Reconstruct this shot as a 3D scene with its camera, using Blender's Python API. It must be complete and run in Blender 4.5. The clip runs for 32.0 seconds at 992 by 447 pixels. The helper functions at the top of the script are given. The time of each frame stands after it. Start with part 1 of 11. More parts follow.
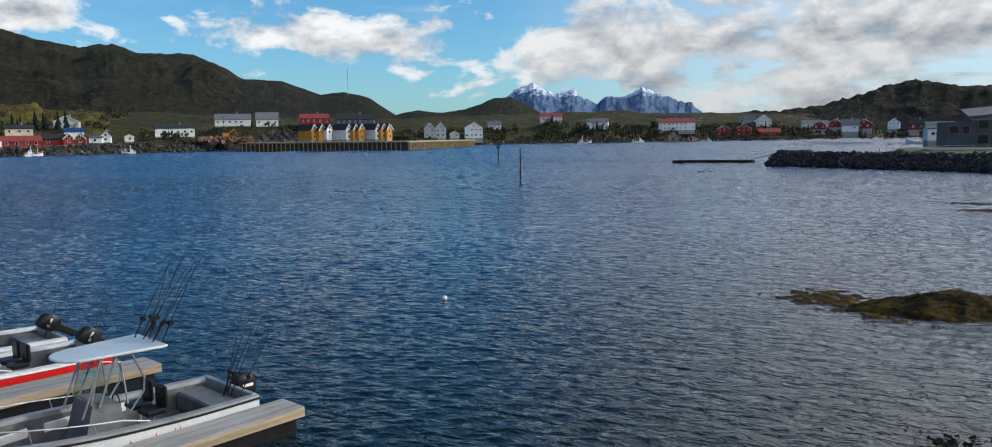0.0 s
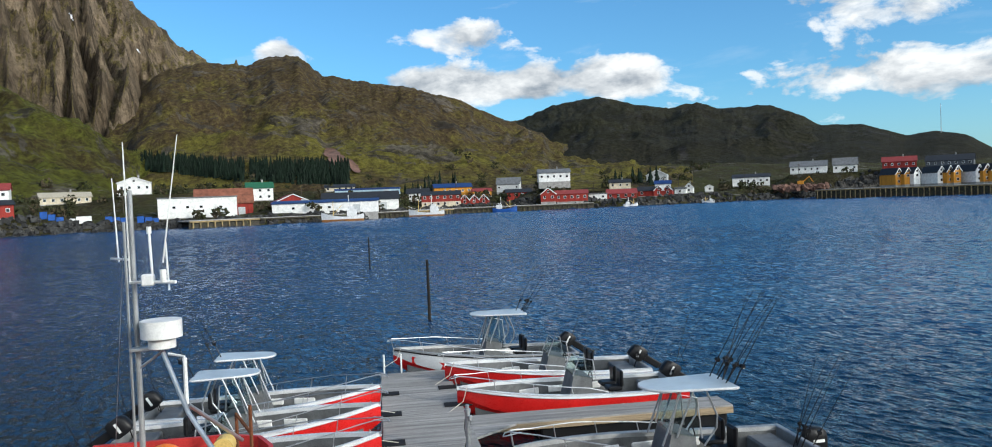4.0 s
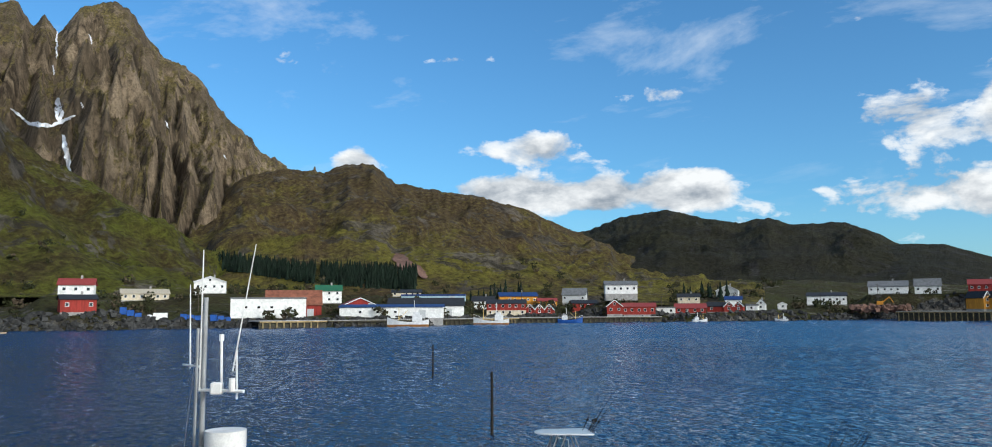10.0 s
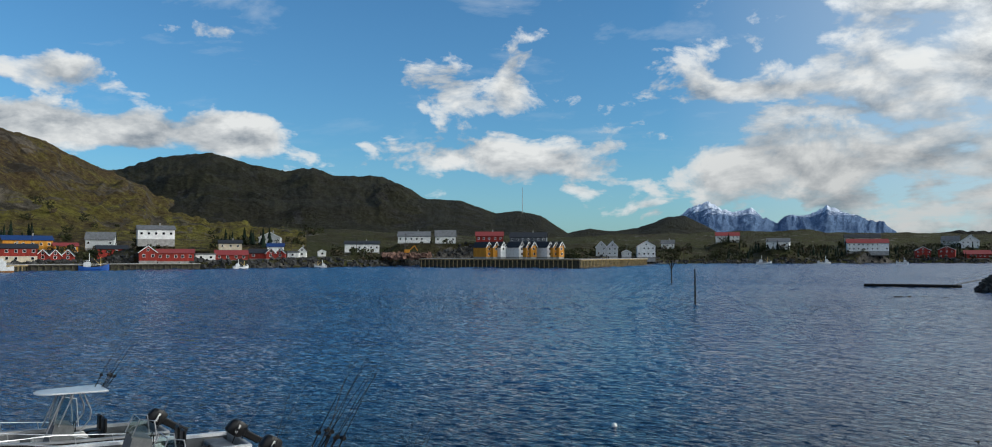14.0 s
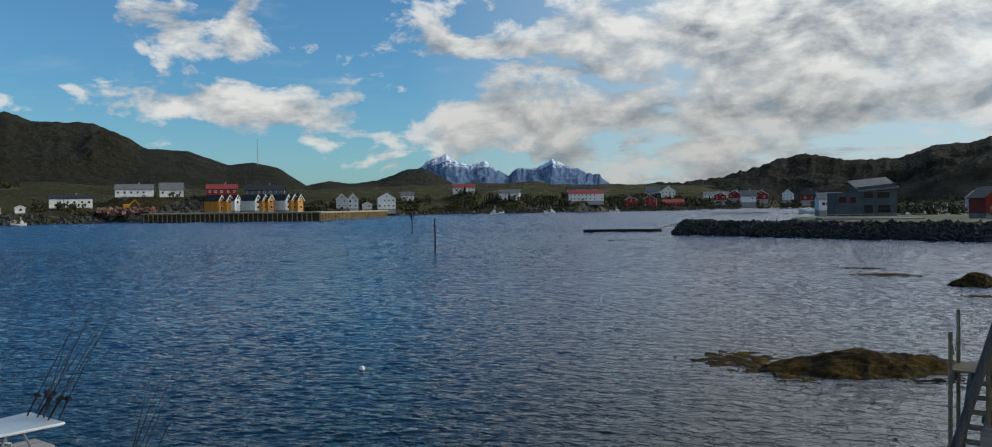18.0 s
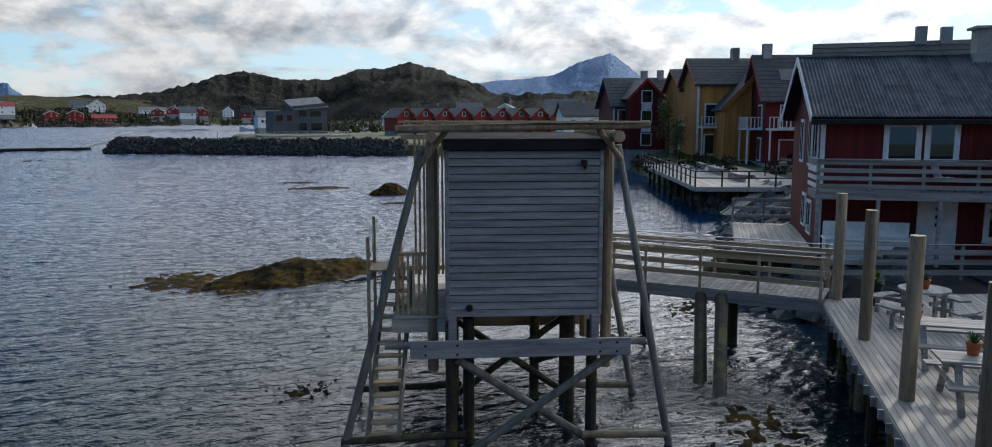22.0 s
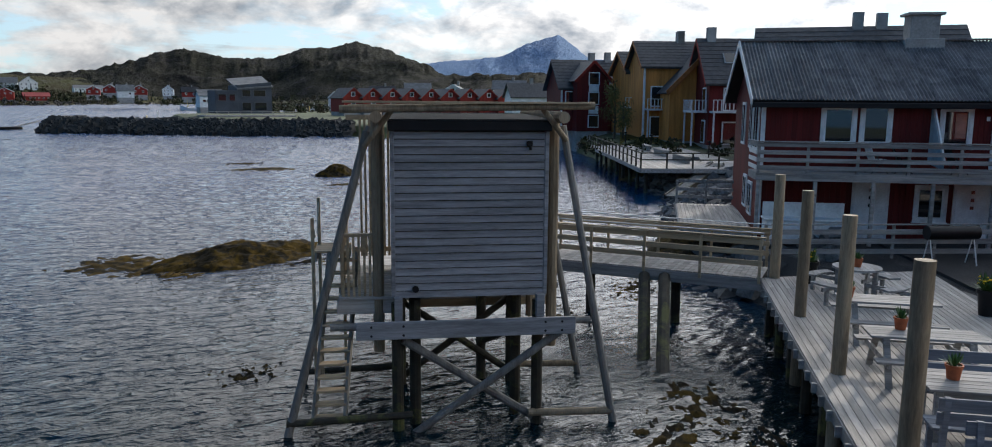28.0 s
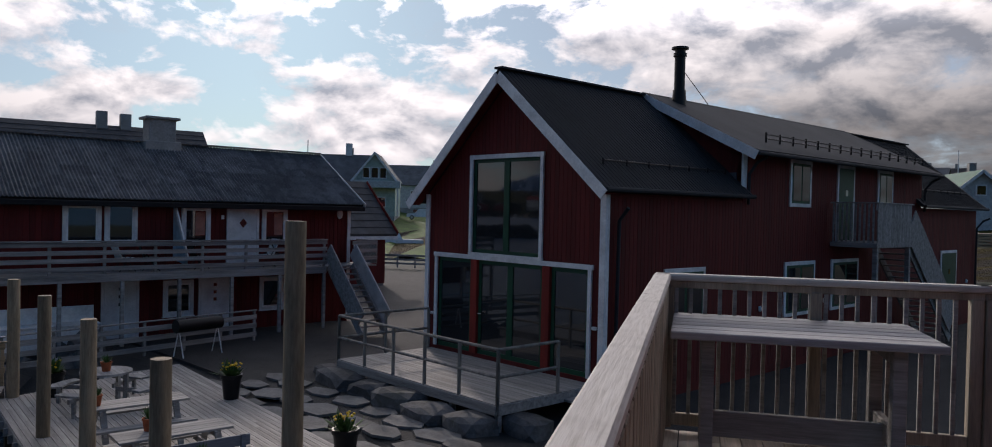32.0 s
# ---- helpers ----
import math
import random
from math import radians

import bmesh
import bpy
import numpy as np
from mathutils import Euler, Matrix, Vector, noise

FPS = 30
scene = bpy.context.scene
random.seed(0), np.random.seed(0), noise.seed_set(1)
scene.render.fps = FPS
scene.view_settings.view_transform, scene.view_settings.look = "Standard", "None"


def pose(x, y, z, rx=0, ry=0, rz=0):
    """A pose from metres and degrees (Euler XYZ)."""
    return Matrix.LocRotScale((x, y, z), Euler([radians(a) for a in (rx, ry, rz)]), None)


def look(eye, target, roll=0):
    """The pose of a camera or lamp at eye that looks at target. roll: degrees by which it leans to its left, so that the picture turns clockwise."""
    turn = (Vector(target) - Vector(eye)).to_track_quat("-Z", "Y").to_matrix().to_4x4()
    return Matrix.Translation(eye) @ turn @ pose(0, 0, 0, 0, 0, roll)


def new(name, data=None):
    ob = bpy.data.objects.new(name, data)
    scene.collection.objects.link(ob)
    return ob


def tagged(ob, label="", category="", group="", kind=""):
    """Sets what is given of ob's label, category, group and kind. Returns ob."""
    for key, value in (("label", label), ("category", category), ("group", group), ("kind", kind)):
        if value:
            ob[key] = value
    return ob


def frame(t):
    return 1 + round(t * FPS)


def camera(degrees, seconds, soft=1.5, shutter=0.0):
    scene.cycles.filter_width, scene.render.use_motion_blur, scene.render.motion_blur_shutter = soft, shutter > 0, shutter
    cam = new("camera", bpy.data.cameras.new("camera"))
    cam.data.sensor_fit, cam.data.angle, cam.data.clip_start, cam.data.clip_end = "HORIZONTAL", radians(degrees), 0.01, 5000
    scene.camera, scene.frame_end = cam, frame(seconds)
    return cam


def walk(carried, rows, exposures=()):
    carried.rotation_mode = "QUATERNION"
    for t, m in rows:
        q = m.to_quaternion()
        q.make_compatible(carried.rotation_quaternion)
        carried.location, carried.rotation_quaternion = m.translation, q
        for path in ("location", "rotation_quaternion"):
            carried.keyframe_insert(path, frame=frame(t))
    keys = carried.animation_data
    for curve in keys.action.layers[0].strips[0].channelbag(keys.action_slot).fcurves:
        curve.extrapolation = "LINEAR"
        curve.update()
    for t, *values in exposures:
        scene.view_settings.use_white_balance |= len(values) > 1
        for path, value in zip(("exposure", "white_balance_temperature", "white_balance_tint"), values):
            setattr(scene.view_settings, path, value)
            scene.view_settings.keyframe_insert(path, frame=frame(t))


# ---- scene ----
cam = camera(64.56, 32.0, soft=1.0)
walk(cam, [
    (0.0, pose(0.012, -0.053, 6.024, 83.66, 0.64, -0.00)),
    (0.5, pose(0.009, -0.054, 6.025, 84.08, 0.84, -0.44)),
    (1.0, pose(0.007, -0.055, 6.027, 84.31, 1.03, -0.75)),
    (1.5, pose(0.007, -0.058, 6.028, 84.87, 1.18, -0.69)),
    (2.0, pose(0.013, -0.060, 6.030, 86.35, 1.23, 1.46)),
    (2.5, pose(0.019, -0.063, 6.034, 87.66, 1.35, 7.64)),
    (3.0, pose(0.029, -0.067, 6.038, 87.90, 1.61, 15.74)),
    (3.5, pose(0.006, -0.103, 6.037, 88.19, 2.16, 30.22)),
    (4.0, pose(0.016, -0.114, 6.029, 88.18, 2.22, 40.10)),
    (4.5, pose(0.035, -0.141, 6.029, 87.83, 2.01, 46.75)),
    (6.5, pose(-0.003, -0.211, 6.099, 87.47, 2.10, 66.08)),
    (7.0, pose(-0.019, -0.228, 6.117, 91.23, 1.96, 67.37)),
    (7.5, pose(-0.027, -0.243, 6.139, 95.55, 1.76, 69.54)),
    (8.0, pose(-0.040, -0.233, 6.151, 98.46, 1.36, 69.96)),
    (8.5, pose(-0.071, -0.213, 6.162, 99.61, 0.72, 69.34)),
    (9.0, pose(-0.128, -0.175, 6.166, 100.36, 0.70, 61.87)),
    (9.5, pose(-0.173, -0.096, 6.166, 99.62, 0.55, 50.99)),
    (10.0, pose(-0.208, -0.033, 6.160, 96.22, 0.28, 44.82)),
    (10.5, pose(-0.221, 0.019, 6.163, 93.95, 0.18, 39.84)),
    (11.0, pose(-0.208, 0.057, 6.164, 93.24, 0.14, 34.52)),
    (11.5, pose(-0.173, 0.079, 6.172, 92.94, 0.17, 29.62)),
    (12.0, pose(-0.125, 0.111, 6.185, 92.84, 0.22, 25.43)),
    (12.5, pose(-0.071, 0.144, 6.179, 92.75, 0.12, 21.04)),
    (13.0, pose(-0.036, 0.161, 6.183, 92.80, -0.03, 16.41)),
    (13.5, pose(-0.003, 0.178, 6.164, 92.73, -0.10, 15.03)),
    (14.0, pose(-0.005, 0.167, 6.130, 92.30, -0.03, 12.43)),
    (14.5, pose(-0.026, 0.144, 6.094, 91.68, -0.10, 5.80)),
    (15.0, pose(-0.052, 0.122, 6.059, 90.80, -0.36, 2.08)),
    (15.5, pose(-0.080, 0.101, 6.024, 90.04, -0.37, 0.09)),
    (17.5, pose(-0.192, 0.026, 5.888, 88.95, 0.51, -6.03)),
    (18.0, pose(-0.200, 0.012, 5.874, 88.73, 0.70, -6.34)),
    (18.5, pose(-0.202, 0.012, 5.877, 88.52, 0.88, -6.57)),
    (19.0, pose(-0.186, 0.018, 5.884, 88.58, 1.00, -7.11)),
    (19.5, pose(-0.167, 0.030, 5.891, 88.37, 1.03, -10.45)),
    (20.0, pose(-0.105, 0.035, 5.894, 88.01, 0.64, -19.50)),
    (20.5, pose(-0.054, 0.042, 5.895, 87.46, 0.06, -27.59)),
    (21.0, pose(-0.039, 0.047, 5.898, 85.51, -0.50, -38.31)),
    (21.5, pose(-0.026, 0.091, 5.891, 83.74, -0.40, -42.65)),
    (22.0, pose(0.010, 0.127, 5.872, 82.49, -0.04, -45.38)),
    (22.5, pose(0.014, 0.142, 5.854, 80.23, 0.36, -46.16)),
    (23.0, pose(0.013, 0.152, 5.847, 79.84, 0.71, -47.38)),
    (23.5, pose(0.019, 0.100, 5.854, 79.59, 0.63, -47.66)),
    (24.0, pose(0.027, 0.074, 5.856, 79.58, 0.64, -47.56)),
    (24.5, pose(0.027, 0.074, 5.866, 79.70, 0.54, -47.48)),
    (25.0, pose(0.024, 0.076, 5.862, 80.19, 0.47, -47.43)),
    (25.5, pose(0.027, 0.078, 5.863, 80.49, 0.38, -47.37)),
    (27.5, pose(0.006, 0.071, 5.858, 81.10, -0.09, -46.46)),
    (28.0, pose(0.023, 0.069, 5.862, 81.16, -0.43, -49.09)),
    (28.5, pose(0.107, 0.093, 5.865, 81.67, -1.37, -58.73)),
    (29.0, pose(0.169, 0.053, 5.879, 82.72, -1.77, -68.17)),
    (29.5, pose(0.199, 0.017, 5.889, 84.11, -1.63, -76.52)),
    (30.0, pose(0.275, 0.018, 5.890, 85.44, -1.58, -83.46)),
    (30.5, pose(0.350, -0.027, 5.879, 86.21, -1.27, -88.89)),
    (31.0, pose(0.417, -0.065, 5.873, 86.66, -1.42, -94.85)),
    (31.5, pose(0.462, -0.094, 5.872, 87.41, -1.41, -98.39)),
    (32.0, pose(0.483, -0.104, 5.877, 89.05, -1.27, -99.68)),
], exposures=[
    (0.0, 0.06, 6250, 9), (2.0, -0.06, 6150, 8), (4.0, 0.20, 6150, 7), (4.5, 0.27, 6000, 7), (6.5, 0.42, 5850, 8), (7.3, 0.36, 5950, 8), (9.0, 0.12, 6050, 8), (11.0, 0.10, 6200, 7), (13.0, -0.12, 6200, 7), (15.0, -0.26, 6300, 7), (19.0, -0.32, 6400, 8), (21.0, -0.22, 6250, 10), (22.0, 0.16, 6300, 10), (23.0, 0.42, 6350, 10), (25.0, 0.25, 6400, 10), (28.3, 0.28, 6450, 11), (29.5, -0.3, 6600, 15), (31.0, -0.55, 6650, 20), (32.0, -0.6, 6600, 20)])

# ---------------------------------------------------------------- world and sun
SUN_AZ, SUN_EL = -84.0, 21.0          # degrees; azimuth counted from +y, positive to the left
sun_dir = Vector((-math.sin(radians(SUN_AZ)) * math.cos(radians(SUN_EL)),
                  math.cos(radians(SUN_AZ)) * math.cos(radians(SUN_EL)), math.sin(radians(SUN_EL))))
sun = new("sun", bpy.data.lights.new("sun", "SUN"))
sun.data.energy, sun.data.angle, sun.data.color = 2.3, radians(3.0), (1.0, 0.93, 0.82)
sun.matrix_world = look((0, 0, 60), Vector((0, 0, 60)) - sun_dir)


class Nodes:
    """A short way to write node trees."""

    def __init__(self, tree):
        self.tree = tree
        tree.nodes.clear()

    def add(self, kind, props=None, **sockets):
        n = self.tree.nodes.new(kind)
        for k, v in (props or {}).items():
            setattr(n, k, v)
        for k, v in sockets.items():
            self.put(n, k, v)
        return n

    def put(self, n, key, v):
        names = {"v0": 0, "v1": 1, "v2": 2}
        s = n.inputs[names[key]] if key in names else n.inputs[key.replace("_", " ")]
        if isinstance(v, bpy.types.NodeSocket):
            self.tree.links.new(v, s)
        else:
            s.default_value = v

    def math(self, op, a, b=0.0, c=0.0, clamp=False):
        return self.add("ShaderNodeMath", {"operation": op, "use_clamp": clamp}, v0=a, v1=b, v2=c).outputs[0]

    def ramp(self, fac, *stops):
        n = self.add("ShaderNodeValToRGB", Fac=fac)
        e = n.color_ramp.elements
        while len(e) < len(stops):
            e.new(0.5)
        for el, (p, c) in zip(e, stops):
            el.position, el.color = p, (c, c, c, 1) if isinstance(c, (int, float)) else (*c, 1)
        return n.outputs[0]

    def mix(self, fac, a, b, blend="MIX"):
        n = self.add("ShaderNodeMix", {"data_type": "RGBA", "blend_type": blend})
        for i, v in ((0, fac), (6, a), (7, b)):
            if isinstance(v, bpy.types.NodeSocket):
                self.tree.links.new(v, n.inputs[i])
            else:
                n.inputs[i].default_value = v if i == 0 else (*v[:3], 1)
        return n.outputs[2]

    def noise(self, vec, scale, detail=4.0, rough=0.55, dist=0.0, kind="FBM"):
        n = self.add("ShaderNodeTexNoise", {"noise_type": kind}, Scale=scale, Detail=detail, Roughness=rough, Distortion=dist)
        if vec is not None:
            self.tree.links.new(vec, n.inputs["Vector"])
        return n.outputs[0]


def build_world():
    w = bpy.data.worlds.new("world")
    scene.world = w
    w.use_nodes = True
    n = Nodes(w.node_tree)
    sky = n.add("ShaderNodeTexSky", {"sky_type": "NISHITA", "sun_disc": False, "sun_elevation": radians(SUN_EL),
                                     "sun_rotation": radians(-SUN_AZ), "air_density": 1.0, "dust_density": 0.6, "ozone_density": 2.0})
    co = n.add("ShaderNodeTexCoord").outputs["Generated"]
    sep = n.add("ShaderNodeSeparateXYZ", Vector=co)
    x, y, z = sep.outputs
    az = n.math("MULTIPLY", n.math("ARCTAN2", n.math("MULTIPLY", x, -1.0), y), 57.29578)
    el = n.math("MULTIPLY", n.math("ARCSINE", z), 57.29578)
    # plane of the cloud layer, flattened towards the horizon
    zz = n.math("ADD", n.math("MAXIMUM", z, 0.0), 0.13)
    px, py = n.math("DIVIDE", x, zz), n.math("DIVIDE", y, zz)
    vec = n.add("ShaderNodeCombineXYZ", X=px, Y=py, Z=0.0).outputs[0]
    # cumulus: noise in angle space, so that the heaps stand upright
    ang = n.add("ShaderNodeCombineXYZ", X=n.math("MULTIPLY", az, 0.075), Y=n.math("MULTIPLY", el, 0.13), Z=1.7).outputs[0]
    heap = n.noise(ang, 2.6, 12.0, 0.58, 0.22)
    layer = n.noise(vec, 0.85, 10.0, 0.62, 0.35)

    def bump(a0, e0, wa, we, gain):
        da = n.math("DIVIDE", n.math("SUBTRACT", az, a0), wa)
        de = n.math("DIVIDE", n.math("SUBTRACT", el, e0), we)
        r2 = n.math("ADD", n.math("MULTIPLY", da, da), n.math("MULTIPLY", de, de))
        return n.math("MULTIPLY", n.math("POWER", 2.718, n.math("MULTIPLY", r2, -1.0)), gain)

    # last three bumps: unseen high cloud and gaps, added for light and reflections
    total = None
    for b in ((16.5, 12.2, 3.6, 2.2, 0.24), (11.2, 12.4, 1.5, 2.6, 0.22), (14.5, 7.2, 6.0, 1.7, 0.24), (7.0, 6.4, 3.0, 1.6, 0.14), (-4.5, 6.6, 5.0, 2.2, 0.19), (-5.5, 11.4, 5.5, 0.7, 0.12), (-12.0, 6.5, 5.0, 1.8, 0.10), (-24.0, 11.5, 9.0, 2.4, 0.10), (-20.0, 16.0, 9.0, 1.2, 0.08),
              (89.0, 18.6, 4.2, 2.2, 0.34), (97.4, 17.1, 2.0, 0.9, 0.3), (54.9, 10.4, 2.3, 1.5, 0.36), (45.0, 8.6, 4.5, 1.2, 0.32), (37.5, 8.0, 6.0, 1.4, 0.34), (30.5, 8.6, 3.2, 1.8, 0.32), (42.2, 11.6, 5.0, 1.4, 0.24),
              (79.4, 23.8, 4.5, 1.6, 0.15), (68.7, 23.4, 4.0, 1.3, 0.14), (59.0, 17.6, 4.6, 1.1, 0.20), (48.7, 18.0, 3.6, 0.5, 0.20), (32.5, 15.2, 3.0, 0.8, 0.18), (38.0, 15.0, 1.8, 0.6, 0.16), (33.0, 21.8, 3.4, 1.0, 0.20), (27.0, 19.4, 2.6, 1.2, 0.20), (20.0, 19.2, 3.2, 1.0, 0.24), (13.5, 21.6, 6.0, 1.1, 0.22),
              (-56.2, 4.2, 2.2, 2.6, 0.16), (-62.0, 6.7, 4.0, 0.8, 0.16), (-75.8, 7.7, 3.2, 0.8, 0.20), (-71.5, 6.0, 3.0, 1.0, 0.22), (-89.5, 7.6, 5.5, 1.7, 0.22),
              (-92.0, 4.8, 9.0, 1.4, 0.24), (-119.0, 12.3, 13.0, 2.8, 0.26), (-127.0, 7.0, 8.0, 1.2, 0.16), (66.0, 14.0, 16.0, 4.0, -0.05), (-70.0, 32.0, 44.0, 16.0, 0.26), (12.0, 32.0, 28.0, 12.0, -0.30), (62.0, 48.0, 58.0, 22.0, -0.26)):
        s = bump(*b)
        total = s if total is None else n.math("ADD", total, s)
    south = n.ramp(n.math("MULTIPLY_ADD", az, -1 / 360.0, 0.5), (0.0, 0.38), (0.25, 0.20), (0.36, 0.18), (0.46, 0.22), (0.51, 0.30), (0.54, 0.37), (0.58, 0.42), (0.65, 0.39), (0.69, 0.31), (0.74, 0.28), (0.80, 0.32), (0.84, 0.38), (1.0, 0.40))
    south = n.math("SUBTRACT", south, 0.25)
    # heaps to the north, flat streaks and layers towards the sun
    flat = n.ramp(n.math("MULTIPLY_ADD", az, -1 / 360.0, 0.5), (0.50, 0.20), (0.56, 0.62), (0.66, 0.66), (0.70, 0.16), (0.83, 0.16), (0.87, 0.5), (1.0, 0.5))
    dens = n.math("ADD", n.math("ADD", n.math("MULTIPLY", heap, n.math("SUBTRACT", 1.0, flat)), n.math("MULTIPLY", layer, flat)), n.math("ADD", south, total))
    dens = n.math("SUBTRACT", dens, n.math("MULTIPLY", n.ramp(n.math("DIVIDE", el, 60.0), (0.5, 0.0), (0.8, 1.0)), 0.22))
    cover = n.ramp(dens, (0.575, 0.0), (0.63, 0.75), (0.70, 1.0))
    # bright tops, grey undersides where the heap is thick
    below = n.add("ShaderNodeCombineXYZ", X=n.math("MULTIPLY", az, 0.075), Y=n.math("MULTIPLY", n.math("ADD", el, 1.2), 0.13), Z=1.7).outputs[0]
    relief = n.math("SUBTRACT", heap, n.noise(below, 2.6, 12.0, 0.58, 0.22))
    shade = n.math("ADD", n.math("MULTIPLY", relief, 3.4), n.math("SUBTRACT", 1.20, n.math("MULTIPLY", n.math("MINIMUM", dens, 0.76), 0.9)), clamp=True)
    tint = n.mix(shade, (0.34, 0.38, 0.43), (1.0, 0.985, 0.96))
    glow = n.math("MULTIPLY", n.add("ShaderNodeVectorMath", {"operation": "DOT_PRODUCT"}, v0=co, v1=tuple(sun_dir)).outputs["Value"], 1.0)
    gain = n.math("MULTIPLY_ADD", n.math("POWER", n.math("MAXIMUM", glow, 0.0), 4.0), 1.0, 0.92)
    # upper sky out of view is brightened to light the near scene
    gain = n.math("MULTIPLY", gain, n.math("MULTIPLY_ADD", n.ramp(n.math("DIVIDE", el, 60.0), (0.20, 0.0), (0.38, 1.0), (0.60, 1.0), (0.85, 0.4)), n.ramp(n.math("MULTIPLY_ADD", az, -1 / 360.0, 0.5), (0.46, 0.2), (0.54, 0.4), (0.58, 1.3), (0.66, 3.0)), 1.0))
    grey = n.math("MULTIPLY", n.ramp(n.math("MULTIPLY_ADD", az, -1 / 360.0, 0.5), (0.48, 0.0), (0.53, 0.65), (0.585, 0.85), (0.615, 0.65), (0.66, 0.9), (0.73, 0.2), (0.79, 0.2), (0.83, 1.9), (0.90, 1.9)), n.ramp(n.math("DIVIDE", el, 60.0), (0.0, 0.42), (0.10, 0.34), (0.18, 0.0)))
    gain = n.math("MULTIPLY", gain, n.math("SUBTRACT", 1.0, grey))
    cloud = n.mix(1.0, tint, n.add("ShaderNodeCombineXYZ", X=gain, Y=gain, Z=gain).outputs[0], "MULTIPLY")
    blue = n.mix(1.0, sky.outputs[0], (0.062, 0.116, 0.150), "MULTIPLY")
    haze = n.ramp(n.math("DIVIDE", el, 30.0), (0.0, 0.22), (0.25, 0.04), (1.0, 0.0))
    blue = n.mix(haze, blue, (0.62, 0.70, 0.80))
    veil = n.ramp(n.math("MULTIPLY_ADD", az, -1 / 360.0, 0.5), (0.50, 0.0), (0.56, 0.62), (0.85, 0.72), (1.0, 0.3))
    blue = n.mix(veil, blue, (0.66, 0.72, 0.77))
    # thin streaks of high cloud
    streak = n.add("ShaderNodeVectorMath", {"operation": "MULTIPLY"}, v0=vec, v1=(1.0, 1.3, 1.0)).outputs[0]
    wisp = n.math("MULTIPLY", n.ramp(n.noise(streak, 1.5, 8.0, 0.62, 0.3), (0.54, 0.0), (0.72, 0.5)), n.ramp(n.math("DIVIDE", el, 60.0), (0.10, 0.0), (0.26, 1.0)))
    blue = n.mix(wisp, blue, (0.80, 0.84, 0.88))
    out = n.mix(cover, blue, cloud)
    bg = n.add("ShaderNodeBackground", Color=out, Strength=1.0)
    n.add("ShaderNodeOutputWorld", Surface=bg.outputs[0])


build_world()

# ---------------------------------------------------------------- materials


def material(name, col, rough=0.7, metal=0.0, vary=0.25, scale=3.0, fine=40.0, bump=0.15, dist=0.01, stretch=(1, 1, 1),
             dark=None, rand=0.0, spec=0.22, patch=None, patch_at=0.62, island=False):
    """Principled surface: grain and stains at two scales, bump, an own tint for every object."""
    m = bpy.data.materials.new(name)
    m.use_nodes = True
    n = Nodes(m.node_tree)
    co = n.add("ShaderNodeTexCoord").outputs["Object"]
    rnd = n.add("ShaderNodeNewGeometry").outputs["Random Per Island"] if island else n.add("ShaderNodeObjectInfo").outputs["Random"]
    off = n.add("ShaderNodeVectorMath", {"operation": "MULTIPLY_ADD"}, v0=co, v1=stretch)
    cx = n.add("ShaderNodeCombineXYZ", X=n.math("MULTIPLY", rnd, 37.0), Y=n.math("MULTIPLY", rnd, 91.0), Z=n.math("MULTIPLY", rnd, 13.0))
    n.put(off, "v2", cx.outputs[0])
    vec = off.outputs[0]
    big, small = n.noise(vec, scale, 5.0, 0.6), n.noise(vec, fine, 6.0, 0.65)
    dk = dark or tuple(c * (1 - vary) * 0.75 for c in col)
    f = n.math("ADD", n.math("MULTIPLY", big, 0.6), n.math("MULTIPLY", small, 0.4))
    base = n.mix(n.ramp(f, (0.38, 0.0), (0.62, 1.0)), dk, col)
    if patch:
        base = n.mix(n.ramp(n.noise(vec, scale * 0.6, 8.0, 0.7, 1.0), (patch_at - 0.05, 0.0), (patch_at + 0.05, 1.0)), base, patch)
    if rand:
        hsv = n.add("ShaderNodeHueSaturation", Color=base, Value=n.math("MULTIPLY_ADD", rnd, 2 * rand, 1 - rand))
        base = hsv.outputs[0]
    b = n.add("ShaderNodeBump", Strength=bump, Distance=dist, Height=f)
    p = n.add("ShaderNodeBsdfPrincipled", Base_Color=base, Metallic=metal, Normal=b.outputs[0])
    n.put(p, "Roughness", n.ramp(small, (0.3, max(rough - 0.08, 0.02)), (0.7, min(rough + 0.08, 1.0))))
    p.inputs["Specular IOR Level"].default_value = spec
    n.add("ShaderNodeOutputMaterial", Surface=p.outputs[0])
    return m


def glass_material(name, tint, rough=0.03):
    """Dark window glass: it mirrors the sky and hides the room behind."""
    m = bpy.data.materials.new(name)
    m.use_nodes = True
    n = Nodes(m.node_tree)
    co = n.add("ShaderNodeTexCoord").outputs["Object"]
    b = n.add("ShaderNodeBump", Strength=0.02, Distance=0.02, Height=n.noise(co, 1.3, 1.0))
    p = n.add("ShaderNodeBsdfPrincipled", Base_Color=(*tint, 1), Roughness=rough, IOR=1.55, Normal=b.outputs[0])
    p.inputs["Specular IOR Level"].default_value = 0.9
    n.add("ShaderNodeOutputMaterial", Surface=p.outputs[0])
    return m


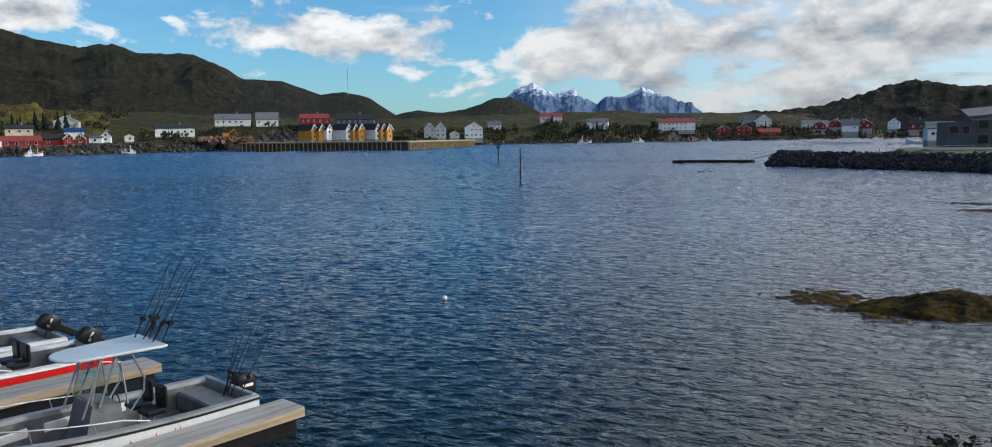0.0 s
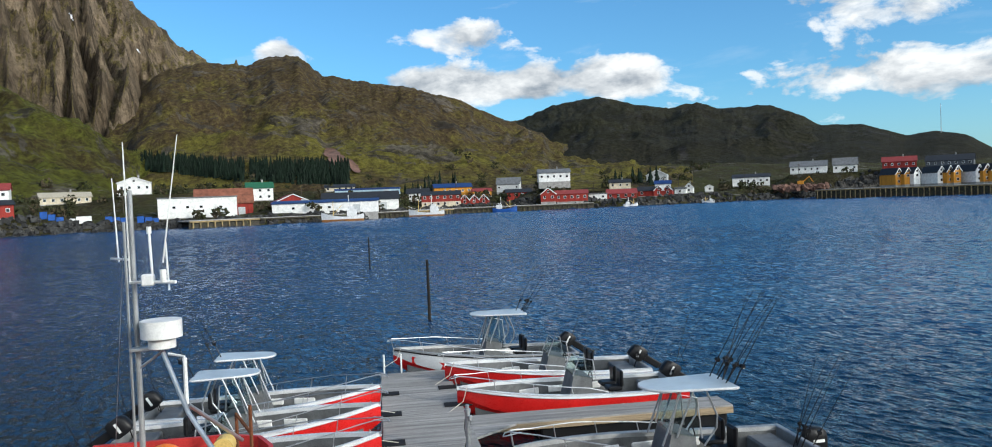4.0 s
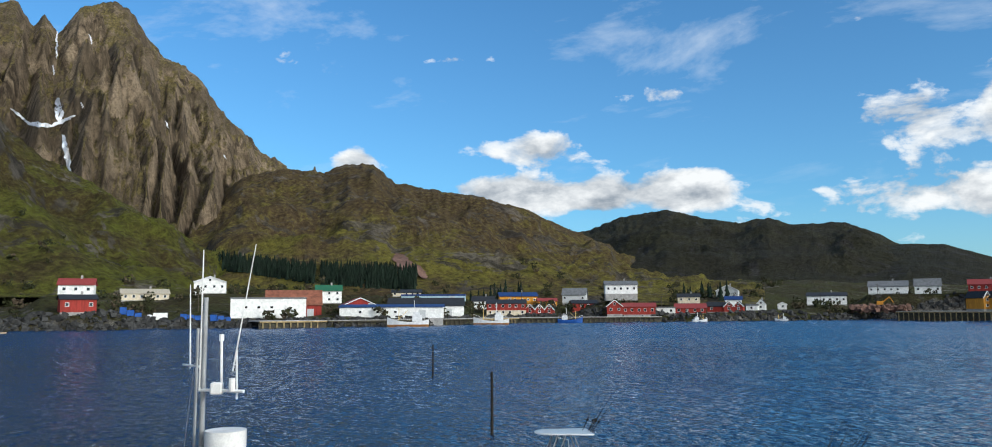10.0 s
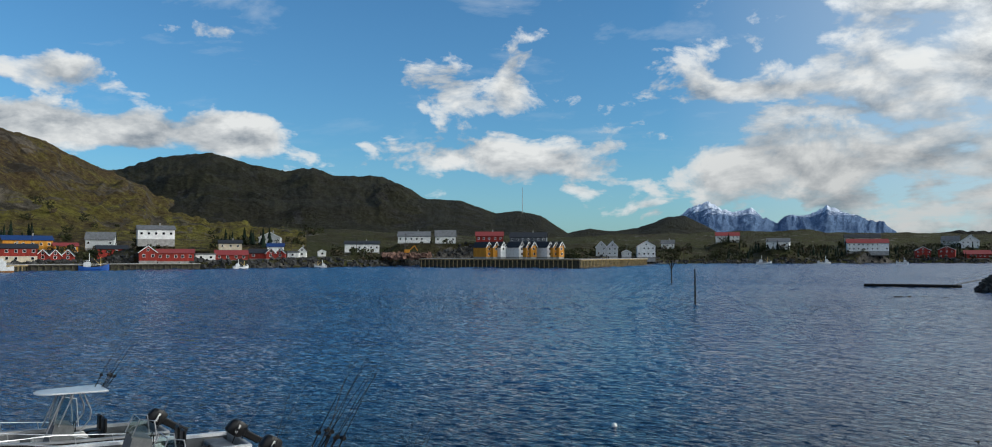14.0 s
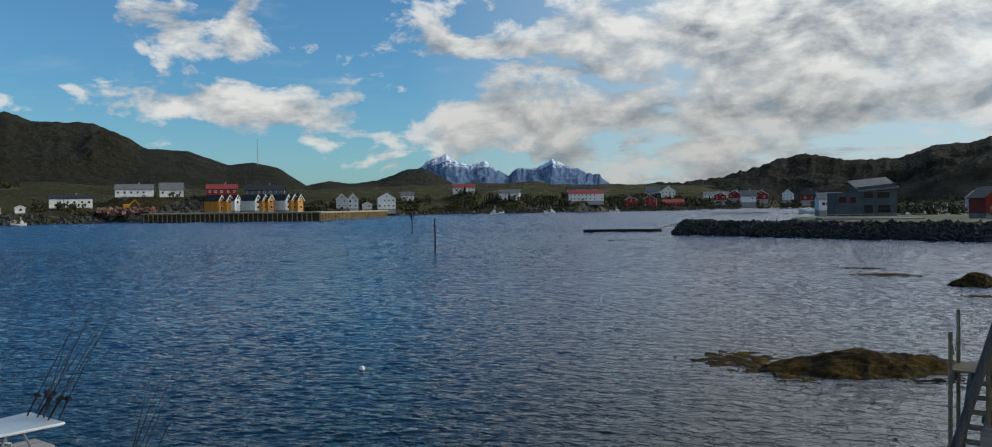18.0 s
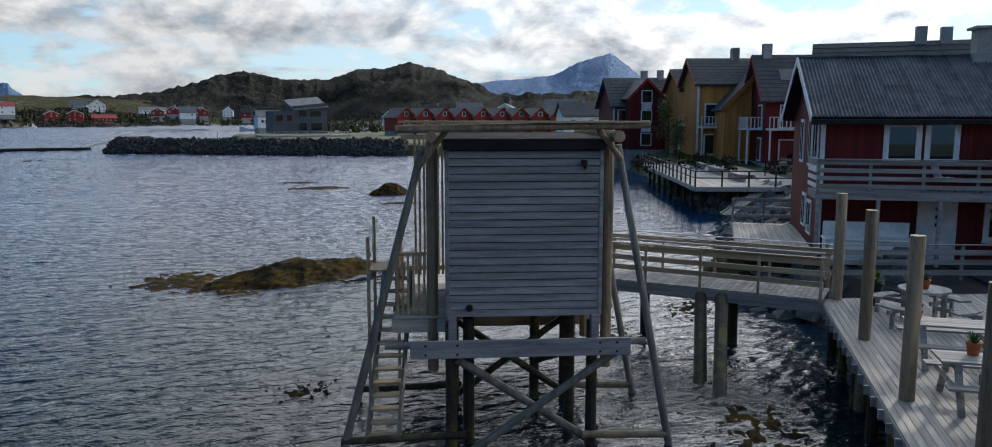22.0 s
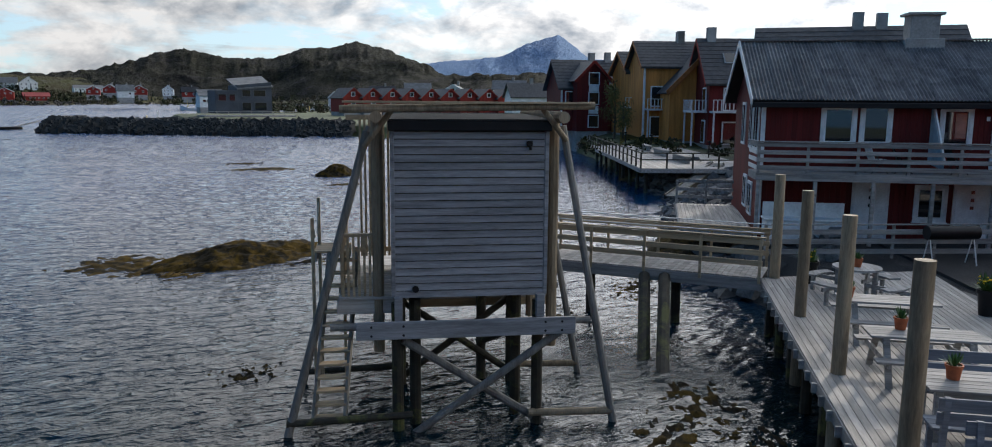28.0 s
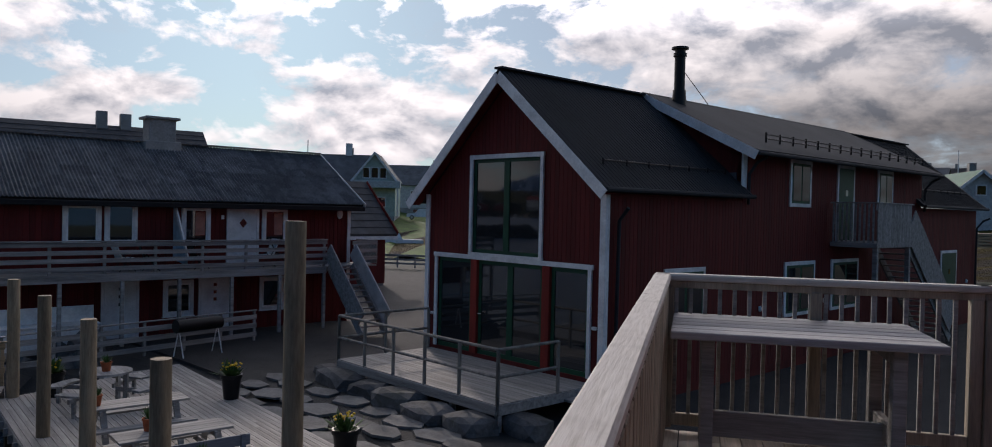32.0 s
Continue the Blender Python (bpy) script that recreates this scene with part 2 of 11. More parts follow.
def clear_material(name, tint=(0.75, 0.85, 0.85)):
    m = bpy.data.materials.new(name)
    m.use_nodes = True
    n = Nodes(m.node_tree)
    g = n.add("ShaderNodeBsdfGlossy", Roughness=0.03)
    t = n.add("ShaderNodeBsdfTransparent", Color=(*tint, 1))
    fr = n.add("ShaderNodeFresnel", IOR=1.45)
    s = n.add("ShaderNodeMixShader", Fac=fr.outputs[0])
    m.node_tree.links.new(t.outputs[0], s.inputs[1])
    m.node_tree.links.new(g.outputs[0], s.inputs[2])
    n.add("ShaderNodeOutputMaterial", Surface=s.outputs[0])
    return m


def water_material():
    m = bpy.data.materials.new("sea_water")
    m.use_nodes = True
    n = Nodes(m.node_tree)
    co = n.add("ShaderNodeTexCoord").outputs["Object"]
    turn = n.add("ShaderNodeVectorRotate", {"rotation_type": "Z_AXIS"}, Vector=co, Angle=radians(24)).outputs[0]
    st = n.add("ShaderNodeVectorMath", {"operation": "MULTIPLY"}, v0=turn, v1=(0.55, 1.35, 1.0)).outputs[0]
    # chop of every length from a hand's width to some metres, each as steep as the next
    chop = n.noise(st, 1.55, 4.0, 0.54, 0.5)
    ripple = n.noise(st, 4.2, 3.0, 0.55, 0.6)
    gust = n.ramp(n.noise(st, 0.022, 3.0, 0.6, 0.6), (0.36, 0.65), (0.64, 1.0))
    inward = n.add("ShaderNodeVectorMath", {"operation": "DOT_PRODUCT"}, v0=co, v1=(0.8, -0.6, 0.0)).outputs["Value"]
    gust = n.math("MULTIPLY", gust, n.ramp(n.math("DIVIDE", inward, 20.0), (0.2, 1.0), (0.7, 0.40)))
    out = n.add("ShaderNodeVectorMath", {"operation": "LENGTH"}, v0=co).outputs["Value"]
    swell = n.math("MULTIPLY", n.noise(st, 0.45, 3.0, 0.55, 0.4), n.ramp(n.math("DIVIDE", out, 200.0), (0.12, 0.0), (0.60, 0.75)))
    b = n.add("ShaderNodeBump", Strength=gust, Distance=1.0, Height=n.math("ADD", swell, n.math("ADD", n.math("MULTIPLY", chop, 0.25), n.math("MULTIPLY", ripple, 0.06))))
    # green by the houses, kept dark; farther out blue painted in for mirrored sky
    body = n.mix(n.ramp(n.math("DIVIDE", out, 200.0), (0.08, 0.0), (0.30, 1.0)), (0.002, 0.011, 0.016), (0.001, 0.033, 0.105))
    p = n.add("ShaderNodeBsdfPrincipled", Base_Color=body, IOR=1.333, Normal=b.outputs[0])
    # the open harbour is roughened by the wind, the water by the houses lies in their lee
    n.put(p, "Roughness", n.ramp(n.math("DIVIDE", out, 200.0), (0.20, 0.03), (0.90, 0.24)))
    n.add("ShaderNodeOutputMaterial", Surface=p.outputs[0])
    return m


def terrain_material(name, low, mid, rock, snow=0.0, rock_at=0.5, haze=0.0, snow_z=0.0, scale=1.0, drawn=0.7, bare=0.5, high=0.0):
    """Brown heath, green turf and bare rock by slope and noise; snow on the heights where there is any. bare: how much rock lies open."""
    m = bpy.data.materials.new(name)
    m.use_nodes = True
    n = Nodes(m.node_tree)
    geo = n.add("ShaderNodeNewGeometry")
    pos = geo.outputs["Position"]
    nz = n.add("ShaderNodeSeparateXYZ", Vector=geo.outputs["Normal"]).outputs[2]
    hz = n.add("ShaderNodeSeparateXYZ", Vector=pos).outputs[2]
    n1, n2 = n.noise(pos, 0.010 * scale, 8.0, 0.62, 0.8), n.noise(pos, 0.05 * scale, 8.0, 0.70, 0.5)
    n3 = n.noise(pos, 0.22 * scale, 5.0, 0.75)
    vst = n.add("ShaderNodeVectorMath", {"operation": "MULTIPLY"}, v0=pos, v1=(1.0, 1.0, drawn)).outputs[0]
    crack = n.noise(vst, 0.045 * scale, 10.0, 0.74, 0.6)
    # turf and heath in patches, mottled by tussocks
    sod = n.math("ADD", n.math("MULTIPLY", n1, 0.6), n.math("MULTIPLY", n2, 0.4))
    if high:
        sod = n.math("SUBTRACT", sod, n.ramp(n.math("DIVIDE", hz, high), (0.35, 0.0), (1.0, 0.11)))
    turf = n.ramp(sod, (0.43, 0.0), (0.55, 1.0))
    grass = n.mix(turf, low, mid)
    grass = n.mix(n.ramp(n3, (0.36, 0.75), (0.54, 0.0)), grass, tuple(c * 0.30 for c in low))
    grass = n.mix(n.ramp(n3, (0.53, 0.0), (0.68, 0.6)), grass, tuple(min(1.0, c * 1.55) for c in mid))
    # darker rock in cracks and patches, which also paints in the relief's shade
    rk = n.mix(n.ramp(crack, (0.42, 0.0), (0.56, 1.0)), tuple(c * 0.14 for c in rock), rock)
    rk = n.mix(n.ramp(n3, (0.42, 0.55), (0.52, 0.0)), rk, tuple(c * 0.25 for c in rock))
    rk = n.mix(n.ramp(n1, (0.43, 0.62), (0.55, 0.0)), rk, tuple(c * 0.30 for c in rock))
    steep = n.math("ADD", n.math("SUBTRACT", 1.0, nz), n.math("MULTIPLY", n.math("SUBTRACT", n2, 0.5), 0.9))
    f = n.ramp(steep, (rock_at - 0.04, 0.0), (rock_at + 0.06, 1.0))
    col = n.mix(f, grass, rk)
    # knolls and slabs of bare rock
    knoll = n.noise(pos, 0.028 * scale, 12.0, 0.74, 0.9)
    col = n.mix(n.ramp(knoll, (0.61 - 0.12 * bare, 0.0), (0.64 - 0.12 * bare, 0.9)), col, rk)
    if snow:
        hs = n.math("MULTIPLY_ADD", hz, 1 / 1000.0, n.math("MULTIPLY", n.math("SUBTRACT", n.math("ADD", n.math("MULTIPLY", crack, 0.65), n.math("MULTIPLY", n1, 0.35)), 0.5), snow))
        col = n.mix(n.ramp(hs, (snow_z, 0.0), (snow_z + 0.012, 1.0)), col, (0.85, 0.87, 0.92))
    # air haze is mixed straight into the base colour
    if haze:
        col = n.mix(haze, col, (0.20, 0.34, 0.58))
    b = n.add("ShaderNodeBump", Strength=1.0, Distance=13.0 / scale, Height=n.math("ADD", n.math("ADD", crack, n.math("MULTIPLY", knoll, 0.8)), n.math("MULTIPLY", n3, 0.25)))
    p = n.add("ShaderNodeBsdfPrincipled", Base_Color=col, Roughness=0.95, Normal=b.outputs[0])
    p.inputs["Specular IOR Level"].default_value = 0.1
    n.add("ShaderNodeOutputMaterial", Surface=p.outputs[0])
    return m


# painted and weathered surfaces
RED = material("red_boarding", (0.30, 0.035, 0.025), 0.75, vary=0.35, scale=0.8, fine=14, stretch=(3, 3, 0.25))
DARK_RED = material("dark_red_boarding", (0.145, 0.017, 0.015), 0.72, vary=0.35, scale=0.7, fine=16, stretch=(3, 3, 0.2), bump=0.2)
BRIGHT_RED = material("bright_red_boarding", (0.37, 0.026, 0.016), 0.7, vary=0.25, scale=1.2, fine=18, stretch=(3, 3, 0.2), bump=0.3)
WHITE = material("white_paint", (0.80, 0.80, 0.77), 0.6, vary=0.12, scale=0.9, fine=12)
TRIM = material("white_trim", (0.78, 0.79, 0.78), 0.55, vary=0.12, scale=2.0, fine=20)
BALCONY = material("pale_balcony_paint", (0.68, 0.69, 0.68), 0.7, vary=0.15)
BEIGE = material("beige_wall", (0.62, 0.54, 0.40), 0.7, vary=0.15, scale=0.8)
YELLOW = material("ochre_boarding", (0.62, 0.27, 0.03), 0.7, vary=0.25, scale=0.8, fine=14, stretch=(3, 3, 0.25))
ORANGE = material("orange_boarding", (0.62, 0.25, 0.06), 0.72, vary=0.3, scale=0.8, fine=14, stretch=(3, 3, 0.25))
PALEBLUE = material("pale_blue_wall", (0.42, 0.55, 0.62), 0.7, vary=0.15)
PALEGREY = material("pale_grey_wall", (0.50, 0.52, 0.52), 0.7, vary=0.15)
DARKGREY = material("dark_grey_wall", (0.10, 0.11, 0.12), 0.7, vary=0.2)
BLUEGREY = material("blue_grey_cladding", (0.060, 0.072, 0.090), 0.6, vary=0.2, scale=0.5)
ROOF_BLACK = material("black_roof", (0.030, 0.032, 0.036), 0.65, vary=0.25, scale=0.8, fine=9)
ROOF_GREY = material("grey_roof", (0.16, 0.165, 0.17), 0.75, vary=0.3, scale=0.8, fine=9)
ROOF_BLUE = material("dark_blue_roof", (0.02, 0.05, 0.16), 0.5, vary=0.2, scale=0.6)
ROOF_RED = material("red_roof", (0.28, 0.05, 0.045), 0.65, vary=0.25)
ROOF_GREEN = material("green_roof", (0.03, 0.13, 0.07), 0.6, vary=0.2)
ROOF_BEIGE = material("beige_roof", (0.50, 0.44, 0.33), 0.7, vary=0.2)
ROOF_RUST = material("rusty_roof", (0.26, 0.10, 0.06), 0.8, vary=0.4, scale=0.5)
SLATE = material("fibre_cement_roofing", (0.225, 0.215, 0.210), 0.85, vary=0.45, scale=1.2, fine=10, stretch=(1, 1, 1), bump=0.2, patch=(0.10, 0.10, 0.10), patch_at=0.56, rand=0.12)
TILE = material("dark_roof_tile", (0.095, 0.092, 0.092), 0.7, vary=0.3, scale=2.0, fine=20)
STEEL_ROOF = material("dark_steel_roofing", (0.036, 0.039, 0.043), 0.82, vary=0.25, scale=0.5, fine=8, bump=0.08)
WOOD_NEW = material("pale_wood", (0.46, 0.35, 0.22), 0.75, vary=0.35, scale=1.5, fine=14, stretch=(0.35, 6, 6), bump=0.25, rand=0.14)
WOOD_AGED = material("aged_railing_wood", (0.40, 0.335, 0.255), 0.8, vary=0.4, scale=1.5, fine=16, stretch=(6, 6, 0.5), bump=0.3, rand=0.14, patch=(0.25, 0.22, 0.18), patch_at=0.62)
WOOD_GREY = material("weathered_grey_wood", (0.35, 0.335, 0.315), 0.85, vary=0.42, scale=1.4, fine=16, stretch=(0.35, 6, 6), bump=0.3, rand=0.16)
TABLE_WOOD = material("weathered_table_wood", (0.46, 0.44, 0.43), 0.52, vary=0.4, scale=1.4, fine=16, stretch=(0.35, 6, 6), bump=0.2, rand=0.12)
WOOD_HUT = material("grey_hut_boarding", (0.275, 0.275, 0.285), 0.8, vary=0.4, scale=1.6, fine=16, stretch=(0.4, 6, 6), bump=0.3, rand=0.13)
WOOD_DECK = material("deck_boards", (0.42, 0.385, 0.345), 0.8, vary=0.4, scale=1.2, fine=15, stretch=(0.3, 6, 6), bump=0.25, rand=0.15)
WOOD_WARM = material("brown_deck_boards", (0.60, 0.49, 0.40), 0.50, vary=0.45, patch=(0.40, 0.36, 0.31), patch_at=0.55, scale=1.2, fine=15, stretch=(0.3, 6, 6), bump=0.25, rand=0.15)


def grained_wood(name, pale, dark, stain):
    """Weathered flat-sawn board: drawn-out growth rings that bend round knots, grey stains and fine checks."""
    m = bpy.data.materials.new(name)
    m.use_nodes = True
    n = Nodes(m.node_tree)
    co = n.add("ShaderNodeTexCoord").outputs["Object"]
    st = n.add("ShaderNodeVectorMath", {"operation": "MULTIPLY"}, v0=co, v1=(0.30, 3.2, 3.2)).outputs[0]
    rings = n.math("MULTIPLY_ADD", n.math("SINE", n.math("MULTIPLY", n.noise(st, 1.7, 2.0, 0.45, 0.4), 120.0)), 0.5, 0.5)
    fine = n.noise(n.add("ShaderNodeVectorMath", {"operation": "MULTIPLY"}, v0=co, v1=(3.0, 60.0, 60.0)).outputs[0], 2.0, 4.0, 0.65)
    patch = n.noise(co, 2.4, 5.0, 0.6, 0.4)
    spot = n.add("ShaderNodeVectorMath", {"operation": "MULTIPLY"}, v0=co, v1=(1.0, 2.0, 2.0)).outputs[0]
    knot = n.add("ShaderNodeTexVoronoi", {"feature": "F1"}, Vector=spot, Scale=3.4)
    near = n.ramp(knot.outputs["Distance"], (0.05, 1.0), (0.10, 0.0))
    col = n.mix(n.math("MULTIPLY", rings, 0.22), pale, dark)
    col = n.mix(n.ramp(fine, (0.34, 0.6), (0.52, 0.0)), col, dark)
    col = n.mix(n.ramp(patch, (0.50, 0.0), (0.68, 0.7)), col, stain)
    col = n.mix(n.math("MULTIPLY", near, 0.7), col, tuple(c * 0.5 for c in stain))
    b = n.add("ShaderNodeBump", Strength=0.7, Distance=0.003, Height=n.math("ADD", n.math("MULTIPLY", fine, 0.8), n.math("MULTIPLY", rings, -0.2)))
    p = n.add("ShaderNodeBsdfPrincipled", Base_Color=col, Roughness=0.82, Normal=b.outputs[0])
    n.add("ShaderNodeOutputMaterial", Surface=p.outputs[0])
    return m


RAIL_TOP = grained_wood("weathered_handrail", (0.56, 0.52, 0.47), (0.33, 0.29, 0.24), (0.34, 0.31, 0.27))
LOG = material("round_log", (0.34, 0.26, 0.17), 0.8, vary=0.45, scale=2.0, fine=14, stretch=(3, 3, 0.4), bump=0.4, rand=0.15)
LOG_GREY = material("grey_round_log", (0.25, 0.235, 0.21), 0.85, vary=0.45, scale=2.0, fine=14, stretch=(3, 3, 0.4), bump=0.4, rand=0.15)
PILE = material("wet_pile_timber", (0.055, 0.048, 0.035), 0.6, vary=0.5, scale=2.0, fine=12, bump=0.4, patch=(0.10, 0.10, 0.035), patch_at=0.58)
QUAY = material("quay_timber", (0.36, 0.27, 0.13), 0.85, vary=0.45, scale=0.8, fine=6, patch=(0.06, 0.05, 0.04), patch_at=0.6)
ALU = material("brushed_aluminium", (0.58, 0.59, 0.60), 0.38, 0.9, vary=0.15, scale=2.0, fine=60, bump=0.05)
ALU_MATT = material("matt_aluminium", (0.42, 0.43, 0.43), 0.55, 0.6, vary=0.2, scale=2.0, fine=40, bump=0.06)
GALV = material("galvanised_steel", (0.50, 0.52, 0.53), 0.45, 0.8, vary=0.2, scale=6, fine=50, bump=0.05)
HULL_WHITE = material("white_gelcoat", (0.66, 0.67, 0.67), 0.25, spec=0.5, vary=0.08, scale=1.0)
TOP_PALE = material("pale_hard_top", (0.46, 0.53, 0.57), 0.35, vary=0.1, scale=1.0, spec=0.4)
LINER = material("grey_boat_liner", (0.17, 0.175, 0.175), 0.6, 0.2, vary=0.3, scale=3.0, fine=40)
HULL_RED = material("red_hull", (0.62, 0.016, 0.014), 0.3, spec=0.5, vary=0.12, scale=1.0, bump=0.03)
BOAT_RED = material("red_boat_paint", (0.50, 0.045, 0.04), 0.45, vary=0.2, scale=1.5, bump=0.1)
BLACK_PLASTIC = material("black_plastic", (0.012, 0.012, 0.013), 0.4, vary=0.2)
RUBBER = material("black_rubber", (0.016, 0.016, 0.016), 0.8, vary=0.3)
WHITE_PLASTIC = material("white_plastic", (0.78, 0.78, 0.75), 0.4, vary=0.08)
ORANGE_BUOY = material("orange_buoy", (0.85, 0.19, 0.015), 0.4, vary=0.12)
CREAM = material("cream_paint", (0.70, 0.50, 0.16), 0.5, vary=0.25, scale=4)
RUST = material("rusty_steel", (0.19, 0.075, 0.035), 0.85, 0.2, vary=0.45, scale=4)
TEAL = material("teal_rope", (0.02, 0.30, 0.27), 0.8, vary=0.3, scale=8)
STAKE = material("dark_stake_timber", (0.022, 0.018, 0.013), 0.8, vary=0.4, scale=3, fine=20, bump=0.4)
ROPE = material("rope", (0.5, 0.47, 0.40), 0.9, vary=0.3, scale=20)
BLUE_PAINT = material("blue_container", (0.02, 0.09, 0.34), 0.5, vary=0.25, scale=0.6)
GREEN_FRAME = material("green_window_frame", (0.012, 0.075, 0.04), 0.45, vary=0.15)
GLASS = glass_material("window_glass", (0.012, 0.015, 0.018))
CLEAR = clear_material("windscreen_glass")
STONE = material("grey_stone", (0.27, 0.27, 0.265), 0.9, vary=0.5, scale=1.6, fine=12, bump=0.6, dist=0.03, rand=0.25, patch=(0.14, 0.14, 0.12), patch_at=0.6)
OUTCROP = material("lichened_outcrop", (0.125, 0.125, 0.095), 0.95, vary=0.6, scale=0.5, fine=3, bump=0.7, dist=0.2, rand=0.35, island=True, patch=(0.05, 0.06, 0.02), patch_at=0.5)
BOULDER = material("dark_boulder", (0.135, 0.135, 0.135), 0.9, vary=0.5, scale=1.6, fine=12, bump=0.6, dist=0.03, rand=0.2, patch=(0.07, 0.07, 0.06), patch_at=0.6)
FLAG = material("flagstone", (0.19, 0.185, 0.175), 0.85, vary=0.4, scale=1.6, fine=14, bump=0.4, rand=0.2)
ROCK_DARK = material("breakwater_rock", (0.050, 0.050, 0.048), 0.9, vary=0.5, scale=0.7, fine=6, bump=0.6, dist=0.05, island=True, rand=0.45)
CONCRETE = material("concrete", (0.36, 0.35, 0.33), 0.9, vary=0.3, scale=0.7, fine=14, patch=(0.22, 0.21, 0.2), patch_at=0.62)
LAWN = material("lawn", (0.10, 0.16, 0.03), 0.95, vary=0.5, scale=0.6, fine=18, bump=0.6, dist=0.05)
WEED = material("seaweed", (0.075, 0.047, 0.008), 0.85, vary=0.6, scale=2.0, fine=16, bump=0.9, dist=0.06, patch=(0.012, 0.010, 0.006), patch_at=0.50, spec=0.05)
SOIL = material("soil", (0.05, 0.035, 0.02), 0.95)
TERRACOTTA = material("terracotta", (0.45, 0.13, 0.055), 0.8, vary=0.25, scale=6)
LEAF = material("plant_leaf", (0.06, 0.13, 0.03), 0.6, vary=0.35, scale=20)
FLOWER = material("yellow_flower", (0.80, 0.52, 0.02), 0.7, vary=0.2)
FIR = material("spruce_needles", (0.008, 0.019, 0.010), 0.9, vary=0.5, scale=0.2, fine=2.0, bump=0.5, dist=0.2)
BUSH = material("birch_scrub", (0.040, 0.046, 0.016), 0.9, vary=0.5, scale=0.15, fine=1.5, bump=0.5, dist=0.2, patch=(0.075, 0.055, 0.035), patch_at=0.55)
BARK = material("bark", (0.10, 0.08, 0.06), 0.9, vary=0.4)
CAR_WHITE = material("car_paint_white", (0.75, 0.76, 0.77), 0.25, vary=0.05)
CAR_BLUE = material("car_paint_blue", (0.10, 0.16, 0.26), 0.25, 0.3, vary=0.05)
CAR_RED = material("car_paint_red", (0.22, 0.02, 0.03), 0.25, 0.2, vary=0.05)
TAR = material("tarred_board", (0.012, 0.012, 0.014), 0.6, vary=0.3)
RED_TEXT = material("red_lettering", (0.55, 0.02, 0.03), 0.5, vary=0.05)
SALMON = material("salmon_curtain", (0.50, 0.22, 0.16), 0.9, vary=0.2)

# ---------------------------------------------------------------- mesh building


class Mesh:
    """Collects verts and faces of one part."""

    def __init__(self):
        self.v, self.f = [], []

    def add(self, verts, faces):
        o = len(self.v)
        self.v += [tuple(p) for p in verts]
        self.f += [tuple(i + o for i in q) for q in faces]
        return self

    def box(self, c, s, rz=0.0, ch=0.0):
        """A box with centre c and size s, turned rz degrees, its edges cut by ch."""
        hx, hy, hz = s[0] / 2, s[1] / 2, s[2] / 2
        ca, sa = math.cos(radians(rz)), math.sin(radians(rz))

        def tr(p):
            return (c[0] + p[0] * ca - p[1] * sa, c[1] + p[0] * sa + p[1] * ca, c[2] + p[2])
        if ch <= 0:
            vs = [(x, y, z) for x in (-hx, hx) for y in (-hy, hy) for z in (-hz, hz)]
            return self.add([tr(p) for p in vs], [(0, 1, 3, 2), (4, 6, 7, 5), (0, 4, 5, 1), (2, 3, 7, 6), (0, 2, 6, 4), (1, 5, 7, 3)])
        ch = min(ch, hx * 0.9, hy * 0.9, hz * 0.9)
        vs, idx = [], {}
        for i, sx in enumerate((-1, 1)):
            for j, sy in enumerate((-1, 1)):
                for k, sz in enumerate((-1, 1)):
                    for a in range(3):
                        idx[i, j, k, a] = len(vs)
                        q = [sx * hx, sy * hy, sz * hz]
                        for b in range(3):
                            if b != a:
                                q[b] -= ch * (sx, sy, sz)[b]
                        vs.append(tr(q))
        fs = []
        for s1 in (0, 1):
            fs.append([idx[s1, j, k, 0] for j, k in ((0, 0), (1, 0), (1, 1), (0, 1))][::1 if s1 else -1])
            fs.append([idx[i, s1, k, 1] for i, k in ((0, 0), (0, 1), (1, 1), (1, 0))][::1 if s1 else -1])
            fs.append([idx[i, j, s1, 2] for i, j in ((0, 0), (1, 0), (1, 1), (0, 1))][::1 if s1 else -1])
        for s1 in (0, 1):
            for s2 in (0, 1):
                fs.append([idx[0, s1, s2, 1], idx[1, s1, s2, 1], idx[1, s1, s2, 2], idx[0, s1, s2, 2]][::1 if s1 == s2 else -1])
                fs.append([idx[s1, 0, s2, 0], idx[s1, 1, s2, 0], idx[s1, 1, s2, 2], idx[s1, 0, s2, 2]][::-1 if s1 == s2 else 1])
                fs.append([idx[s1, s2, 0, 0], idx[s1, s2, 1, 0], idx[s1, s2, 1, 1], idx[s1, s2, 0, 1]][::1 if s1 == s2 else -1])
        for i in (0, 1):
            for j in (0, 1):
                for k in (0, 1):
                    t = [idx[i, j, k, 0], idx[i, j, k, 1], idx[i, j, k, 2]]
                    fs.append(t if (i + j + k) % 2 else t[::-1])
        return self.add(vs, fs)

    def tube(self, pts, r, n=8, r1=None, caps=True):
        """A round bar along the points, r to r1 thick."""
        pts = [Vector(p) for p in pts]
        vs, fs, up = [], [], None
        for i, p in enumerate(pts):
            d = (pts[min(i + 1, len(pts) - 1)] - pts[max(i - 1, 0)]).normalized()
            if up is None:
                up = d.orthogonal().normalized()
            up = (up - d * up.dot(d)).normalized()
            side = d.cross(up)
            rr = r if r1 is None else r + (r1 - r) * i / (len(pts) - 1)
            vs += [p + (up * math.cos(a) + side * math.sin(a)) * rr for a in (2 * math.pi * k / n for k in range(n))]
        for i in range(len(pts) - 1):
            fs += [(i * n + k, i * n + (k + 1) % n, (i + 1) * n + (k + 1) % n, (i + 1) * n + k) for k in range(n)]
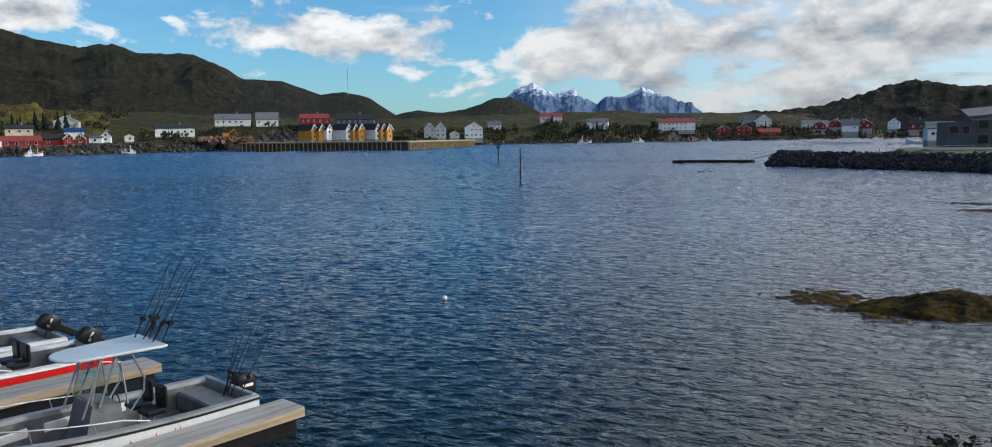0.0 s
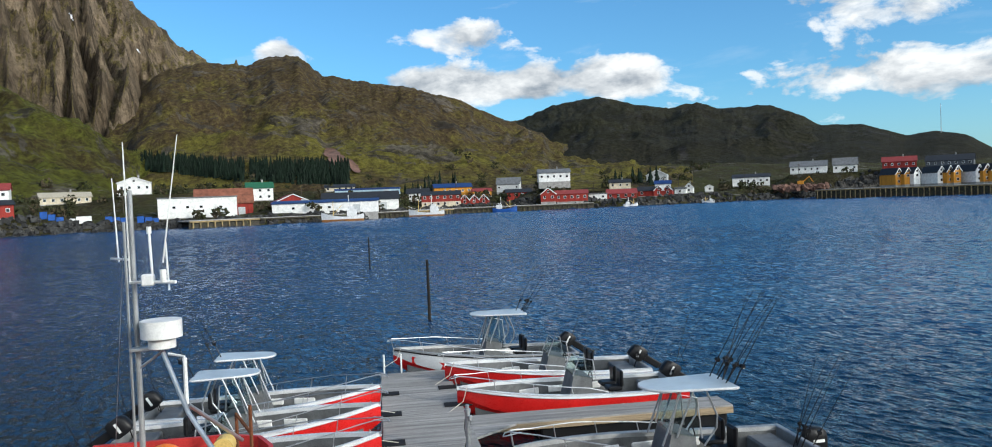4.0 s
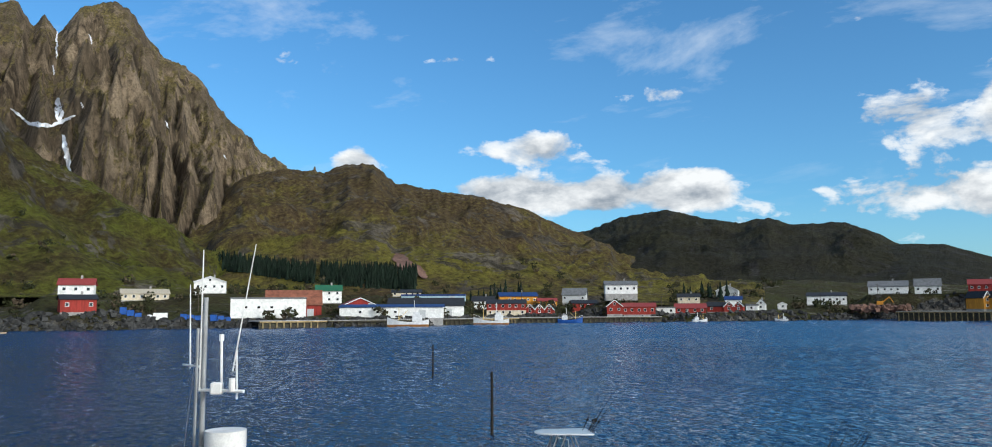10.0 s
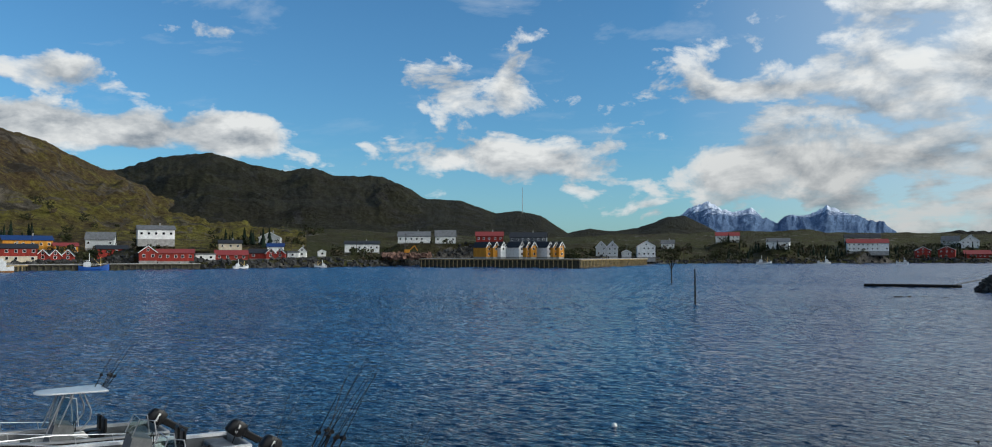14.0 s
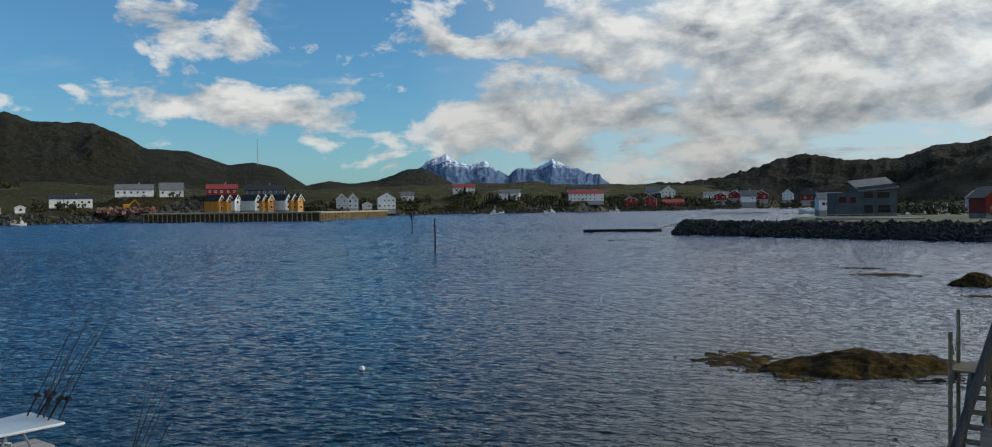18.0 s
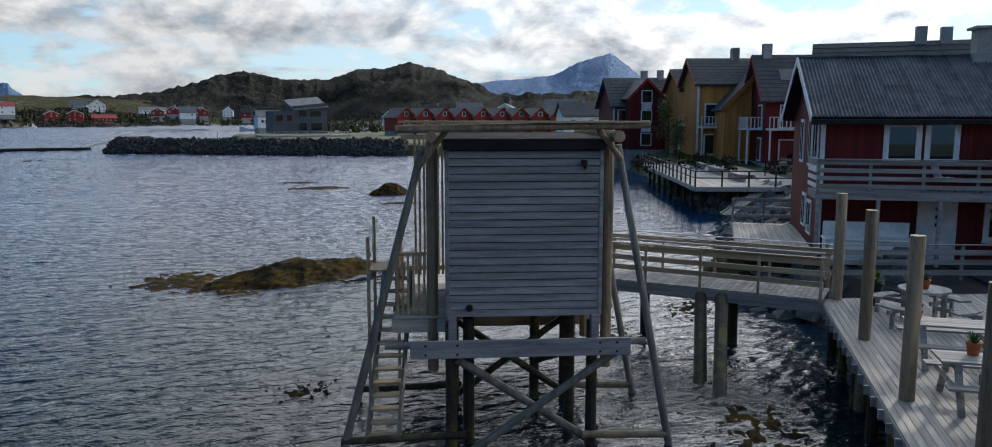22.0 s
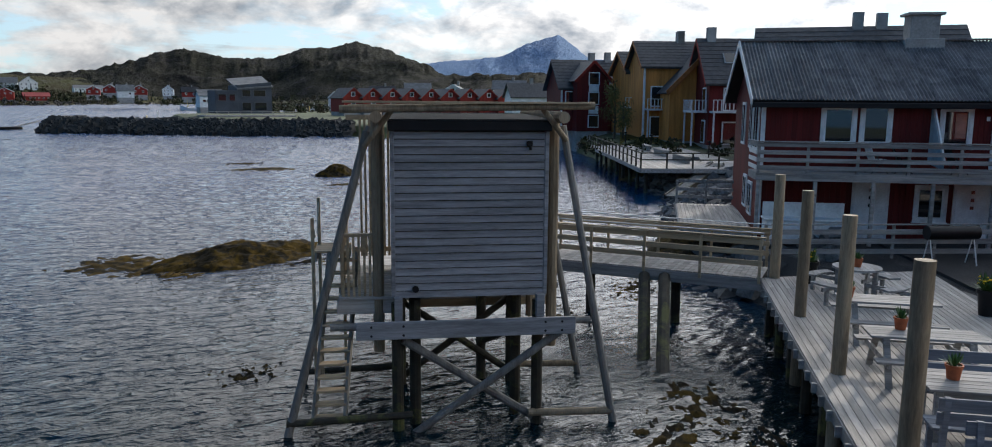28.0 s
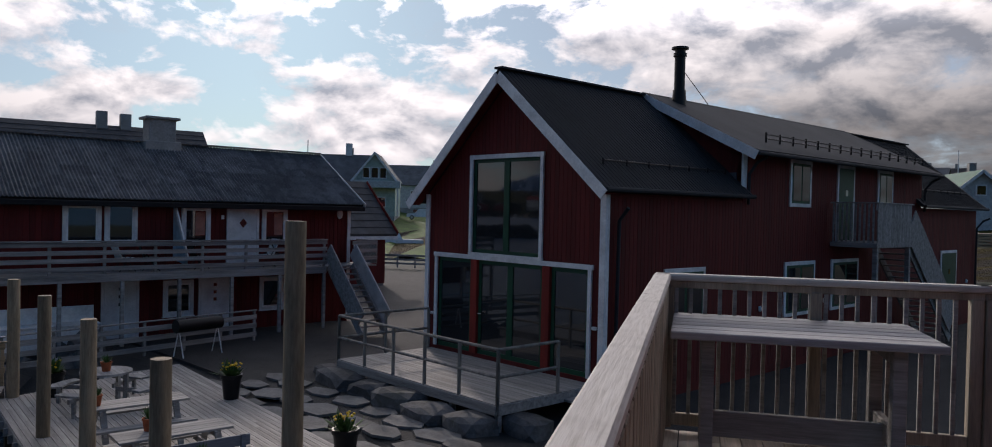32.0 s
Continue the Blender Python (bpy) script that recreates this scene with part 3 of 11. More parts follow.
        if caps:
            fs += [tuple(range(n))[::-1], tuple(range((len(pts) - 1) * n, len(pts) * n))]
        return self.add(vs, fs)

    def beam(self, p0, p1, w, h, up=(0, 0, 1)):
        """A square bar from p0 to p1, w wide and h high."""
        p0, p1 = Vector(p0), Vector(p1)
        d = (p1 - p0).normalized()
        side = d.cross(Vector(up))
        side = side.normalized() if side.length > 1e-4 else d.orthogonal().normalized()
        u = side.cross(d)
        vs = [p + side * a * w / 2 + u * b * h / 2 for p in (p0, p1) for a, b in ((-1, -1), (1, -1), (1, 1), (-1, 1))]
        return self.add(vs, [(0, 1, 2, 3)[::-1], (4, 5, 6, 7), (0, 1, 5, 4), (1, 2, 6, 5), (2, 3, 7, 6), (3, 0, 4, 7)])

    def prism(self, poly, z0, z1):
        """A flat outline (counter-clockwise) drawn up from z0 to z1."""
        k = len(poly)
        vs = [(x, y, z0) for x, y in poly] + [(x, y, z1) for x, y in poly]
        fs = [tuple(range(k))[::-1], tuple(range(k, 2 * k))]
        fs += [(i, (i + 1) % k, k + (i + 1) % k, k + i) for i in range(k)]
        return self.add(vs, fs)

    def slab(self, quad, t):
        """A sheet of thickness t below the four corners."""
        q = [Vector(p) for p in quad]
        nn = (q[1] - q[0]).cross(q[2] - q[0]).normalized()
        if nn.z < 0:
            nn = -nn
        return self.add(q + [p - nn * t for p in q], [(0, 1, 2, 3), (7, 6, 5, 4), (0, 4, 5, 1), (1, 5, 6, 2), (2, 6, 7, 3), (3, 7, 4, 0)])

    def gable(self, w, d, h, r, y0=0.0):
        """A house body with a gabled top: width w in x, depth d in y, ridge along x."""
        a = w / 2
        vs = [(-a, y0, 0), (a, y0, 0), (a, y0 + d, 0), (-a, y0 + d, 0), (-a, y0, h), (a, y0, h), (a, y0 + d, h), (-a, y0 + d, h),
              (-a, y0 + d / 2, h + r), (a, y0 + d / 2, h + r)]
        return self.add(vs, [(3, 2, 1, 0), (0, 1, 5, 4), (2, 3, 7, 6), (1, 2, 6, 9, 5), (3, 0, 4, 8, 7), (4, 5, 9, 8), (6, 7, 8, 9)])

    def ball(self, c, r, n=12, m=8, squash=(1, 1, 1), jitter=0.0, rng=None):
        vs, fs = [], []
        for i in range(m + 1):
            t = math.pi * i / m
            for k in range(n):
                a = 2 * math.pi * k / n
                q = 1 + (rng.uniform(-jitter, jitter) if rng else 0)
                vs.append((c[0] + r * squash[0] * q * math.sin(t) * math.cos(a), c[1] + r * squash[1] * q * math.sin(t) * math.sin(a),
                           c[2] + r * squash[2] * q * math.cos(t)))
        for i in range(m):
            fs += [(i * n + k, (i + 1) * n + k, (i + 1) * n + (k + 1) % n, i * n + (k + 1) % n) for k in range(n)]
        return self.add(vs, fs)

    def rock(self, c, s, rng):
        """An angular boulder of about the size s."""
        vs = []
        for sx in (-1, 1):
            for sy in (-1, 1):
                for sz in (-1, 1):
                    vs.append((c[0] + sx * s[0] / 2 * rng.uniform(0.55, 1.0), c[1] + sy * s[1] / 2 * rng.uniform(0.55, 1.0),
                               c[2] + sz * s[2] / 2 * rng.uniform(0.6, 1.0)))
        o, turn = Vector(c), Matrix.Rotation(rng.uniform(0, 6.3), 3, "Z") @ Matrix.Rotation(rng.uniform(-0.6, 0.6), 3, "X") @ Matrix.Rotation(rng.uniform(-0.6, 0.6), 3, "Y")
        vs = [o + turn @ (Vector(v) - o) for v in vs]
        return self.add(vs, [(0, 1, 3, 2), (4, 6, 7, 5), (0, 4, 5, 1), (2, 3, 7, 6), (0, 2, 6, 4), (1, 5, 7, 3)])

    def data(self, name, mat, smooth=None):
        me = bpy.data.meshes.new(name)
        me.from_pydata(self.v, [], self.f)
        me.update()
        if smooth:
            me.polygons.foreach_set("use_smooth", [True] * len(me.polygons))
            me.set_sharp_from_angle(angle=radians(smooth))
        me.materials.append(mat)
        return me


def thing(name, m, label, category, group=""):
    """An Empty at the base of a thing; its parts hang under it."""
    e = new(name)
    e.empty_display_size = 0.2
    e.matrix_basis = m
    return tagged(e, label, category, group)


def part(name, mesh, mat, parent, label="", smooth=35, at=None):
    """One mesh under a thing or under a part."""
    me = mesh if isinstance(mesh, bpy.types.Mesh) else mesh.data(name, mat, smooth)
    ob = new(name, me)
    ob.parent = parent
    if at is not None:
        ob.matrix_basis = at
    if label:
        ob["label"] = label
    return ob


def setting(name, mesh, mat, label, category, smooth=None, kind="structure"):
    ob = new(name, mesh if isinstance(mesh, bpy.types.Mesh) else mesh.data(name, mat, smooth))
    return tagged(ob, label, category, kind=kind)


def polar(az, d, z=0.0):
    """The place at the azimuth az (degrees from +y, positive to the left) and d metres off."""
    return Vector((-math.sin(radians(az)) * d, math.cos(radians(az)) * d, z))


def lerp_table(x, table):
    xs, ys = zip(*sorted(table))
    return np.interp(x, xs, ys)


# ---------------------------------------------------------------- noise on arrays


def hash_noise(x, y, seed):
    """Smooth value noise on arrays, 0 to 1."""
    xi, yi = np.floor(x).astype(np.int64), np.floor(y).astype(np.int64)
    fx, fy = x - xi, y - yi
    fx, fy = fx * fx * (3 - 2 * fx), fy * fy * (3 - 2 * fy)

    def h(a, b):
        v = (a * 374761393 + b * 668265263 + seed * 974711) & 0x7FFFFFFF
        v = ((v ^ (v >> 13)) * 1274126177) & 0x7FFFFFFF
        return ((v ^ (v >> 16)) & 0xFFFF) / 65535.0
    return (h(xi, yi) * (1 - fx) + h(xi + 1, yi) * fx) * (1 - fy) + (h(xi, yi + 1) * (1 - fx) + h(xi + 1, yi + 1) * fx) * fy


def fbm(x, y, seed, octaves=5, ridged=False):
    out, amp, tot = 0.0, 1.0, 0.0
    for o in range(octaves):
        v = hash_noise(x * 2 ** o, y * 2 ** o, seed + o * 17)
        out = out + amp * (1 - np.abs(2 * v - 1) if ridged else v)
        tot += amp
        amp *= 0.5
    return out / tot

# ---------------------------------------------------------------- sea, mountains and shores
def build_water():
    """The sea: wind ripples as true waves in the harbour, with a level sheet to the horizon below them."""
    na, az = 860, np.linspace(106, -80, 860)
    rr = [0.8, 2.0, 4.0, 6.0, 8.0, 9.0]
    while rr[-1] < 1000:
        rr.append(rr[-1] + max(0.052, rr[-1] * (0.0032 if rr[-1] < 90 else 0.012)))
    rr = np.array(rr)
    A, R = np.meshgrid(np.radians(az), rr, indexing="ij")
    X, Y = -np.sin(A) * R, np.cos(A) * R
    ca, sa = math.cos(radians(14)), math.sin(radians(14))
    U, V = X * ca + Y * sa, -X * sa + Y * ca                        # U along the crests, V with the wind
    gust = 0.65 + 0.7 * fbm(U / 60.0, V / 25.0, 301, 3)
    step = np.maximum(0.052, R * np.where(R < 90, 0.0032, 0.012))
    deg = np.degrees(A)
    lee = 1 - 0.22 * np.clip((-12 - deg) / 22.0, 0, 1) * np.clip((75 - R) / 45.0, 0, 1)
    rg = random.Random(31)
    S = np.zeros_like(X)
    for k in range(26):
        lam = 0.19 * (0.95 / 0.19) ** (k / 25.0)
        th = rg.gauss(0, 0.36) + 0.12 * math.sin(k)
        kv = 2 * math.pi / lam
        fade = np.clip(lam / (1.7 * step) - 0.75, 0, 1)
        S += np.sin(kv * (V * math.cos(th) + U * math.sin(th)) + rg.uniform(0, 6.28)) * fade * (0.036 / kv) * (1.25 if 0.22 < lam < 0.48 else 0.55)
    Z = (S + 14.0 * S * S) * gust * lee * 1.25 * np.clip((95 - R) / 55.0, 0.3, 1)
    # beyond the reach of the short waves: facets as fine as the mesh, so that the sea stays broken to the far shore
    gi, gj = np.meshgrid(np.arange(na), np.arange(len(rr)), indexing="ij")
    Z += (hash_noise(gi * 0.9, gj * 0.75, 331) - 0.5 + 0.4 * (hash_noise(gi * 0.4, gj * 0.4, 332) - 0.5)) * step * 0.19 * np.clip((R - 30) / 40.0, 0, 1) * gust
    n0, m = X.size, len(rr)
    I = (np.arange(na - 1)[:, None] * m + np.arange(m - 1)[None, :]).ravel()
    F = np.stack([I, I + 1, I + m + 1, I + m], -1)[:, ::-1]
    P = np.stack([X, Y, Z], -1).reshape(-1, 3)
    ring = np.array([0.5, 40, 200, 700, 1500, 3000, 6000])
    B, Q = np.meshgrid(np.radians(np.arange(0, 360, 3.75)), ring, indexing="ij")
    P2 = np.stack([-np.sin(B) * Q, np.cos(B) * Q, np.full_like(Q, -0.9)], -1).reshape(-1, 3)
    k2 = len(ring)
    J = np.arange(96)[:, None] * k2 + np.arange(k2 - 1)[None, :]
    J2 = ((np.arange(96) + 1) % 96)[:, None] * k2 + np.arange(k2 - 1)[None, :]
    F2 = np.stack([J, J2, J2 + 1, J + 1], -1).reshape(-1, 4)[:, ::-1] + n0
    P, F = np.concatenate([P, P2]), np.concatenate([F, F2])
    me = bpy.data.meshes.new("water")
    me.vertices.add(len(P))
    me.vertices.foreach_set("co", P.astype(np.float32).ravel())
    me.loops.add(F.size)
    me.loops.foreach_set("vertex_index", F.astype(np.int32).ravel())
    me.polygons.add(len(F))
    me.polygons.foreach_set("loop_start", np.arange(0, F.size, 4, dtype=np.int32))
    me.polygons.foreach_set("loop_total", np.full(len(F), 4, dtype=np.int32))
    me.update(calc_edges=True)
    me.polygons.foreach_set("use_smooth", np.ones(len(F), dtype=bool))
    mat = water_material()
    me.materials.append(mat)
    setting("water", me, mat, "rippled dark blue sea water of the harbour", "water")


build_water()


class Ridge:
    """A range of hills: its skyline by azimuth, the distance of its crest and of its foot, and its roughness."""

    def __init__(self, name, crest, dist, foot, power, rough, seed, z0=2.0, jag=0.0, freq=1.0, gully=0.25):
        self.name, self.crest, self.dist, self.foot, self.power = name, crest, dist, foot, power
        self.rough, self.seed, self.z0, self.jag, self.freq, self.gully = rough, seed, z0, jag, freq, gully

    def height(self, az, r):
        az, r = np.asarray(az, float), np.asarray(r, float)
        foot = lerp_table(az, self.foot) if isinstance(self.foot, list) else self.foot
        top = 6 + self.dist * np.tan(np.radians(lerp_table(az, self.crest)))
        t = (r - foot) / (self.dist - foot)
        up = np.clip(t, 0, 1) ** self.power
        x, y = -np.sin(np.radians(az)) * r, np.cos(np.radians(az)) * r
        k = self.freq / (self.dist * 0.16)
        wob = fbm(x * k, y * k, self.seed, 6, True) - 0.62
        gul = fbm(az * 0.55 * self.freq + wob * 2.5, r / self.dist * 5.0 + wob * 2.0, self.seed + 5, 5, True) - 0.6
        env = np.clip(np.sin(np.pi * np.clip(t, 0, 1)) * 1.15, 0, 1) ** 0.7
        z = self.z0 + (top - self.z0) * up + (wob * 0.85 + gul * self.gully) * self.rough * env
        z = z + self.jag * (fbm(az * 2.2 * self.freq, t * 3, self.seed + 9, 5) - 0.5) * np.clip(t * 1.5 - 0.3, 0, 1)
        back = np.clip((t - 1) / 0.35, 0, 1)
        return np.where(t > 1, z * (1 - back) - 30 * back, np.where(t < 0, self.z0 + t * 40, z))

    def build(self, a0, a1, na, nr, mat, label):
        az = np.linspace(a0, a1, na)
        t = np.concatenate([np.linspace(-0.05, 1.0, nr) ** 1.0, [1.03, 1.08, 1.16, 1.3]])
        A, T = np.meshgrid(az, t, indexing="ij")
        foot = lerp_table(A, self.foot) if isinstance(self.foot, list) else self.foot
        R = foot + (self.dist - foot) * T
        Z = self.height(A, R)
        V = np.stack([-np.sin(np.radians(A)) * R, np.cos(np.radians(A)) * R, Z], -1).reshape(-1, 3)
        m = len(t)
        I = (np.arange(na - 1)[:, None] * m + np.arange(m - 1)[None, :]).ravel()
        F = np.stack([I, I + 1, I + m + 1, I + m], -1)
        me = bpy.data.meshes.new(self.name)
        me.from_pydata(V.tolist(), [], F.tolist())
        me.update()
        me.polygons.foreach_set("use_smooth", [True] * len(me.polygons))
        me.materials.append(mat)
        return setting(self.name, me, mat, label, "mountain")


GREEN_HILL = terrain_material("green_heath", (0.078, 0.060, 0.023), (0.120, 0.126, 0.020), (0.20, 0.175, 0.14), rock_at=0.42, bare=0.5, high=170.0)
OLIVE_HILL = terrain_material("olive_heath", (0.098, 0.068, 0.034), (0.165, 0.145, 0.028), (0.17, 0.145, 0.115), rock_at=0.42, bare=0.6, high=100.0)
# heath colours lowered for the cloud shadow over these hills
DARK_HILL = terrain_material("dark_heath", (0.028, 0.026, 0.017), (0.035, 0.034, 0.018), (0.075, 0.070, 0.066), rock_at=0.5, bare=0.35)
# lowered further, as the slopes seen here face away from the sun
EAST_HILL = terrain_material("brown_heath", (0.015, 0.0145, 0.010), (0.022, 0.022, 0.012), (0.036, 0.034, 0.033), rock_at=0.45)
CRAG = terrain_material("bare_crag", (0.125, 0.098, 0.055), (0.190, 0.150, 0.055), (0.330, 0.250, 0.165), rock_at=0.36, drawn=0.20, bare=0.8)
# far ranges: the blue of the air is painted into their tones
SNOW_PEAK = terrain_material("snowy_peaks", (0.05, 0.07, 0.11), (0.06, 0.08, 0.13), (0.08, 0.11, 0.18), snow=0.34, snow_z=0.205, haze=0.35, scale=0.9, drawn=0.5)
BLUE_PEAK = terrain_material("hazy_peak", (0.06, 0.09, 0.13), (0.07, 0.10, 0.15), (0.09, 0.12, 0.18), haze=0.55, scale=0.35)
SHORE = terrain_material("shore_land", (0.048, 0.040, 0.020), (0.056, 0.058, 0.018), (0.22, 0.205, 0.18), rock_at=0.34, scale=3.0, bare=0.35)

crag = Ridge("mountain_crag", [(106, 13.0), (95.1, 15.7), (93.7, 15.7), (92.6, 15.1), (90.5, 16.7), (88.9, 17.9), (87.1, 17.7), (85.3, 18.4), (84.2, 17.6),
                               (82.4, 18.5), (81.4, 17.2), (79.6, 18.3), (77.1, 19.1), (76.1, 17.7), (75.5, 18.5), (74.7, 17.5), (73.5, 19.4), (71.9, 19.9),
                               (70.6, 19.8), (69.9, 18.7), (68.5, 17.1), (66.2, 16.0), (63.8, 12.9), (61.5, 11.0), (60.1, 10.1), (52, 6.0)],
             1600, 640, 1.12, 190, 11, jag=15, freq=1.4, gully=0.50)
green = Ridge("mountain_green", [(115, 12.5), (95.0, 14.7), (92.9, 14.8), (91.1, 14.6), (87.6, 13.5), (84.8, 13.0), (81.5, 13.4), (80.0, 13.7), (78.5, 13.1),
                                 (77.1, 11.3), (74.8, 9.4), (72.1, 8.1), (68.4, 5.9), (64.8, 4.1), (61.1, 2.3), (57, 0.8)], 760, 400, 0.95, 58, 23, z0=14, jag=4, freq=1.5, gully=0.12)
olive = Ridge("mountain_olive", [(74, 0.8), (70.5, 2.4), (67.5, 4.6), (65.0, 7.2), (62.8, 9.2), (60.1, 9.9), (57.3, 9.8), (55.6, 10.4), (53.8, 10.5), (52.2, 9.1), (50.0, 8.65), (45.6, 8.1),
                                 (42.3, 7.1), (39.2, 5.6), (36.5, 4.4), (35.9, 3.5), (33.0, 2.6), (29.8, 1.8), (25, 0.9)], 1050, 460, 0.95, 60, 31, z0=10, jag=5, freq=1.5, gully=0.09)
dark = Ridge("mountain_dark", [(48, 3.6), (41.7, 4.7), (38.2, 5.4), (36.0, 6.3), (32.4, 7.0), (30.2, 6.4), (27.4, 5.7), (25.6, 6.2), (24.0, 5.65), (20.8, 5.7),
                               (18.7, 4.8), (16.8, 3.6), (16.1, 2.9), (13, 1.5)], 1900, 700, 0.85, 70, 41, z0=12, jag=5, freq=1.5, gully=0.12)
low = Ridge("mountain_low", [(22, 3.6), (17.5, 4.1), (15.0, 3.95), (12.5, 3.05), (10.8, 3.2), (9.2, 2.9), (7.2, 1.6), (5.6, 1.9), (3.9, 1.7), (2.1, 1.95),
                             (0.0, 2.75), (-1.1, 2.8), (-2.5, 2.1), (-3.6, 1.4), (-8, 0.9), (-16, 1.05), (-22, 1.2)], 1300, [(22, 700), (3, 715), (-3, 800), (-8, 880), (-22, 930)], 0.9, 18, 53, z0=11, jag=2.5, freq=1.4, gully=0.1)
snowy = Ridge("mountain_snowy", [(3, 0.8), (0.5, 1.6), (-0.7, 2.75), (-1.7, 3.5), (-2.8, 3.75), (-3.8, 3.15), (-4.7, 3.0), (-5.5, 3.35), (-6.2, 2.75), (-7.3, 2.2),
                                 (-7.9, 2.8), (-9.3, 2.7), (-10.5, 3.35), (-11.5, 2.85), (-12.9, 2.3), (-13.9, 2.1), (-14.9, 1.3), (-18, 0.5)], 4300, 2600, 1.0, 105, 61, jag=24, freq=2.0)
east = Ridge("mountain_east", [(-12, 0.8), (-15.6, 1.2), (-19.4, 1.35), (-21.2, 1.55), (-23.8, 2.1), (-26.0, 3.0), (-27.8, 3.3), (-29.2, 3.0), (-30.6, 2.65), (-33.6, 2.8),
                               (-35.3, 3.5), (-37.3, 3.65), (-39.3, 4.05), (-41.5, 3.5), (-43.7, 2.6), (-45.0, 1.9), (-46.4, 1.55), (-50.4, 1.7), (-53, 1.9), (-62, 1.4)],
             1250, [(-12, 820), (-19, 840), (-23, 930), (-27, 1000), (-34, 880), (-45, 640), (-62, 560)], 0.8, 40, 71, z0=6, jag=8, freq=1.5, gully=0.15)
blue = Ridge("mountain_blue", [(-40, 1.8), (-43.7, 2.6), (-45.5, 2.8), (-47.7, 2.95), (-49.5, 3.2), (-51.3, 4.1), (-53.5, 4.7), (-54.7, 3.85), (-55.6, 3.1), (-57.5, 2.8), (-64, 2.0)],
             4200, 2600, 1.0, 60, 83, jag=14, freq=1.5)
south = Ridge("mountain_south", [(-58, 0.5), (-80, 0.6), (-100, 0.7), (-118, 1.0), (-126, 2.2), (-136, 3.0), (-150, 3.0)], 420, 70, 0.7, 3, 91, z0=1.2, jag=1, gully=0.05)
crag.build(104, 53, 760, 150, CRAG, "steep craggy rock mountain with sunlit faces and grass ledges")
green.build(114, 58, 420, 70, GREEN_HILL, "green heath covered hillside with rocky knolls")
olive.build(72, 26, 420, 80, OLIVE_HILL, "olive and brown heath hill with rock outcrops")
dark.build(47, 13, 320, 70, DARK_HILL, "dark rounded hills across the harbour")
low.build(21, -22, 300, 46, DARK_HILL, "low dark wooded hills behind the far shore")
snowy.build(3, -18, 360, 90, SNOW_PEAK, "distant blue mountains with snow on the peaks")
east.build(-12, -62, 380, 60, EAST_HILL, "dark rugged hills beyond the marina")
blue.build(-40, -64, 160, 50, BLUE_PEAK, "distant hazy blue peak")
south.build(-58, -150, 160, 24, OLIVE_HILL, "low heath hills behind the houses")


PADS = []                       # levelled building plots: azimuth, distance, height


def shore_r(az):
    """How far off the far shore's waterline is."""
    return lerp_table(az, [(112, 250), (92, 285), (78, 285), (66, 285), (57, 288), (50, 300), (44, 352), (38, 375), (30, 372), (25, 405), (21.5, 418), (18.2, 455),
                           (14, 470), (6, 500), (2.5, 535), (0, 560), (-5, 605), (-9, 618), (-12, 640), (-14.5, 680), (-19.5, 698), (-23, 790), (-27, 930), (-34, 800), (-45, 520), (-62, 420)])


def land_z(az, r):
    """Height of the low land behind the far shore."""
    az, r = np.asarray(az, float), np.asarray(r, float)
    d = r - shore_r(az)
    x, y = -np.sin(np.radians(az)) * r, np.cos(np.radians(az)) * r
    slope = lerp_table(az, [(112, 0.10), (70, 0.09), (48, 0.075), (36, 0.09), (20, 0.085), (8, 0.07), (-6, 0.10), (-20, 0.09), (-34, 0.05), (-62, 0.03)])
    n = fbm(x / 38.0, y / 38.0, 7, 5) - 0.5
    z = np.where(d < 0, d * 0.22 - 0.2, np.minimum(d * 0.5, 2.6) + np.maximum(d - 18, 0) * slope)
    z = z + n * np.clip(d / 25.0, 0, 1) * 7.0 + (fbm(x / 7.0, y / 7.0, 8, 3) - 0.5) * np.clip(d / 6.0, 0, 1) * 1.6
    tot, acc = 0.0, 0.0
    for a, dd, zp in PADS:
        q = polar(a, dd + 4.0)
        w = np.exp(-((x - q.x) ** 2 + (y - q.y) ** 2) / 210.0) * 1.6
        tot, acc = tot + w, acc + w * (zp - z)
    return z + acc / np.maximum(1.0, tot) * np.clip(d / 5.0, 0, 1)


def build_shore():
    az = np.linspace(112, -62, 900)
    off = np.concatenate([[-22, -10, -4, -1.5, 0, 1.0, 2.2, 4, 6, 9, 13], np.linspace(18, 330, 44)])
    A, O = np.meshgrid(az, off, indexing="ij")
    R = shore_r(A) + O
    Z = land_z(A, R)
    V = np.stack([-np.sin(np.radians(A)) * R, np.cos(np.radians(A)) * R, Z], -1).reshape(-1, 3)
    m = len(off)
    I = (np.arange(len(az) - 1)[:, None] * m + np.arange(m - 1)[None, :]).ravel()
    F = np.stack([I, I + 1, I + m + 1, I + m], -1)
    me = bpy.data.meshes.new("ground")
    me.from_pydata(V.tolist(), [], F.tolist())
    me.update()
    me.polygons.foreach_set("use_smooth", [True] * len(me.polygons))
    me.materials.append(SHORE)
    setting("ground_far_shore", me, SHORE, "grassy rocky far shore land rising from the sea", "ground")


# ---------------------------------------------------------------- far village


def window_set(parent, x, z, w, h, y=-0.06, frame_mat=None):
    f = Mesh().box((0, 0, 0), (w + 0.24, 0.10, h + 0.24))
    fr = part("window", f, frame_mat or TRIM, parent, smooth=None, at=pose(x, y, z))
    part("pane", Mesh().box((0, 0, 0), (w, 0.05, h)), GLASS, fr, smooth=None, at=pose(0, -0.045, 0))


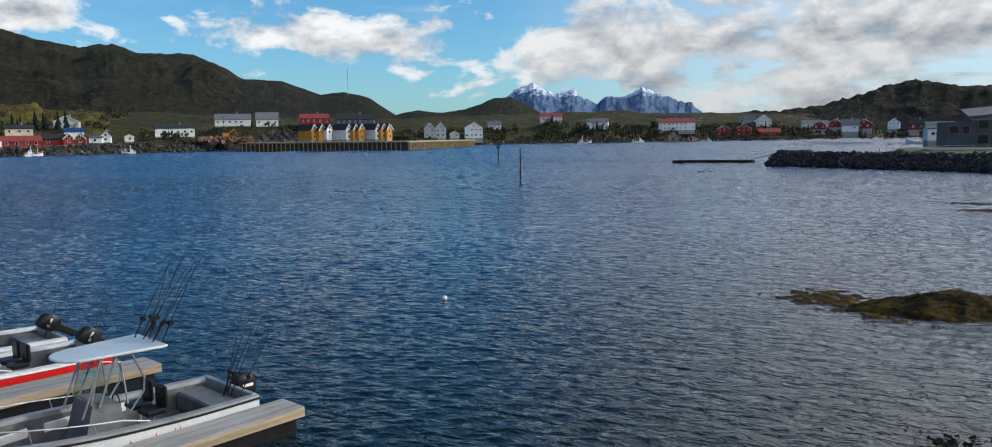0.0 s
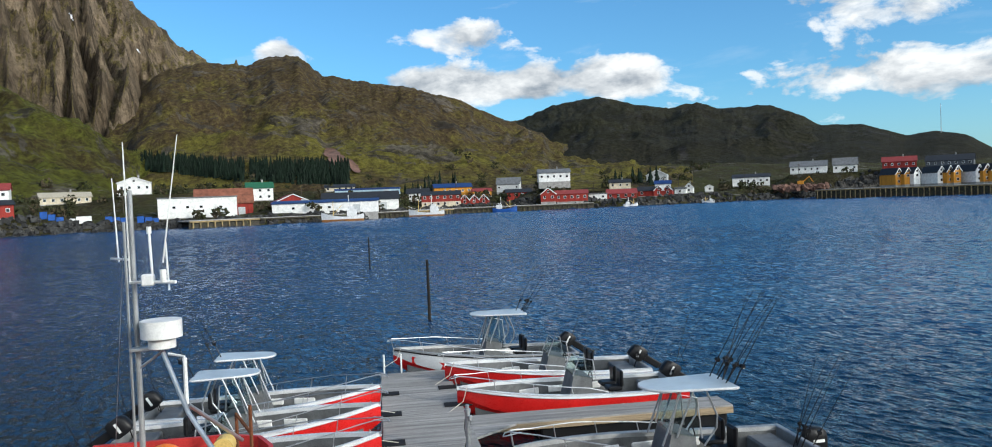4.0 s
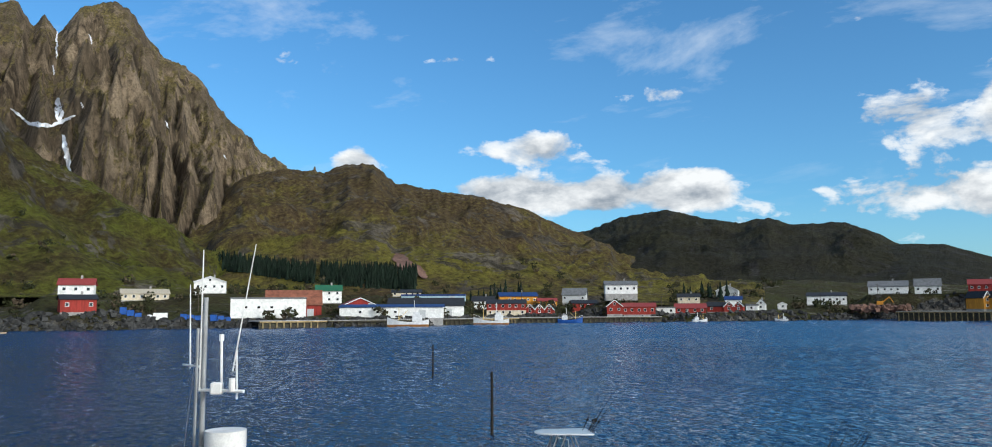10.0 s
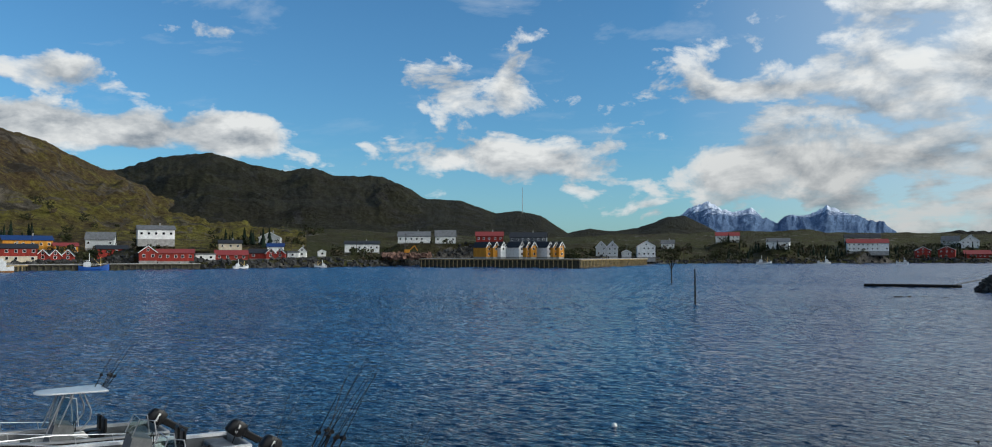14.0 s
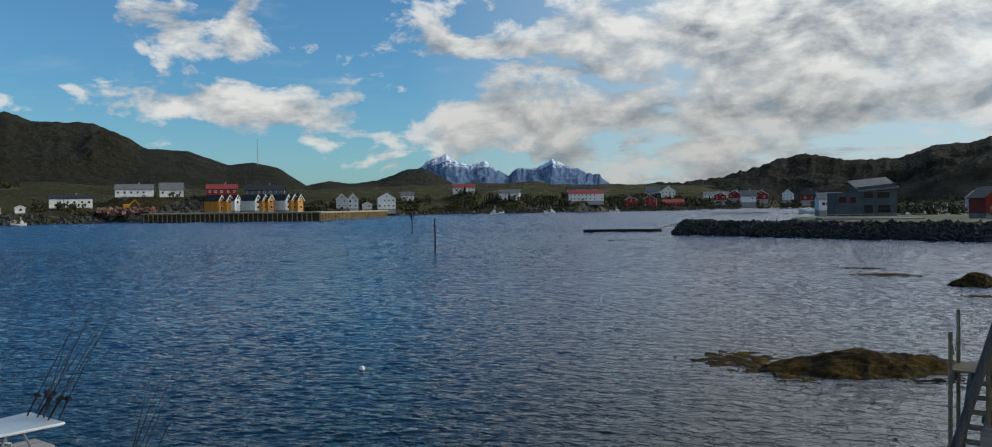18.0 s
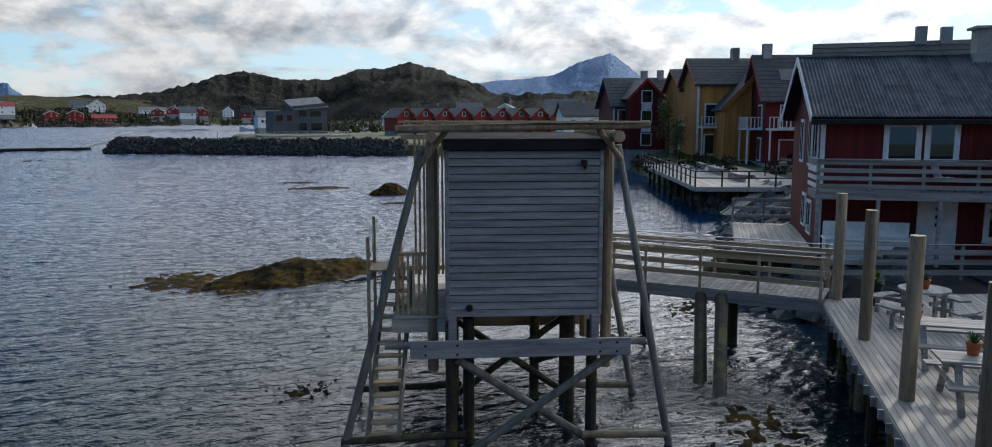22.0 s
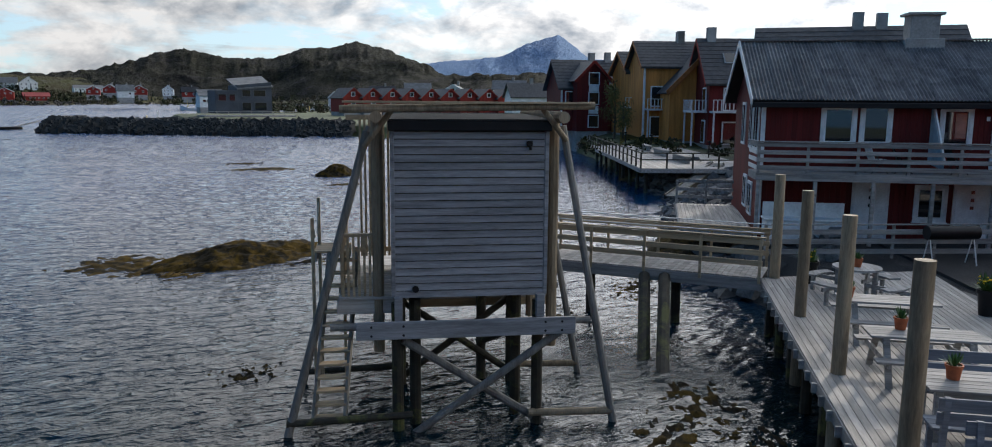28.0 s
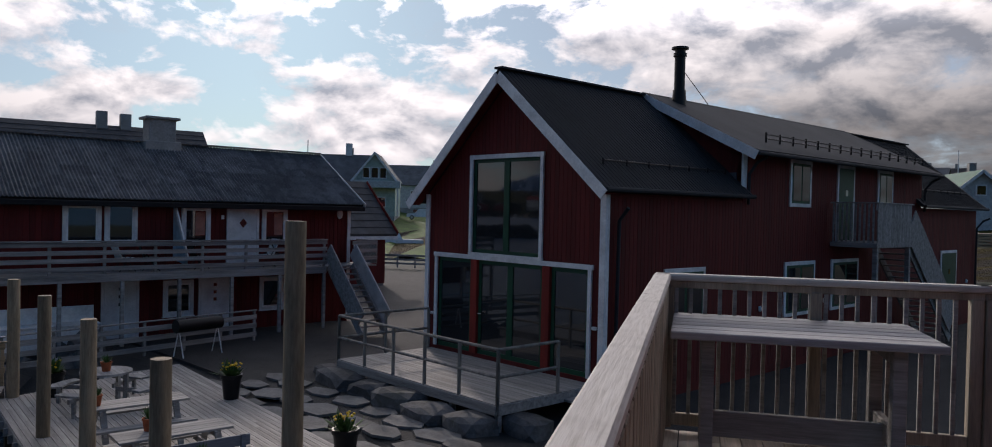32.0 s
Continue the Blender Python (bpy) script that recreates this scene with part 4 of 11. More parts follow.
def village_house(name, az, d, zb, w, h, r, kind, wall, roof, lower=None, deck=False, turn=None, windows=True, depth=None, label=None, barge=None):
    """A house of the far village: walls on a stone base, roof with overhang, windows, chimney."""
    rg = random.Random(int(az * 13 + d))
    rot = az + (rg.uniform(-7, 7) if turn is None else turn)
    if az > -25:
        PADS.append((az, d, zb - 0.25))
    tone = wall.name.split("_")
    words = label or "%s wooden %s with a %s roof by the shore" % (tone[0] if tone[0] not in ("pale", "dark") else " ".join(tone[:2]), name, roof.name.replace("_roof", "").replace("_", " "))
    t = thing(name, pose(*polar(az, d, zb), 0, 0, rot), words, "house" if name != "warehouse" else "warehouse")
    if kind == "gable":
        dep = depth or max(7.0, w * 1.2)
        body = Mesh()
        a = w / 2
        body.add([(-a, 0, 0), (a, 0, 0), (a, dep, 0), (-a, dep, 0), (-a, 0, h), (a, 0, h), (a, dep, h), (-a, dep, h), (0, 0, h + r), (0, dep, h + r)],
                 [(3, 2, 1, 0), (0, 1, 5, 8, 4), (2, 3, 7, 9, 6), (1, 2, 6, 5), (3, 0, 4, 7), (4, 8, 9, 7), (5, 6, 9, 8)])
        part("wall", body, wall, t, smooth=None)
        rf, k = Mesh(), r / a
        for s in (-1, 1):
            rf.slab([(0, -0.5, h + r + 0.15), (s * (a + 0.4), -0.5, h + 0.15 - 0.4 * k), (s * (a + 0.4), dep + 0.5, h + 0.15 - 0.4 * k), (0, dep + 0.5, h + r + 0.15)][::s], 0.18)
        part("roof", rf, roof, t, smooth=None)
        bb = Mesh()
        for s in (-1, 1):
            bb.beam((0, -0.52, h + r), (s * (a + 0.4), -0.52, h - 0.4 * k), 0.06, 0.30)
        part("bargeboard", bb, barge or TRIM, t, smooth=None)
    elif kind == "flat":
        dep = depth or max(8.0, w * 0.5)
        part("wall", Mesh().box((0, dep / 2, h / 2), (w, dep, h)), wall, t, smooth=None)
        part("roof", Mesh().box((0, dep / 2, h + r / 2), (w + 0.5, dep + 0.5, max(r, 0.25)), ch=0.05), roof, t, smooth=None)
    else:
        dep = depth or max(7.0, min(w * 0.75, 14.0))
        part("wall", Mesh().gable(w, dep, h, r), wall, t, smooth=None)
        rf, k = Mesh(), r / (dep / 2)
        rf.slab([(-w / 2 - 0.5, -0.5, h + 0.12 - 0.5 * k), (w / 2 + 0.5, -0.5, h + 0.12 - 0.5 * k), (w / 2 + 0.5, dep / 2, h + r + 0.12), (-w / 2 - 0.5, dep / 2, h + r + 0.12)], 0.18)
        rf.slab([(-w / 2 - 0.5, dep + 0.5, h + 0.12 - 0.5 * k), (-w / 2 - 0.5, dep / 2, h + r + 0.12), (w / 2 + 0.5, dep / 2, h + r + 0.12), (w / 2 + 0.5, dep + 0.5, h + 0.12 - 0.5 * k)], 0.18)
        part("roof", rf, roof, t, smooth=None)
    part("foundation", Mesh().box((0, dep / 2, -1.6), (w - 0.1, dep - 0.1, 3.2)), CONCRETE, t, smooth=None)
    if lower:
        part("lower_wall", Mesh().box((0, 0.1, h * 0.22), (w + 0.12, 0.3, h * 0.44)), lower, t, "%s painted lower storey" % lower.name.split("_")[0], smooth=None)
    if h + r > 3.5 and name in ("house", "cabin") and rg.random() < 0.8:
        part("chimney", Mesh().box((w * 0.12, dep / 2, h + r + 0.4), (0.7, 0.7, 1.5)), CONCRETE, t, smooth=None)
    if windows and name != "warehouse":
        cols = max(1, int(w / 3.0))
        rows = max(1, int(h / 2.5))
        for i in range(cols):
            for j in range(rows):
                if rg.random() < 0.9:
                    window_set(t, -w / 2 + (i + 0.5) * w / cols + rg.uniform(-0.2, 0.2), h * (j + 0.58) / rows, 0.95, 1.05)
        if kind == "gable" and r > 2.0:
            window_set(t, 0, h + r * 0.35, 0.8, 0.9)
    elif windows:
        for i in range(3):
            window_set(t, -w * 0.3 + i * w * 0.17, h * 0.55, 1.0, 0.8)
        part("door", Mesh().box((w * 0.3, -0.05, 1.5), (2.6, 0.12, 3.0), ch=0.03), PALEGREY, t, "grey sliding door", smooth=None)
    if deck:
        dk = Mesh().box((0, -1.6, -0.15), (w + 4, 3.4, 0.25))
        part("deck", dk, WOOD_GREY, t, "timber deck on piles", smooth=None)
        for i in range(8):
            part("support_post", Mesh().tube([(-w / 2 - 1 + i * (w + 2) / 7, -2.8, -3.6), (-w / 2 - 1 + i * (w + 2) / 7, -2.8, -0.2)], 0.16, 6), PILE, t)
        part("railing", Mesh().box((0, -3.2, 0.75), (w + 4, 0.08, 0.1)).box((0, -3.2, 0.35), (w + 4, 0.06, 0.1)), WOOD_GREY, t, smooth=None)
    return t


village_house("boathouse", 93.1, 286, 1.5, 22.2, 1.9, 2.6, "side", RED, ROOF_BLACK, deck=True)
village_house("boathouse", 84.7, 283, 1.2, 20.0, 4.9, 2.4, "side", RED, ROOF_BLUE, lower=WHITE)
village_house("house", 81.8, 301, 5.3, 9.1, 3.0, 1.7, "side", WHITE, ROOF_GREY)
village_house("house", 80.7, 411, 17.9, 13.2, 3.0, 2.5, "side", WHITE, ROOF_GREY)
village_house("house", 78.3, 371, 7.4, 10.4, 6.6, 1.2, "gable", WHITE, ROOF_BLACK)
village_house("cabin", 76.5, 463, 19.8, 8.0, 2.5, 3.0, "gable", YELLOW, ROOF_GREY)
village_house("house", 72.9, 314, 11.7, 11.2, 3.8, 2.2, "side", WHITE, ROOF_RED)
village_house("house", 72.7, 289, 5.8, 10.5, 4.3, 1.4, "side", RED, ROOF_BLACK)
village_house("house", 68.8, 359, 10.5, 18.3, 2.8, 2.0, "side", BEIGE, ROOF_BEIGE)
village_house("house", 64.8, 364, 13.7, 13.0, 4.9, 2.3, "gable", WHITE, ROOF_BLACK)
village_house("warehouse", 60.9, 305, 3.4, 27.0, 7.0, 0.5, "flat", WHITE, ROOF_GREY)
village_house("warehouse", 59.2, 328, 3.6, 21.7, 4.8, 5.8, "side", RED, ROOF_RUST)
village_house("house", 56.8, 364, 9.3, 11.3, 5.6, 2.5, "side", WHITE, ROOF_GREEN)
village_house("warehouse", 52.4, 305, 2.9, 39.4, 4.3, 0.9, "side", WHITE, ROOF_BLUE)
village_house("warehouse", 54.6, 321, 5.8, 14.8, 1.9, 3.2, "gable", RED, ROOF_RED)
village_house("warehouse", 49.9, 331, 3.4, 31.5, 4.4, 3.2, "side", WHITE, ROOF_BLACK)
village_house("warehouse", 49.4, 383, 9.5, 30.7, 3.1, 0.9, "flat", PALEBLUE, ROOF_BLUE)
village_house("house", 51.3, 422, 13.3, 15.5, 1.9, 1.6, "side", BEIGE, ROOF_BLACK)
village_house("house", 45.8, 396, 6.3, 10.9, 4.0, 2.3, "side", WHITE, ROOF_BLACK)
village_house("house", 44.1, 370, 3.0, 18.3, 5.8, 1.8, "side", RED, ROOF_BLACK, lower=BEIGE)
village_house("house", 43.2, 435, 8.6, 20.9, 4.6, 2.2, "side", YELLOW, ROOF_BLUE)
village_house("house", 41.1, 429, 7.7, 10.3, 2.7, 1.5, "side", YELLOW, ROOF_RED)
village_house("boathouse", 42.4, 377, 3.9, 4.5, 2.1, 2.4, "gable", RED, ROOF_BLACK)
village_house("boathouse", 41.7, 379, 3.8, 4.5, 2.1, 2.4, "gable", RED, ROOF_BLACK)
village_house("boathouse", 41.0, 382, 3.8, 4.5, 2.1, 2.4, "gable", RED, ROOF_BLACK)
village_house("house", 39.2, 435, 9.5, 12.7, 4.4, 3.6, "side", PALEGREY, ROOF_GREY)
village_house("house", 38.4, 418, 3.1, 13.7, 5.9, 1.7, "side", RED, ROOF_BLACK)
village_house("house", 35.8, 385, 13.2, 15.4, 4.4, 1.9, "side", WHITE, ROOF_GREY)
village_house("boathouse", 36.3, 372, 3.6, 7.1, 3.7, 2.8, "gable", RED, ROOF_BLACK)
village_house("boathouse", 34.6, 375, 3.3, 15.2, 3.7, 1.7, "side", RED, ROOF_RED)
village_house("shed", 32.7, 385, 3.5, 8.6, 2.7, 0.6, "flat", WHITE, ROOF_GREY)
village_house("boathouse", 31.0, 388, 3.8, 14.3, 2.4, 2.1, "side", RED, ROOF_RED)
village_house("house", 31.1, 440, 8.9, 11.6, 3.4, 1.7, "side", BEIGE, ROOF_BLACK)
village_house("boathouse", 29.3, 400, 4.3, 8.3, 2.8, 1.9, "side", RED, ROOF_BLACK)
village_house("boathouse", 28.4, 398, 4.3, 4.6, 2.8, 2.2, "gable", RED, ROOF_BLACK)
village_house("boathouse", 27.8, 398, 4.3, 4.6, 2.8, 2.2, "gable", RED, ROOF_BLACK)
village_house("house", 28.5, 470, 12.5, 11.9, 3.7, 3.0, "gable", PALEGREY, ROOF_GREY)
village_house("house", 28.1, 430, 6.9, 8.3, 3.7, 1.7, "side", WHITE, ROOF_BLUE)
village_house("cabin", 26.9, 420, 4.9, 5.6, 2.3, 1.0, "flat", WHITE, ROOF_GREY)
village_house("cabin", 26.3, 425, 4.9, 4.6, 3.0, 2.4, "gable", WHITE, ROOF_GREY)
village_house("shed", 24.9, 430, 5.5, 4.1, 2.4, 1.0, "gable", WHITE, ROOF_GREY)
village_house("house", 22.1, 455, 7.7, 19.6, 4.7, 1.8, "side", WHITE, ROOF_BLACK)
village_house("house", 18.4, 480, 13.6, 19.3, 3.9, 3.1, "side", WHITE, ROOF_GREY)
village_house("house", 16.1, 480, 13.2, 12.4, 4.3, 3.9, "side", WHITE, ROOF_GREY)
village_house("house", 12.9, 470, 13.8, 16.2, 3.8, 2.6, "side", RED, ROOF_RED)
village_house("house", 10.1, 470, 13.8, 21.7, 3.0, 3.0, "side", DARKGREY, ROOF_BLACK)
village_house("house", 4.8, 520, 5.7, 7.0, 5.8, 3.7, "gable", PALEGREY, ROOF_GREY)
village_house("house", 4.0, 520, 5.6, 7.0, 5.8, 3.7, "gable", PALEGREY, ROOF_GREY)
village_house("shed", 3.0, 530, 5.1, 6.4, 2.9, 1.7, "gable", PALEGREY, ROOF_GREY)
village_house("house", 1.6, 540, 4.9, 12.1, 7.3, 3.4, "gable", WHITE, ROOF_RED)
village_house("house", 0.1, 640, 11.2, 10.2, 4.1, 3.0, "side", WHITE, ROOF_GREY)
village_house("house", -4.0, 690, 17.0, 19.1, 5.6, 3.0, "side", WHITE, ROOF_RED)
village_house("house", -7.3, 640, 10.6, 16.8, 5.8, 2.9, "side", WHITE, ROOF_GREY)
village_house("house", -12.9, 660, 9.3, 28.8, 6.2, 3.1, "side", WHITE, ROOF_RED)
village_house("house", -12.6, 740, 18.3, 27.8, 2.9, 2.9, "side", BEIGE, ROOF_BLACK)
village_house("boathouse", -16.1, 700, 3.9, 10.8, 6.1, 2.8, "gable", RED, ROOF_GREY)
village_house("boathouse", -17.4, 700, 3.9, 11.5, 6.6, 2.8, "gable", RED, ROOF_GREY)
village_house("boathouse", -19.1, 720, 3.8, 18.1, 3.4, 2.9, "side", RED, ROOF_RED)
village_house("house", -17.6, 800, 13.8, 13.7, 5.1, 4.4, "side", PALEGREY, ROOF_GREY)
village_house("house", -18.7, 780, 12.3, 13.5, 6.2, 4.9, "gable", WHITE, ROOF_GREY)
village_house("house", -22.0, 850, 11.5, 25.1, 4.1, 2.7, "side", WHITE, ROOF_GREY)
village_house("house", -25.0, 950, 10.6, 10.7, 5.3, 3.0, "gable", WHITE, ROOF_GREY)
village_house("house", -26.7, 800, 8.6, 9.7, 5.8, 3.9, "gable", WHITE, ROOF_GREY)

# the row of ochre and white gabled boathouses on the new quay
for k, (a, wall) in enumerate([(12.95, YELLOW), (12.42, YELLOW), (11.90, WHITE), (10.55, WHITE), (10.06, YELLOW), (9.66, YELLOW), (8.50, WHITE), (8.08, YELLOW), (7.66, YELLOW)]):
    village_house("boathouse", a, 405 - k * 0.5, 5.2, 3.3 + 0.2 * (k % 2), 5.2, 2.5, "gable", wall, ROOF_BLACK, turn=38, depth=11.0,
                  label="%s gabled boathouse in the row on the new quay" % ("ochre" if wall is YELLOW else "white"))


def quay(name, a0, d0, a1, d1, top, depth, mat, label, spacing=2.4):
    """A timber quay: deck, front boards and its piles."""
    p0, p1 = polar(a0, d0), polar(a1, d1)
    L = (p1 - p0).length
    rot = math.degrees(math.atan2(p1.y - p0.y, p1.x - p0.x))
    t = thing(name, pose(p0.x, p0.y, 0, 0, 0, rot), label, "quay")
    part("deck", Mesh().box((L / 2, depth / 2, top - 0.2), (L, depth, 0.4), ch=0.03), CONCRETE, t, smooth=None)
    part("wale", Mesh().box((L / 2, -0.12, top - 0.45), (L, 0.24, 0.5), ch=0.03), mat, t, smooth=None)
    part("back_wall", Mesh().box((L / 2, 0.8, top / 2 - 0.6), (L, 0.3, top + 0.6)), PILE, t, smooth=None)
    pm = Mesh().tube([(0, 0, -1.0), (0, 0, top - 0.3)], 0.24, 7).data("support_post", mat, 40)
    for k in range(min(90, int(L / spacing))):
        part("support_post", pm, mat, t, at=pose((k + 0.5) * spacing, 0.05, 0))
    return t


quay("quay", 18.0, 412, 6.4, 372, 4.3, 30, QUAY, "long timber quay with the row of boathouses")
quay("quay", 6.3, 372, 1.5, 480, 4.2, 18, QUAY, "new pale timber quay with driven piles", 2.0)
quay("quay", 61.5, 276, 56.9, 284, 2.6, 14, QUAY, "timber fish landing quay with tall piles")
quay("quay", 56.8, 290, 52.0, 296, 2.5, 12, PILE, "dark timber quay under the white warehouse")
quay("quay", 52.0, 296, 46.5, 318, 2.5, 12, PILE, "dark timber quay of the fish plant")
quay("quay", 46.5, 318, 43.2, 345, 2.5, 12, QUAY, "timber quay beside the moored fishing boat")
quay("quay", 43.2, 347, 33.0, 368, 2.5, 10, PILE, "dark timber quay in front of the red houses")

# the land, which meets the houses at their bases
build_shore()

# boulders of the far waterline
rng = random.Random(5)
m = Mesh()
for k in range(2600):
    az = rng.uniform(100, -28)
    r = float(shore_r(az)) + rng.uniform(-1.0, 5.5)
    s = rng.uniform(0.8, 2.6)
    m.rock(polar(az, r, float(land_z(az, r)) + 0.15), (s, s, s * 0.8), rng)
setting("shore_boulders", m, ROCK_DARK, "grey boulders along the far waterline", "rocks", kind="stuff")

# scrub and small birches on the slopes, a spruce plantation on the hill


def clump(m, p, size, rng, n=9):
    """A ragged crown of small leaf clumps, with gaps."""
    for _ in range(n):
        a, q = rng.uniform(0, 6.28), rng.uniform(0.1, 1.0) ** 0.6
        c = Vector((p[0] + math.cos(a) * q * size * 0.5, p[1] + math.sin(a) * q * size * 0.5, p[2] + size * rng.uniform(0.05, 0.8)))
        s = size * rng.uniform(0.12, 0.24)
        d = [Vector((rng.uniform(-1, 1), rng.uniform(-1, 1), rng.uniform(-1, 1))).normalized() * s for _ in range(4)]
        m.add([c + v for v in d] + [c - d[0] * 0.8], [(0, 1, 2), (0, 2, 3), (1, 3, 2), (0, 3, 1), (4, 1, 3), (4, 2, 1)])


def slope_z(az, r, ridges):
    z = float(land_z(az, r)) if r < float(shore_r(az)) + 330 else -50.0
    for g in ridges:
        foot = float(lerp_table(az, g.foot)) if isinstance(g.foot, list) else g.foot
        if r > foot and g.crest[-1][0] < az < g.crest[0][0]:
            z = max(z, float(g.height(az, r)))
    return z


bush = Mesh()
for k in range(2600):
    az = rng.choice([rng.uniform(100, 20), rng.uniform(25, -26), rng.uniform(8, -26)])
    r = float(shore_r(az)) + 8 + (190 if az > 25 else 100) * rng.random() ** 1.3
    if float(fbm(np.array([az * 0.9]), np.array([r / 60.0]), 77, 3)[0]) < 0.47:
        continue
    clump(bush, polar(az, r, slope_z(az, r, (green, olive, low)) - 0.3), rng.uniform(2.0, 5.5) * (1.0 if az > 25 else 0.8), rng, 30)
for k in range(900):
    az = rng.uniform(9, -24)
    r = float(shore_r(az)) + 4 + 120 * rng.random()
    if float(fbm(np.array([az * 1.3]), np.array([r / 40.0]), 78, 3)[0]) < 0.46:
        continue
    clump(bush, polar(az, r, float(land_z(az, r)) - 0.4), rng.uniform(2.5, 6.0), rng, 16)
setting("scrub", bush, BUSH, "bare and budding birch scrub on the shore slopes", "bushes", kind="stuff")


def spruce(m, p, h, rng):
    n = 7
    for i in range(5):
        z0, z1 = h * (0.08 + 0.17 * i), h * (0.42 + 0.145 * i)
        r = h * 0.19 * (1 - i * 0.17)
        ring = [(p[0] + math.cos(6.283 * k / n + i) * r * rng.uniform(0.6, 1.2), p[1] + math.sin(6.283 * k / n + i) * r * rng.uniform(0.6, 1.2),
                 p[2] + z0 + rng.uniform(-0.05, 0.05) * h) for k in range(n)]
        m.add(ring + [(p[0], p[1], p[2] + z1)], [(k, (k + 1) % n, n) for k in range(n)])


firs = Mesh()
for k in range(60):
    az, r = rng.choice([(86.5, 340), (84, 345), (45.5, 455), (44, 470), (30, 470)])
    az, r = az + rng.uniform(-1.5, 1.5), r + rng.uniform(-15, 15)
    spruce(firs, polar(az, r, slope_z(az, r, (green, olive)) - 0.5), rng.uniform(6, 11), rng)
for k in range(170):
    az = rng.uniform(-4, -26)
    r = float(shore_r(az)) + rng.uniform(15, 90)
    spruce(firs, polar(az, r, slope_z(az, r, (low, east)) - 0.5), rng.uniform(4, 9), rng)
# old snow left in the gullies of the crag, and the reddish scree of a small quarry


def on_slope(ridge, az, el):
    """Where the line of sight at az, el meets a ridge."""
    r = np.linspace(ridge.foot, ridge.dist, 900)
    hit = np.nonzero(ridge.height(np.full(900, az), r) > 6 + r * math.tan(radians(el)))[0]
    return float(r[hit[0]]) if len(hit) else float(ridge.dist)


def slope_patch(m, ridge, a0, e0, a1, e1, wide, rg):
    """A ragged strip lying on the slope between two directions."""
    vs, n = [], 14
    for k in range(n + 1):
        f = k / n
        w = wide * (0.25 + rg.uniform(0.3, 0.9) * math.sin(math.pi * min(0.98, 0.06 + f * 0.9)))
        a, e = a0 + (a1 - a0) * f + rg.uniform(-0.05, 0.05), e0 + (e1 - e0) * f
        for s in (-0.5, -0.17, 0.17, 0.5):
            az = a + s * w * (1 if abs(e1 - e0) > abs(a1 - a0) * 0.5 else 0.2)
            el = e + s * w * (0.15 if abs(e1 - e0) > abs(a1 - a0) * 0.5 else 1.0)
            r = on_slope(ridge, az, el) - 3.0
            vs.append(polar(az, r, 6 + r * math.tan(radians(el)) + 0.5))
    m.add(vs, [(k * 4 + j, k * 4 + j + 1, (k + 1) * 4 + j + 1, (k + 1) * 4 + j) for k in range(n) for j in range(3)])


for k in range(1500):
    az = rng.uniform(67.5, 50.6)
    lo, hi = lerp_table(az, [(50.6, 1.3), (57.0, 1.7), (67.5, 3.2)]), lerp_table(az, [(50.6, 2.7), (60.0, 3.0), (67.5, 4.1)])
    if abs(az - 57.6 - rng.uniform(-0.1, 0.1)) < 0.25 or rng.random() < max(0.0, (az - 63) / 9.0) * 0.6:
        continue
    el = rng.uniform(lo, hi)
    r = on_slope(olive, az, el)
    spruce(firs, polar(az, r, 5.6 + r * math.tan(radians(el))), rng.uniform(5.5, 8.5), rng)
setting("spruce_wood", firs, FIR, "dark spruce plantation on the hillside", "forest", kind="stuff")

SNOW = material("old_snow", (0.84, 0.86, 0.90), 0.7, vary=0.12, scale=0.05, fine=0.8, bump=0.3, dist=0.5)
SCREE = material("reddish_scree", (0.20, 0.115, 0.085), 0.95, vary=0.5, scale=0.08, fine=0.9, bump=0.8, dist=0.6)
rs = random.Random(8)
m = Mesh()
for a0, e0, a1, e1, w in ((77.0, 12.5, 75.9, 11.6, 0.38), (76.1, 11.7, 74.7, 11.7, 0.36), (74.9, 11.6, 73.5, 12.5, 0.40), (74.5, 13.5, 74.35, 12.0, 0.50), (74.1, 11.2, 73.6, 8.9, 0.42), (82.0, 15.7, 81.0, 16.7, 0.30), (81.3, 16.1, 80.6, 15.9, 0.22),
                          (74.75, 17.6, 74.7, 15.9, 0.13), (72.9, 17.7, 72.7, 17.1, 0.12), (68.0, 12.7, 67.8, 12.2, 0.10), (73.2, 13.4, 73.0, 13.0, 0.1), (74.9, 15.5, 74.8, 14.9, 0.1), (64.2, 10.7, 64.0, 10.4, 0.12)):
    slope_patch(m, crag, a0, e0, a1, e1, w, rs)
setting("snow_patches", m, SNOW, "last old snow in the gullies of the crag", "snow", smooth=60, kind="stuff")
m = Mesh()
slope_patch(m, olive, 51.9, 4.0, 50.9, 2.3, 1.7, rs)
slope_patch(m, olive, 50.6, 3.2, 50.0, 2.2, 0.9, rs)
setting("scree", m, SCREE, "reddish scree below the spruce plantation", "scree", smooth=60, kind="stuff")

# ---------------------------------------------------------------- the camera's own deck: two arms that meet at an angle
DECK_Z = 4.50
LC, MC, RC = Vector((-7.155, 1.132)), Vector((1.025, -0.155)), Vector((5.254, -2.011))      # corners of the outer railing
LU, RU = (MC - LC).normalized(), (RC - MC).normalized()
LN, RN = Vector((LU.y, -LU.x)), Vector((RU.y, -RU.x))                                  # inwards, to the house


